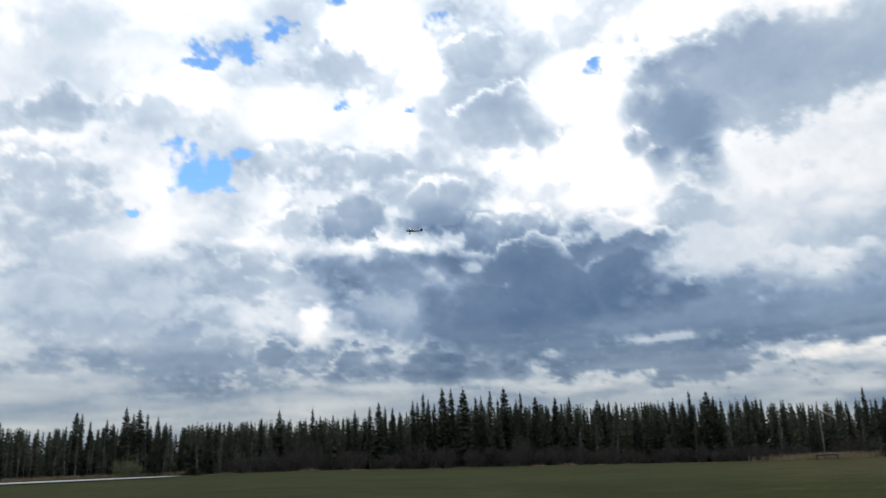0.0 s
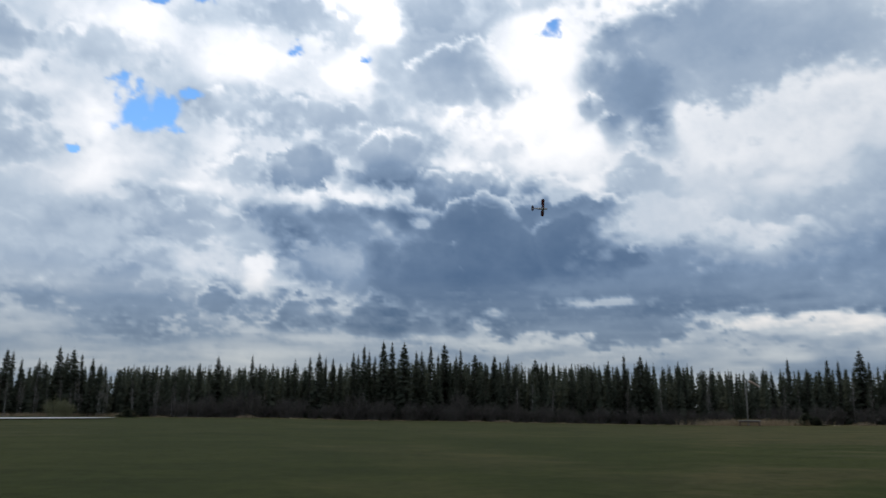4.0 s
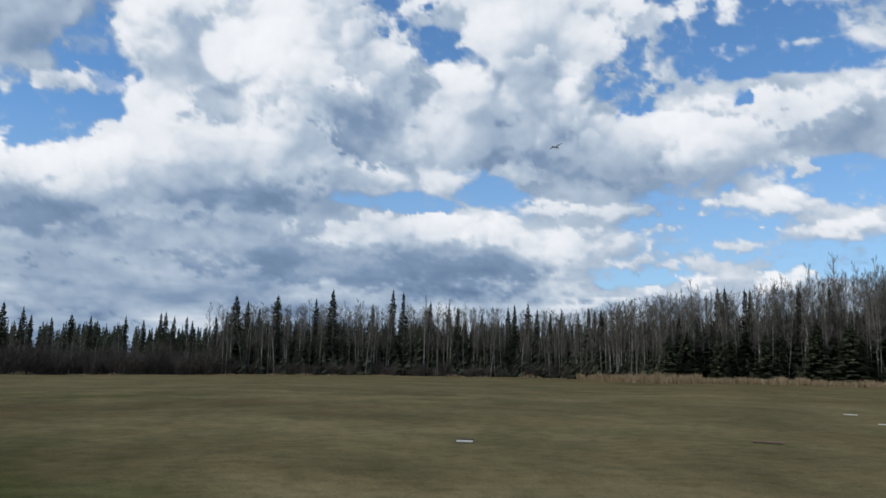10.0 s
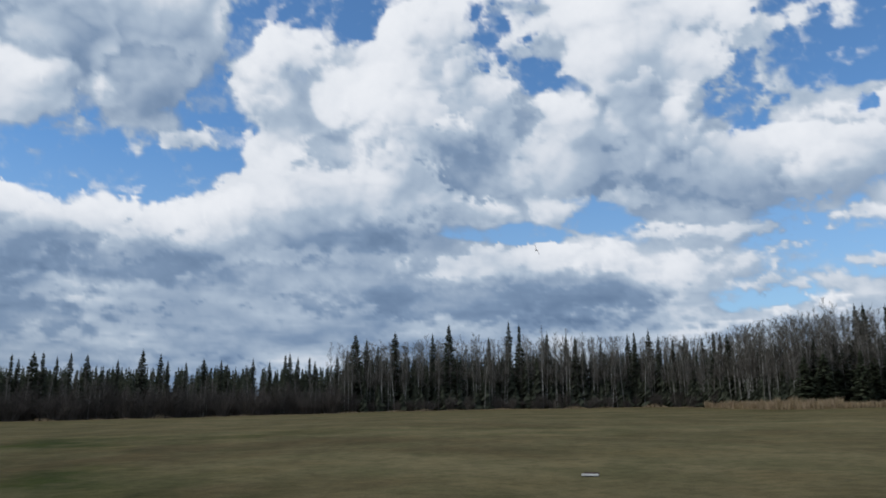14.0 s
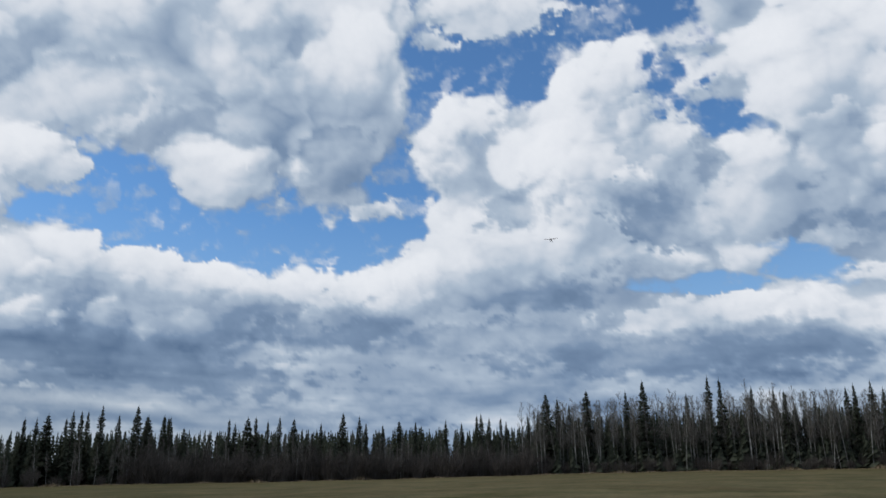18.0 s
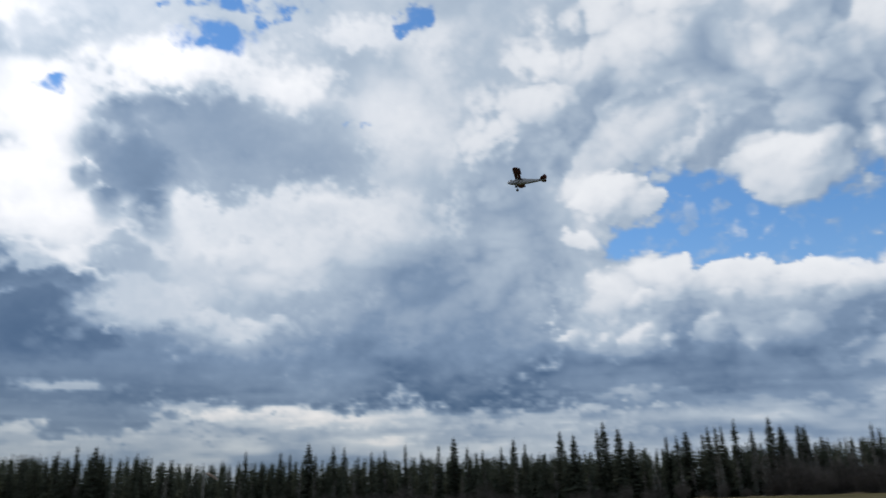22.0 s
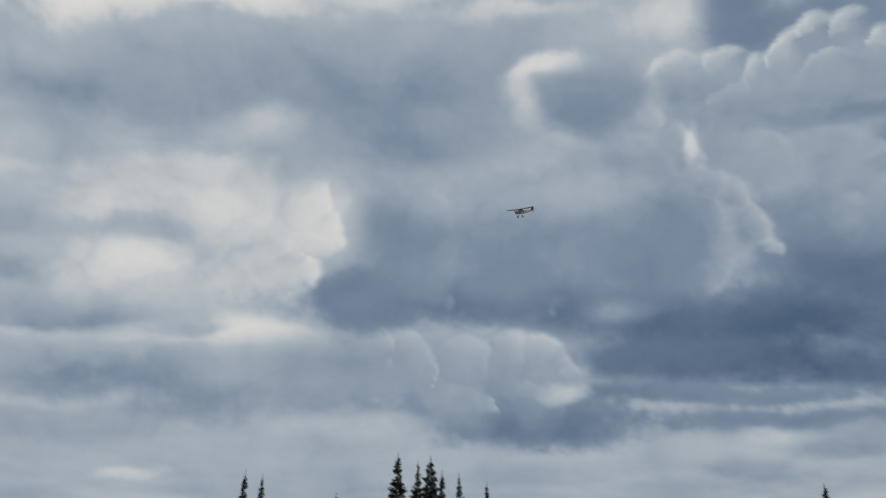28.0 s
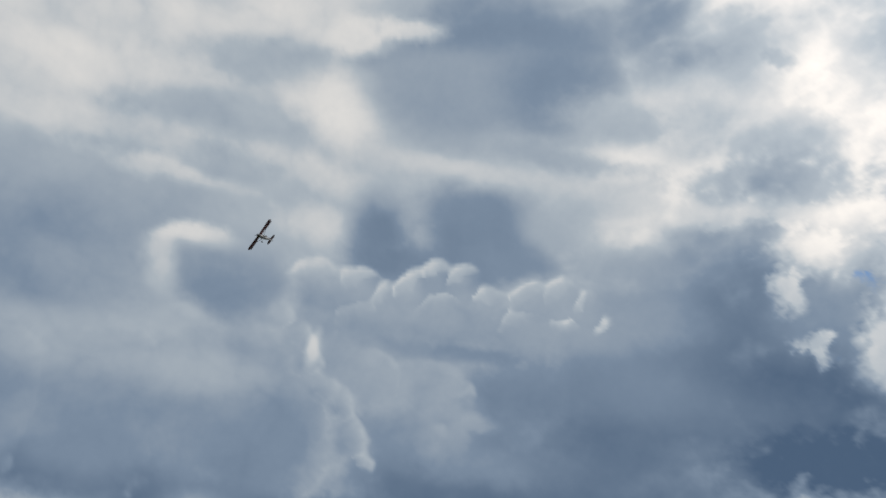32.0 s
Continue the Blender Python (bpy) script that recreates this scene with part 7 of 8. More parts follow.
    row_of_spruces([
        (-53.89, 4.20, 4), (-54.75, 3.38, 7), (-57.00, 3.55, 1), (-57.76, 3.57, 6), (-58.33, 3.86, 7), (-59.52, 3.61, 1), (-59.79, 4.08, 6),
        (-60.38, 4.09, 3), (-60.72, 4.10, 0), (-61.57, 4.50, 6), (-62.63, 3.90, 3), (-63.82, 4.52, 2), (-64.43, 3.85, 6), (-64.44, 3.89, 7),
        (-65.50, 3.86, 3), (-65.60, 3.91, 1), (-65.84, 3.79, 1), (-65.87, 3.81, 6), (-66.88, 3.07, 4), (-69.04, 2.86, 3), (-69.81, 3.73, 1),
        (-70.25, 3.44, 6), (-71.07, 3.90, 7), (-71.67, 3.91, 1), (-72.45, 3.66, 5), (-73.23, 3.93, 3), (-74.20, 3.79, 2), (-75.51, 2.87, 5),
    ])
    row_of_spruces([
        (-76.16, 3.50, 3), (-77.66, 4.22, 2), (-78.83, 3.99, 6), (-79.32, 3.51, 3), (-80.50, 3.39, 0), (-81.76, 3.63, 4), (-82.88, 3.59, 3),
        (-83.28, 3.31, 1), (-85.09, 3.71, 6), (-86.20, 3.51, 3), (-87.25, 4.03, 1), (-87.66, 4.11, 6), (-88.16, 3.82, 3), (-88.98, 3.82, 1),
        (-89.40, 3.57, 6), (-91.01, 3.96, 3), (-91.67, 4.10, 0), (-92.36, 5.48, 4), (-93.11, 5.16, 3), (-93.88, 4.68, 0), (-95.10, 5.61, 4),
        (-97.97, 5.54, 3), (-99.14, 6.20, 2), (-102.09, 5.21, 5), (-103.52, 6.37, 3), (-104.28, 6.19, 1), (-106.29, 5.59, 5), (-107.64, 5.29, 3),
    ])
    row_of_spruces([
        (-108.39, 5.19, 1), (-110.10, 4.81, 5), (-112.05, 5.26, 3), (-112.55, 5.40, 0), (-113.54, 5.54, 6), (-114.12, 5.09, 3), (-115.07, 4.82, 0),
        (-115.90, 5.12, 6), (-117.08, 4.85, 3), (-117.82, 5.26, 1), (-118.27, 5.14, 5), (-118.75, 5.15, 3), (-120.20, 4.75, 0), (-126.84, 6.66, 6),
        (-127.29, 6.65, 3), (-128.60, 6.51, 1), (-128.90, 6.51, 5), (-131.91, 6.64, 3), (-133.84, 6.59, 1),
    ])


def young_spruces():
    row_of_spruces([
        (-123.45, 3.38, 2), (-124.61, 3.58, 4), (-125.77, 3.79, 7), (-126.72, 3.71, 1), (-127.63, 3.21, 4), (-128.58, 3.72, 7),
        (-129.85, 3.41, 2), (-130.78, 3.79, 6), (-131.46, 3.22, 7), (-132.75, 4.24, 2), (-133.81, 3.41, 4), (-134.81, 4.14, 7),
        (-135.59, 3.22, 2), (-136.50, 4.31, 4), (-137.73, 3.39, 7), (-138.76, 4.38, 2), (-122.07, 2.89, 6),
    ], -4.5, "dark green young spruce at the edge of the field")


def edge_aspens():
    row_of_aspens([
        (-90.55, 4.91), (-91.11, 4.94), (-92.09, 4.59), (-93.49, 4.74), (-95.94, 4.97), (-96.54, 4.80), (-97.49, 5.56), (-98.31, 5.19),
        (-100.12, 5.34), (-100.93, 5.58), (-101.43, 5.39), (-102.80, 5.03), (-104.85, 5.42), (-105.87, 5.95), (-106.92, 5.56), (-107.54, 5.79),
        (-108.80, 5.53), (-109.64, 5.22), (-110.56, 5.03), (-111.30, 5.17), (-112.96, 5.03), (-114.70, 5.06), (-115.44, 4.99), (-116.47, 4.92),
        (-119.52, 4.95), (-120.73, 5.12), (-121.74, 5.97), (-122.53, 5.69), (-123.53, 6.37), (-124.32, 6.56), (-124.93, 7.16), (-125.50, 6.95),
        (-126.25, 6.35), (-127.95, 6.13), (-129.28, 6.70), (-129.66, 6.88), (-130.42, 7.26), (-130.79, 7.44), (-131.50, 7.04), (-132.64, 8.15),
    ])
    row_of_aspens([
        (-133.31, 7.56), (-134.10, 8.85), (-134.70, 7.51), (-135.60, 8.03), (-136.47, 8.37), (-137.25, 7.77), (-138.14, 8.65), (-138.84, 9.16),
    ])


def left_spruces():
    """Spruces on the left, enlarged and placed to fit the camera's view."""
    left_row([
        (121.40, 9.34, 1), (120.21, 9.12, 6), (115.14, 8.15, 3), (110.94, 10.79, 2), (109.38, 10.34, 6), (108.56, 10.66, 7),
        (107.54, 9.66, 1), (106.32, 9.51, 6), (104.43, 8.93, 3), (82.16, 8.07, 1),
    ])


edge_spruces()
young_spruces()
edge_aspens()
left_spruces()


def more_spruces():
    """The woods' edge goes on to both sides."""
    rng = random.Random(4)
    for start, end in ((118.0, 43.0), (-137.0, -150.0)):
        az = start
        while az > end:
            d = treeline(az) + rng.uniform(2, 9)
            spruce(az, d, rng.uniform(6.5, 10.5), rng.randrange(8))
            az -= rng.uniform(1.0, 2.4)


more_spruces()

MASS = ((180, 2.2), (50, 2.3), (20, 2.4), (8, 2.6), (-4, 3.1), (-20, 2.7), (-25, 2.2), (-45, 2.4), (-65, 2.6), (-90, 2.9), (-94, 3.7), (-120, 3.9), (-128, 4.4), (-140, 4.9), (-180, 3.0))


def build_woods_behind():
    """The depth of the woods: too many trees to count, in one mesh."""
    rng = random.Random(9)
    cv, cf = [], []
    for j in range(4000):
        az = rng.uniform(-150, 62) if j % 12 else rng.uniform(-180, 180)
        d = treeline(az) + rng.uniform(3 if az > -91 else 1.2, 30)
        x, y, z = place(az, d)
        el = between(az, MASS) - abs(rng.gauss(0, 0.6)) + 0.35
        if j >= 3600:
            # low spruces that close the foot of the woods on the right
            az = rng.uniform(-138, -91)
            d = treeline(az) + rng.uniform(-0.3, 5)
            x, y, z = place(az, d)
            el = rng.uniform(0.8, 2.4)
        h = max(2.0, top_height(el, d, z))
        w = rng.uniform(0.9, 1.5)
        zz = 0.1
        while zz < h:
            s = zz / h
            reach = w * (1 - s) ** 0.85 + 0.05
            spin = rng.uniform(0, 6.28)
            for k in range(4):
                a = spin + 1.57 * k + rng.uniform(-0.5, 0.5)
                l = reach * rng.uniform(0.6, 1.2)
                ox, oy = math.cos(a) * l, math.sin(a) * l
                i, b = len(cv), z + zz
                cv += [(x, y, b + 0.3), (x + ox * 0.5 - oy * 0.45, y + oy * 0.5 + ox * 0.45, b + 0.05), (x + ox, y + oy, b - 0.35 * l), (x + ox * 0.5 + oy * 0.45, y + oy * 0.5 - ox * 0.45, b - 0.4)]
                cf.append((i, i + 1, i + 2, i + 3))
            zz += 0.48
    tagged(new("woods", mesh_of("woods", cv, cf, NEEDLES)), "deep dark spruce woods behind the field", "woods", kind="stuff")


build_woods_behind()


def build_bare_woods():
    """Leafless aspens deeper in the woods, in one mesh each for trunks and twigs."""
    rng = random.Random(12)
    tv, tf, cv, cf = [], [], [], []
    tops = ((46, 2.4), (30, 2.3), (-88, 4.2), (-94, 4.7), (-104, 5.0), (-116, 4.8), (-124, 6.0), (-140, 7.4))
    stands = ((30, 46, 30), (14, 30, 50), (-60, 14, 40), (-92, -60, 200), (-121, -91.5, 430), (-141, -119, 440))
    for low, high, count in stands:
        for _ in range(count):
            az = rng.uniform(low, high)
            d = treeline(az) + (rng.uniform(-0.8, 5) if az > -91 or rng.random() < 0.45 else rng.uniform(0.3, 16))
            x, y, z = place(az, d)
            el = between(az, tops) - abs(rng.gauss(0, 0.55)) + 0.3
            if -91 < az < 30:
                el = rng.uniform(1.1, 2.9) if az < -60 else rng.uniform(0.9, 2.1)
            h = max(2.5, top_height(el, d, z))
            foot, lean = Vector((x, y, z - 0.1)), Vector((rng.gauss(0, 0.045) * h, rng.gauss(0, 0.045) * h, h))
            r = (0.0028 * h + 0.010) * rng.uniform(0.6, 1.5)
            tube(tv, tf, [foot, foot + lean * 0.5 + Vector((rng.uniform(-0.1, 0.1), rng.uniform(-0.1, 0.1), 0)), foot + lean], [r, r * 0.7, 0.008], 4)
            for b in range(24):
                s = rng.uniform(0.32, 0.98)
                a = rng.uniform(0, 6.283)
                l = h * 0.16 * (1.3 - s) * rng.uniform(0.6, 1.3)
                p = foot + lean * s
                e = p + Vector((math.cos(a), math.sin(a), rng.uniform(1.0, 2.4))).normalized() * l
                tube(cv, cf, [p, e], [0.015 * (1.3 - s) + 0.003, 0.007], 3)
                for _ in range(9):
                    q = p.lerp(e, rng.uniform(0.2, 1))
                    twig(cv, cf, q, q + Vector((rng.uniform(-1, 1), rng.uniform(-1, 1), rng.uniform(0.2, 1.6))).normalized() * l * rng.uniform(0.35, 0.75), 0.014)
    tagged(new("bare_woods", mesh_of("bare_woods", tv, tf, ASPEN_BARK)), "pale trunks of leafless aspens standing deeper in the woods", "woods", kind="stuff")
    tagged(new("bare_woods_twigs", mesh_of("bare_woods_twigs", cv, cf, TWIGS)), "grey haze of leafless aspen twigs above the woods", "woods", kind="stuff")


build_bare_woods()

# ---- brush, grass and water at the edge of the field ----
BRUSHES = [brush_mesh(i, (1.9, 2.4, 2.9, 2.2, 3.4)[i], (2.2, 2.6, 2.2, 3.2, 2.6)[i]) for i in range(5)]


def build_brush():
    rng = random.Random(21)
    spots = []
    for start, end, step, size in ((16, -13, 0.75, 0.95), (-13, -24, 0.8, 0.75), (-26, -46, 1.1, 0.95), (-46, -64, 1.2, 0.7), (-64, -92, 0.42, 1.25), (-92, -118, 0.75, 0.62), (44, 30, 1.0, 0.9)):
        az = start
        while az > end:
            spots.append((az, size * rng.uniform(0.75, 1.2)))
            az -= step * rng.uniform(0.6, 1.4)
    for i, (az, size) in enumerate(spots):
        d = treeline(az) + rng.uniform(-2.2, 1.4)
        ob = tagged(new("bush", BRUSHES[i % 5]), "leafless brown brush at the foot of the woods", "bush", "brush along the woods")
        ob.matrix_basis = pose(*place(az, d), 0, 0, rng.uniform(0, 360)) @ Matrix.Diagonal((size, size, size, 1))


build_brush()


def build_dry_grass():
    """Uncut straw-coloured grass: a tall bed on the right, a thin fringe along the woods."""
    rng = random.Random(33)
    v, f = [], []

    def blade(x, y, h, w):
        z = ground_height(x, y) - 0.02
        a, b = rng.uniform(0, 6.283), rng.uniform(0, 6.283)
        dx, dy = math.cos(a) * w, math.sin(a) * w
        lx, ly = math.cos(b) * h * rng.uniform(0.1, 0.5), math.sin(b) * h * rng.uniform(0.1, 0.5)
        i = len(v)
        v.extend([(x - dx, y - dy, z), (x + dx, y + dy, z), (x + dx * 0.7 + lx * 0.5, y + dy * 0.7 + ly * 0.5, z + h * 0.6), (x - dx * 0.7 + lx * 0.5, y - dy * 0.7 + ly * 0.5, z + h * 0.6), (x + lx, y + ly, z + h)])
        f.extend([(i, i + 1, i + 2, i + 3), (i + 3, i + 2, i + 4)])

    for _ in range(15000):
        az = -117 - 25 * rng.random()
        near = between(az, ((-117, 2.0), (-121, 4.5), (-126, 5.0), (-127, 3.0), (-131, 4.5), (-142, 5.0)))
        tall = 0.45 + 0.5 * abs(noise.noise((az * 0.9, 0.3, 0.0))) + 0.25 * (1 if -125.5 < az < -118.5 else 0)
        x, y, _z = place(az, treeline(az) - 1.0 - near * rng.random())
        blade(x, y, tall * rng.uniform(0.6, 1.25), 0.025)
    for _ in range(13000):
        az = rng.uniform(-117, 20)
        k = max(0.0, noise.noise((az * 0.55, 4.0, 0.0)))
        x, y, _z = place(az, treeline(az) - 1.5 - 2.6 * rng.random())
        blade(x, y, (0.10 + 0.75 * k) * rng.uniform(0.6, 1.2), 0.022)
    for _ in range(2600):
        az = rng.gauss(-25.0, 1.7)
        x, y, _z = place(az, rng.uniform(97.5, 101))
        blade(x, y, 0.75 * rng.uniform(0.4, 1.2), 0.022)
    for _ in range(5000):
        az = rng.uniform(14, 46)
        x, y, _z = place(az, rng.uniform(111.5, 114))
        blade(x, y, 0.5 * rng.uniform(0.5, 1.2), 0.022)
    tagged(new("dry_grass", mesh_of("dry_grass", v, f, STRAW)), "uncut straw-coloured grass along the edge of the field", "grass", kind="stuff")


build_dry_grass()


def build_pond():
    m = bpy.data.materials.new("still_water")
    m.use_nodes = True
    t = m.node_tree
    b = t.nodes["Principled BSDF"]
    # the pale base colour paints in the sky's reflection
    b.inputs["Base Color"].default_value, b.inputs["Roughness"].default_value, b.inputs["IOR"].default_value = (0.42, 0.44, 0.46, 1), 0.4, 1.31
    n, p = t.nodes.new("ShaderNodeTexNoise"), t.nodes.new("ShaderNodeBump")
    n.inputs["Scale"].default_value, p.inputs["Strength"].default_value, p.inputs["Distance"].default_value = 3.0, 0.25, 0.03
    t.links.new(n.outputs["Fac"], p.inputs["Height"])
    t.links.new(p.outputs[0], b.inputs["Normal"])
    verts, steps = [], 60
    for k in range(steps):
        a = 2 * math.pi * k / steps
        wob = 1 + 0.12 * noise.noise((math.cos(a) * 2, math.sin(a) * 2, 5.0))
        az, d = 27.5 + 9.0 * math.cos(a) * wob, 94.5 + 5.5 * math.sin(a) * wob
        x, y, _z = place(az, d)
        verts.append((x, y, 0.42))
    tagged(new("water", mesh_of("water", verts, [tuple(range(steps))], m)), "still water of a shallow pond beside the woods, its sky reflection painted pale", "pond", kind="structure")


build_pond()


def build_edge_plants():
    """A pale willow by the water, and seedling spruces in the grass by the bench."""
    pale = material("willow_twigs", ((0.14, 0.14, 0.07), (0.26, 0.25, 0.14)), 1.0, 0.9, island=0.4)
    for az, d, size in ((22.2, 108.0, 1.05), (21.6, 108.6, 0.8)):
        me = BRUSHES[1].copy()
        me.materials.clear()
        me.materials.append(pale)
        ob = tagged(new("willow_bush", me), "pale yellow-green willow bush beside the pond", "bush")
        ob.matrix_basis = pose(*place(az, d), 0, 0, az * 40) @ Matrix.Diagonal((size, size, size, 1))
    for az, d, h, kind in ((-28.5, 99.5, 1.5, 7), (-29.1, 99.0, 1.0, 4), (-35.4, 99.0, 0.8, 7), (17.8, 101.5, 1.2, 7)):
        spruce(az, d, h, kind, broad=1.6, label="small dark seedling spruce in the rough grass")


build_edge_plants()

# ---- the wind pole, the bench and the markers on the field ----
GREY_WOOD = material("weathered_wood", ((0.16, 0.15, 0.135), (0.33, 0.31, 0.28)), 3, 0.9, 0.4, stretch=(1, 1, 0.15))
DARK_WOOD = material("brown_painted_wood", ((0.07, 0.045, 0.035), (0.15, 0.10, 0.08)), 3, 0.8, 0.3)
FADED = material("faded_orange_cloth", ((0.30, 0.20, 0.15), (0.42, 0.33, 0.26)), 5, 0.9)
BOARD_WHITE = material("white_painted_board", ((0.62, 0.61, 0.58), (0.80, 0.79, 0.76)), 6, 0.6, 0.15)
PINK = material("pink_painted_board", ((0.50, 0.27, 0.29), (0.62, 0.37, 0.38)), 4, 0.6, 0.15)
FADED_RED = material("faded_red_board", ((0.17, 0.105, 0.085), (0.27, 0.17, 0.135)), 5, 0.8, 0.2)
STEEL = material("grey_steel", ((0.20, 0.20, 0.20), (0.34, 0.34, 0.33)), 8, 0.45, metal=0.7)


def box_mesh(name, size, centre, mat, bevel=0.008, turn=None):
    """A block with softened edges."""
    b = bmesh.new()
    m = Matrix.Translation(centre) @ (turn or Matrix.Identity(4)) @ Matrix.Diagonal((*size, 1))
    bmesh.ops.create_cube(b, size=1, matrix=m)
    bmesh.ops.bevel(b, geom=b.edges[:], offset=min(bevel, min(size) * 0.3), segments=2, affect="EDGES")
    me = bpy.data.meshes.new(name)
    b.to_mesh(me)
    b.free()
    me.materials.append(mat)
    return me


def tube_mesh(name, points, radii, sides, mat, smooth=True):
    v, f = [], []
    tube(v, f, [Vector(p) for p in points], radii, sides)
    f.append(tuple(reversed(range(sides))))
    return mesh_of(name, v, f, mat, smooth)


def build_wind_pole():
    x, y, z = place(-24.9, 97.0)
    pole = tagged(new("wind_pole"), "weathered wooden pole with a limp faded windsock, beside a bench", "windsock pole")
    part("pole", tube_mesh("pole", ((0, 0, -0.3), (0.03, 0, 2.5), (0, 0, 5.2)), (0.085, 0.07, 0.05), 8, GREY_WOOD), pole)
    part("arm", tube_mesh("arm", ((-0.12, 0, 5.12), (0.35, 0, 5.16)), (0.016, 0.016), 6, STEEL), pole)
    part("hoop", tube_mesh("hoop", [(0.35 + 0.0 * k, 0.16 * math.cos(k * 0.7), 5.02 + 0.16 * math.sin(k * 0.7)) for k in range(10)], [0.01] * 10, 5, STEEL), pole)
    part("windsock", tube_mesh("windsock", ((0.36, 0, 5.02), (0.75, 0.03, 4.86), (1.15, 0.05, 4.62), (1.5, 0.02, 4.33)), (0.16, 0.14, 0.11, 0.08), 10, FADED), pole)
    pole.matrix_basis = pose(x, y, z, 0, 0, -25)
    bench = tagged(new("bench"), "dark brown wooden bench at the foot of the wind pole", "bench")
    part("seat", box_mesh("seat", (2.4, 0.36, 0.09), (0, 0, 0.60), GREY_WOOD), bench, "grey weathered plank seat")
    part("rail", box_mesh("rail", (2.1, 0.05, 0.12), (0, 0, 0.485), DARK_WOOD), bench)
    for sx in (-1.0, 1.0):
        part("leg", box_mesh("leg", (0.14, 0.32, 0.60), (sx, 0, 0.25), DARK_WOOD), bench)
    x, y, z = place(-25.0, 94.5)
    bench.matrix_basis = pose(x, y, z, 0, 0, -23)


build_wind_pole()


MARKS = ((-134.6, 30.0, -143), (-136.6, 25.5, -145))


def build_markers():
    def lay(ob, az, d, turn):
        x, y, z = place(az, d)
        ob.matrix_basis = pose(x, y, z, 0, 0, turn)

    marker = tagged(new("ground_marker"), "white painted marker board lying on the turf", "marker board")
    part("board", box_mesh("board", (0.34, 0.10, 0.04), (0, 0, 0.035), BOARD_WHITE), marker)
    part("batten", box_mesh("batten", (0.30, 0.05, 0.06), (0.03, 0.08, 0.05), DARK_WOOD), marker, "dark wooden batten")
    lay(marker, -109.0, 16.4, -112)
    flat = tagged(new("ground_marker"), "faded pink painted panel lying flat on the turf", "panel")
    part("panel", box_mesh("panel", (0.62, 0.20, 0.05), (0, 0, 0.05), PINK), flat)
    part("edge_strip", box_mesh("edge_strip", (0.52, 0.03, 0.05), (0.05, 0.13, 0.05), MAROON), flat, "dark red edge strip")
    lay(flat, -133.2, 10.2, -138)
    for az, d, turn in MARKS:
        small = tagged(new("ground_marker"), "small white painted board lying flat in the turf", "marker board", "small boards on the field")
        part("board", box_mesh("board", (0.42, 0.12, 0.03), (0, 0, 0.03), BOARD_WHITE), small)
        part("peg", box_mesh("peg", (0.03, 0.03, 0.09), (0.15, 0, 0.03), DARK_WOOD), small, "short dark wooden peg")
        lay(small, az, d, turn)
    strip = tagged(new("ground_marker"), "narrow faded red board lying on the straw-coloured turf", "panel")
    part("board", box_mesh("board", (0.62, 0.10, 0.03), (0, 0, 0.025), FADED_RED), strip)
    lay(strip, -129.6, 18.0, -130)


# ---- the model aeroplane ----
MAROON = material("maroon_film", ((0.14, 0.040, 0.042), (0.21, 0.068, 0.066)), 2, 0.4)
translucent(MAROON, 0.35)
PLANE_WHITE = material("white_film", ((0.36, 0.36, 0.38), (0.48, 0.48, 0.49)), 2, 0.4)
GLAZING = material("dark_glazing", ((0.02, 0.025, 0.03), (0.035, 0.04, 0.05)), 3, 0.12)
RUBBER = material("black_rubber", ((0.014, 0.014, 0.014), (0.03, 0.03, 0.03)), 9, 0.8)
build_markers()


def loft(sections, sides=12):
    """A skin through rounded-box sections (y, half width, low z, high z)."""
    v, f = [], []
    for y, w, lo, hi in sections:
        for k in range(sides):
            a = 2 * math.pi * (k + 0.5) / sides
            c, s = math.cos(a), math.sin(a)
            q = 0.55
            v.append((w * math.copysign(abs(c) ** q, c), y, (lo + hi) / 2 + (hi - lo) / 2 * math.copysign(abs(s) ** q, s)))
    for i in range(len(sections) - 1):
        for k in range(sides):
            a, b = i * sides + k, i * sides + (k + 1) % sides
            f.append((a, a + sides, b + sides, b))
    f.append(tuple(range(sides)))
    f.append(tuple(reversed(range((len(sections) - 1) * sides, len(sections) * sides))))
    return v, f


def slab(points, thick, axis):
    """A thin shaped plate: its outline (two coordinates), thinner at the rim, flat across axis."""
    n = len(points)
    cx, cy = sum(p[0] for p in points) / n, sum(p[1] for p in points) / n
    v, f = [], []

    def put(a, b, c):
        v.append((a, b, c) if axis == "z" else (c, a, b))

    for side in (1, -1):
        for k, t in ((0.9, thick / 2), (1.0, thick / 6)):
            for a, b in points:
                put(cx + (a - cx) * k, cy + (b - cy) * k, side * t)
    for o in (0, 2 * n):
        for k in range(n):
            f.append((o + k, o + (k + 1) % n, o + n + (k + 1) % n, o + n + k))
    f.append(tuple(range(n)))
    f.append(tuple(range(2 * n, 3 * n)))
    for k in range(n):
        f.append((n + k, n + (k + 1) % n, 3 * n + (k + 1) % n, 3 * n + k))
    return v, f


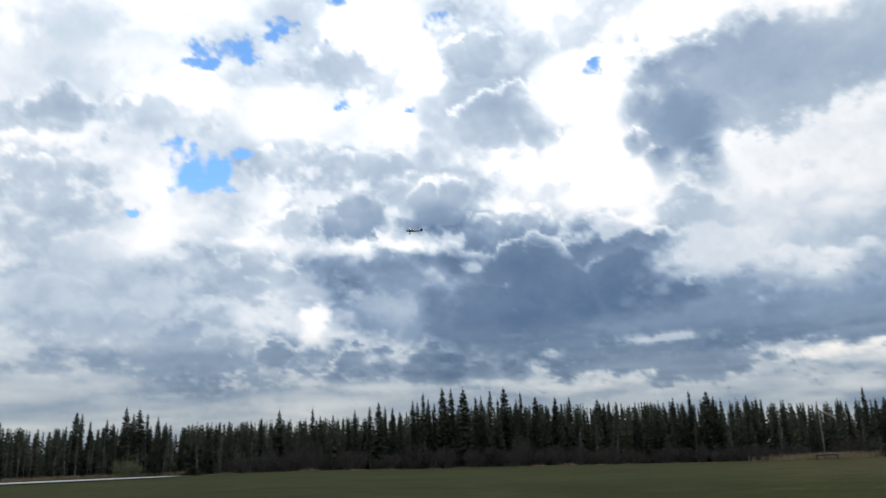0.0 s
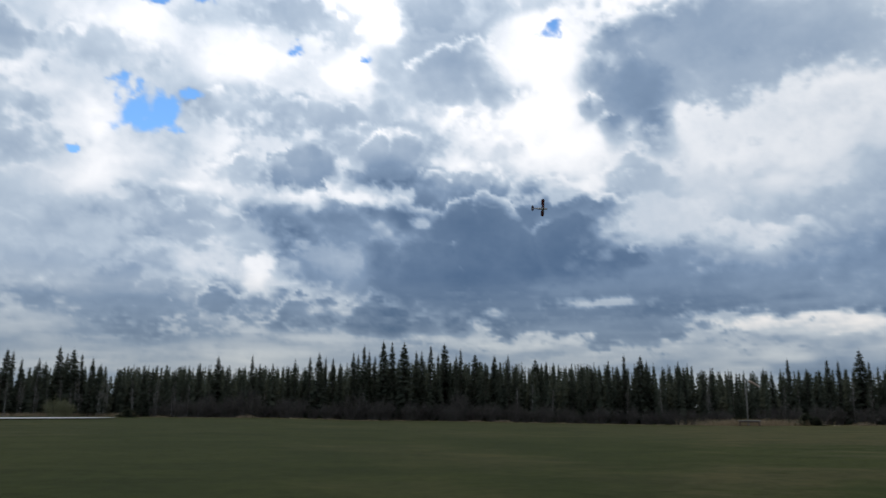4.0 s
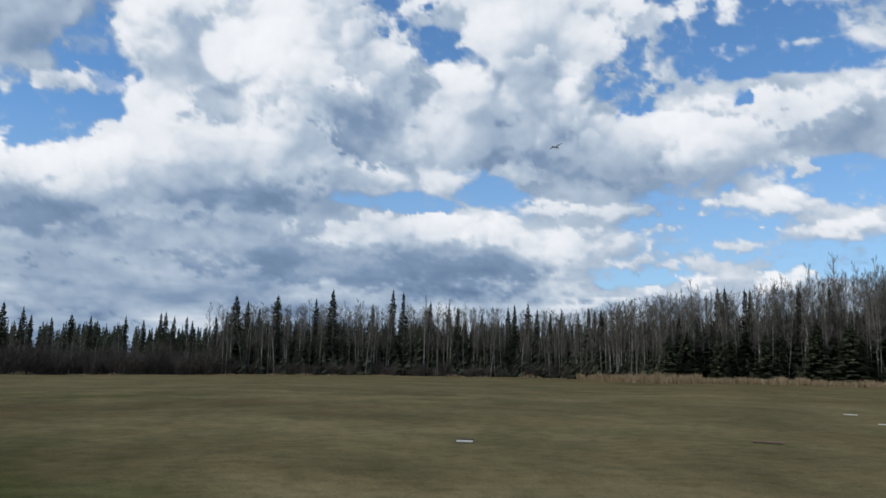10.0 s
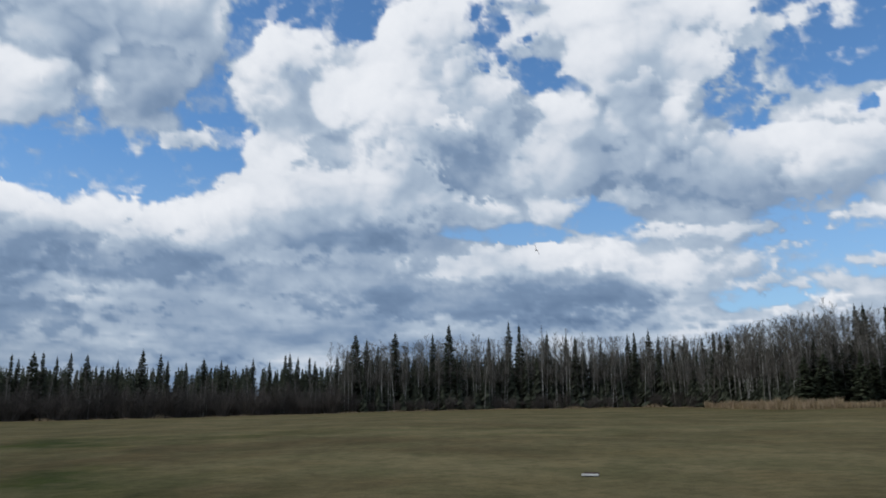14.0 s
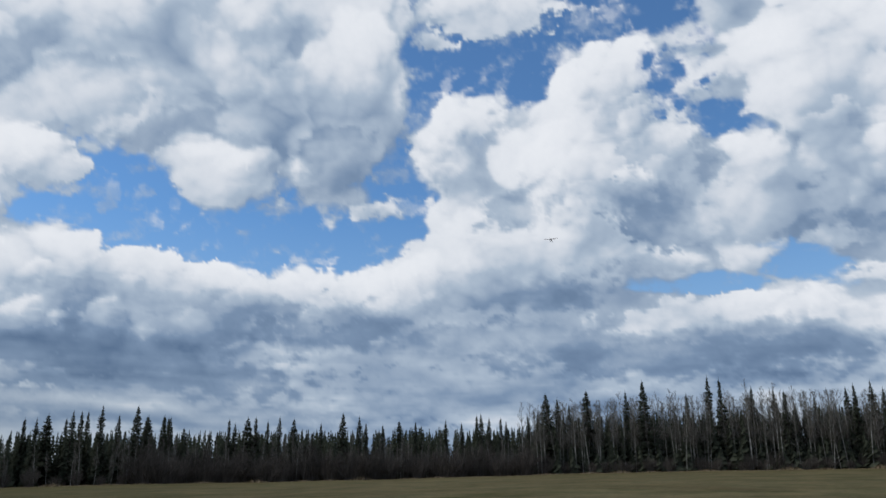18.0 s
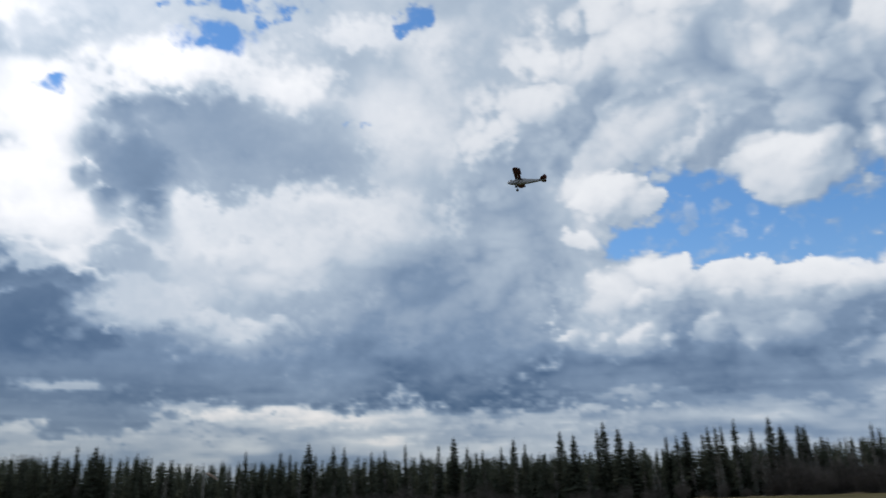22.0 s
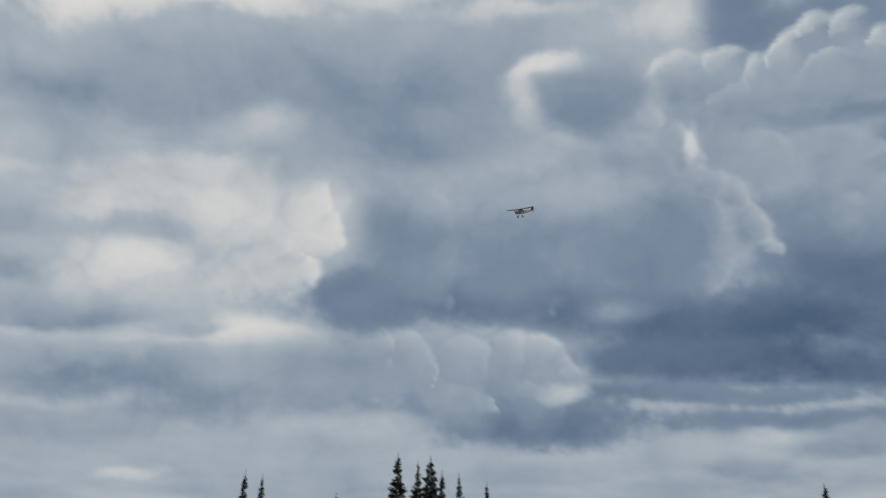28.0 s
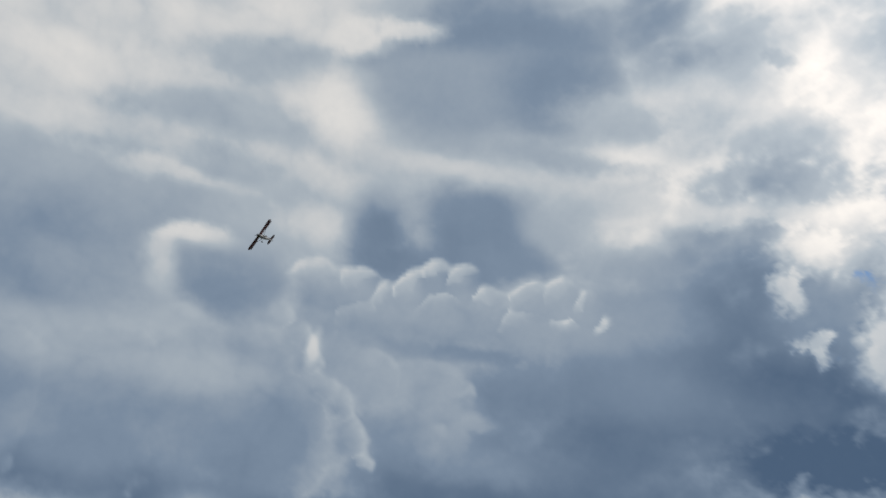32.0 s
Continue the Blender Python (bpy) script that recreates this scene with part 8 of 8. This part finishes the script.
def wing_mesh(side):
    """Half of the wing, with an aerofoil section, a little dihedral and a rounded tip."""
    foil = ((0.0, 0.0), (0.04, 0.022), (0.14, 0.036), (0.40, 0.036), (0.72, 0.022), (0.74, 0.004), (0.40, -0.004), (0.10, -0.010))
    v, f, n = [], [], len(foil)
    for s, chord, back in ((0.0, 0.30, 0.0), (0.45, 0.30, 0.0), (0.74, 0.30, 0.0), (0.84, 0.27, 0.012), (0.885, 0.20, 0.04), (0.905, 0.10, 0.09)):
        for c, t in foil:
            v.append((side * s, 0.27 - back - c * chord, 0.125 + s * 0.03 + t * chord / 0.30))
    for i in range(5):
        for k in range(n):
            a, b = i * n + k, i * n + (k + 1) % n
            f.append((a, b, b + n, a + n))
    f.append(tuple(range(n)))
    f.append(tuple(range(5 * n, 6 * n)))
    return mesh_of("wing", v, f, MAROON, True)


def build_plane():
    plane = tagged(new("model_aeroplane"), "high-wing radio-controlled model aeroplane in flight, white with maroon wings and tail", "model aeroplane")
    v, f = loft(((0.50, 0.045, -0.045, 0.035), (0.44, 0.07, -0.075, 0.06), (0.30, 0.08, -0.095, 0.075), (0.20, 0.082, -0.10, 0.12), (-0.05, 0.08, -0.095, 0.12), (-0.18, 0.07, -0.085, 0.085), (-0.50, 0.042, -0.045, 0.06), (-0.80, 0.015, -0.005, 0.045)))
    body = part("fuselage", mesh_of("fuselage", v, f, PLANE_WHITE, True), plane, "white film-covered fuselage")
    part("windscreen", box_mesh("windscreen", (0.13, 0.012, 0.10), (0, 0.255, 0.095), GLAZING, turn=Matrix.Rotation(radians(50), 4, "X")), body)
    for s in (-1, 1):
        part("side_window", box_mesh("side_window", (0.006, 0.18, 0.05), (s * 0.083, 0.09, 0.07), GLAZING, 0.002), body)
    part("engine", box_mesh("engine", (0.05, 0.09, 0.06), (0.0, 0.42, 0.07), STEEL), plane)
    part("spinner", tube_mesh("spinner", ((0, 0.50, -0.005), (0, 0.53, -0.005), (0, 0.565, -0.005)), (0.032, 0.024, 0.004), 10, STEEL), plane)
    part("propeller", box_mesh("propeller", (0.03, 0.008, 0.30), (0, 0.525, -0.005), RUBBER, 0.003, Matrix.Rotation(radians(35), 4, "Y")), plane)
    for s in (-1, 1):
        wing = part("wing", wing_mesh(s), plane, "maroon film-covered wing")
        part("aileron", box_mesh("aileron", (0.52, 0.055, 0.010), (s * 0.58, 0.022, 0.148), MAROON, 0.003), wing)
        part("wing_strut", tube_mesh("wing_strut", ((s * 0.075, 0.14, -0.085), (s * 0.50, 0.14, 0.132)), (0.009, 0.009), 6, PLANE_WHITE), plane)
        part("gear_leg", tube_mesh("gear_leg", ((s * 0.05, 0.20, -0.08), (s * 0.16, 0.22, -0.23)), (0.011, 0.009), 6, STEEL), plane)
        wheel = part("wheel", tube_mesh("wheel", ((s * 0.15, 0.22, -0.235), (s * 0.158, 0.22, -0.235), (s * 0.182, 0.22, -0.235), (s * 0.19, 0.22, -0.235)), (0.036, 0.05, 0.05, 0.036), 14, RUBBER), plane)
        part("hub", tube_mesh("hub", ((s * 0.145, 0.22, -0.235), (s * 0.196, 0.22, -0.235)), (0.016, 0.016), 10, PLANE_WHITE), wheel)
        v, f = slab([(s * a, b) for a, b in ((0.0, -0.62), (0.12, -0.63), (0.24, -0.67), (0.29, -0.72), (0.28, -0.75), (0.0, -0.75))], 0.014, "z")
        st = part("tailplane", mesh_of("tailplane", [(a, b, c + 0.045) for a, b, c in v], f, MAROON), plane)
        v, f = slab([(s * a, b) for a, b in ((0.0, -0.755), (0.28, -0.755), (0.28, -0.79), (0.22, -0.83), (0.05, -0.83), (0.0, -0.80))], 0.010, "z")
        part("elevator", mesh_of("elevator", [(a, b, c + 0.045) for a, b, c in v], f, MAROON), st)
    v, f = slab([(-0.60, 0.055), (-0.72, 0.20), (-0.755, 0.23), (-0.765, 0.23), (-0.765, 0.05)], 0.014, "x")
    fin = part("fin", mesh_of("fin", v, f, MAROON), plane)
    v, f = slab([(-0.77, 0.03), (-0.77, 0.235), (-0.81, 0.22), (-0.86, 0.14), (-0.855, 0.06), (-0.82, 0.03)], 0.010, "x")
    part("rudder", mesh_of("rudder", v, f, MAROON), fin)
    part("tail_wheel_leg", tube_mesh("tail_wheel_leg", ((0, -0.72, 0.0), (0, -0.79, -0.055)), (0.004, 0.004), 5, STEEL), plane)
    part("tail_wheel", tube_mesh("tail_wheel", ((-0.008, -0.79, -0.06), (0.008, -0.79, -0.06)), (0.02, 0.02), 10, RUBBER), plane)
    return plane


aeroplane = build_plane()


def motions():
    walk(aeroplane, [
        (0.0, pose(-2.46, 61.39, 19.53, 0.7, -21.4, 97.4)),
        (0.5, pose(-7.22, 58.77, 19.97, -10.8, -45.3, 139.1)),
        (1.0, pose(-10.41, 58.16, 20.39, -22.7, -50.5, 177.0)),
        (1.5, pose(-12.80, 59.59, 21.11, -40.8, -62.6, -135.7)),
        (2.0, pose(-14.10, 61.48, 21.03, -45.9, -66.1, -108.0)),
        (2.5, pose(-11.33, 62.41, 19.83, -22.9, -57.3, -103.9)),
        (3.5, pose(4.68, 65.57, 19.01, -5.0, -45.5, -102.0)),
        (4.5, pose(21.03, 62.50, 18.21, 4.8, -34.3, -96.8)),
        (5.0, pose(30.41, 60.49, 19.39, 2.1, -0.4, -111.0)),
        (5.5, pose(40.13, 56.50, 21.13, 3.2, 13.5, -120.3)),
        (6.0, pose(42.96, 42.36, 19.76, 3.8, 13.5, -130.4)),
        (6.5, pose(44.05, 28.74, 17.70, 4.3, 4.6, -140.5)),
        (7.0, pose(47.71, 17.55, 16.60, 5.9, -0.3, -151.1)),
        (7.5, pose(50.62, 6.83, 15.74, 9.1, -8.6, -155.3)),
        (8.0, pose(52.93, -3.07, 16.23, 13.2, -2.4, -156.0)),
        (8.5, pose(58.49, -12.83, 17.65, 19.0, -5.2, -158.7)),
        (9.0, pose(65.83, -22.32, 20.39, 14.7, 8.0, -171.1)),
        (9.5, pose(74.47, -31.28, 24.66, 11.7, 2.9, -161.5)),
        (10.0, pose(82.01, -39.18, 29.25, 15.6, -12.0, -150.1)),
        (10.5, pose(89.11, -46.78, 31.53, 22.2, -41.0, -132.7)),
        (11.0, pose(105.14, -58.99, 34.62, 5.9, -73.8, -65.5)),
        (11.5, pose(118.58, -66.72, 34.56, -16.9, -52.5, -13.2)),
        (12.0, pose(127.92, -67.28, 33.42, -13.6, -29.9, 7.5)),
        (12.5, pose(134.25, -64.90, 31.07, -3.7, -20.6, -9.9)),
        (13.0, pose(135.71, -57.64, 29.18, -1.8, -20.5, -17.6)),
        (13.5, pose(131.49, -46.63, 28.07, -1.4, -54.1, 11.9)),
        (14.0, pose(124.47, -35.07, 28.08, -16.1, -66.5, 79.1)),
        (14.5, pose(119.11, -25.66, 29.54, -17.8, -68.2, 124.6)),
        (15.0, pose(112.56, -20.15, 30.72, -5.9, -63.8, 145.0)),
        (15.5, pose(111.42, -9.22, 28.55, 1.1, -36.8, 164.1)),
        (16.5, pose(107.85, -7.31, 30.90, -8.1, -7.0, 148.1)),
        (17.5, pose(103.20, -6.77, 32.71, -17.7, 3.1, 116.8)),
        (18.0, pose(96.63, -5.42, 30.48, -21.5, 5.3, 95.4)),
        (18.5, pose(89.14, -3.96, 27.82, -21.4, 4.0, 85.8)),
        (19.0, pose(81.55, -2.51, 25.42, -19.4, 5.1, 86.4)),
        (19.5, pose(67.91, -0.89, 22.31, -17.4, 12.1, 85.5)),
        (20.0, pose(54.24, 0.71, 19.10, -22.5, 36.7, 82.1)),
        (20.5, pose(45.16, 3.10, 17.55, -26.1, 42.5, 62.9)),
        (21.0, pose(36.76, 6.85, 15.82, -25.8, 52.8, 37.7)),
        (21.5, pose(26.44, 11.33, 13.14, -5.4, 40.3, 34.2)),
        (22.0, pose(19.31, 17.23, 12.21, 1.8, 1.7, 35.7)),
        (22.5, pose(15.36, 24.56, 12.65, 1.0, 9.0, 37.3)),
        (23.0, pose(10.27, 28.46, 12.01, -1.7, -5.5, 38.6)),
        (23.5, pose(5.65, 32.02, 11.52, -0.4, 3.9, 48.8)),
        (24.0, pose(1.96, 35.55, 11.68, 3.5, 5.3, 50.9)),
        (24.5, pose(-1.82, 44.34, 12.74, 6.1, -2.2, 46.8)),
        (25.0, pose(-6.74, 59.67, 13.31, 6.3, -2.3, 46.7)),
        (25.5, pose(-11.42, 71.47, 14.03, 7.6, -4.2, 46.7)),
        (26.5, pose(-35.86, 46.82, 16.32, 4.6, -24.0, 130.7)),
        (27.5, pose(-45.50, 26.75, 19.50, -17.4, -17.6, -134.0)),
        (28.0, pose(-40.97, 22.32, 20.63, -24.0, -15.4, -120.0)),
        (28.5, pose(-30.76, 20.71, 18.87, -34.9, -33.4, -77.2)),
        (29.0, pose(-25.63, 21.23, 18.85, -51.2, -37.2, -49.7)),
        (29.5, pose(-24.13, 19.19, 17.81, -68.4, -48.8, 12.1)),
        (30.0, pose(-31.03, 16.58, 21.35, -37.0, 13.1, -27.7)),
        (30.5, pose(-34.58, 19.88, 23.78, -32.9, 22.0, -47.6)),
        (31.0, pose(-32.22, 25.26, 21.88, -44.2, 37.4, -92.3)),
        (31.5, pose(-30.98, 28.45, 20.59, -39.6, 34.6, -124.9)),
        (32.0, pose(-35.81, 27.93, 25.73, -32.0, 35.1, -143.9)),
    ])


motions()
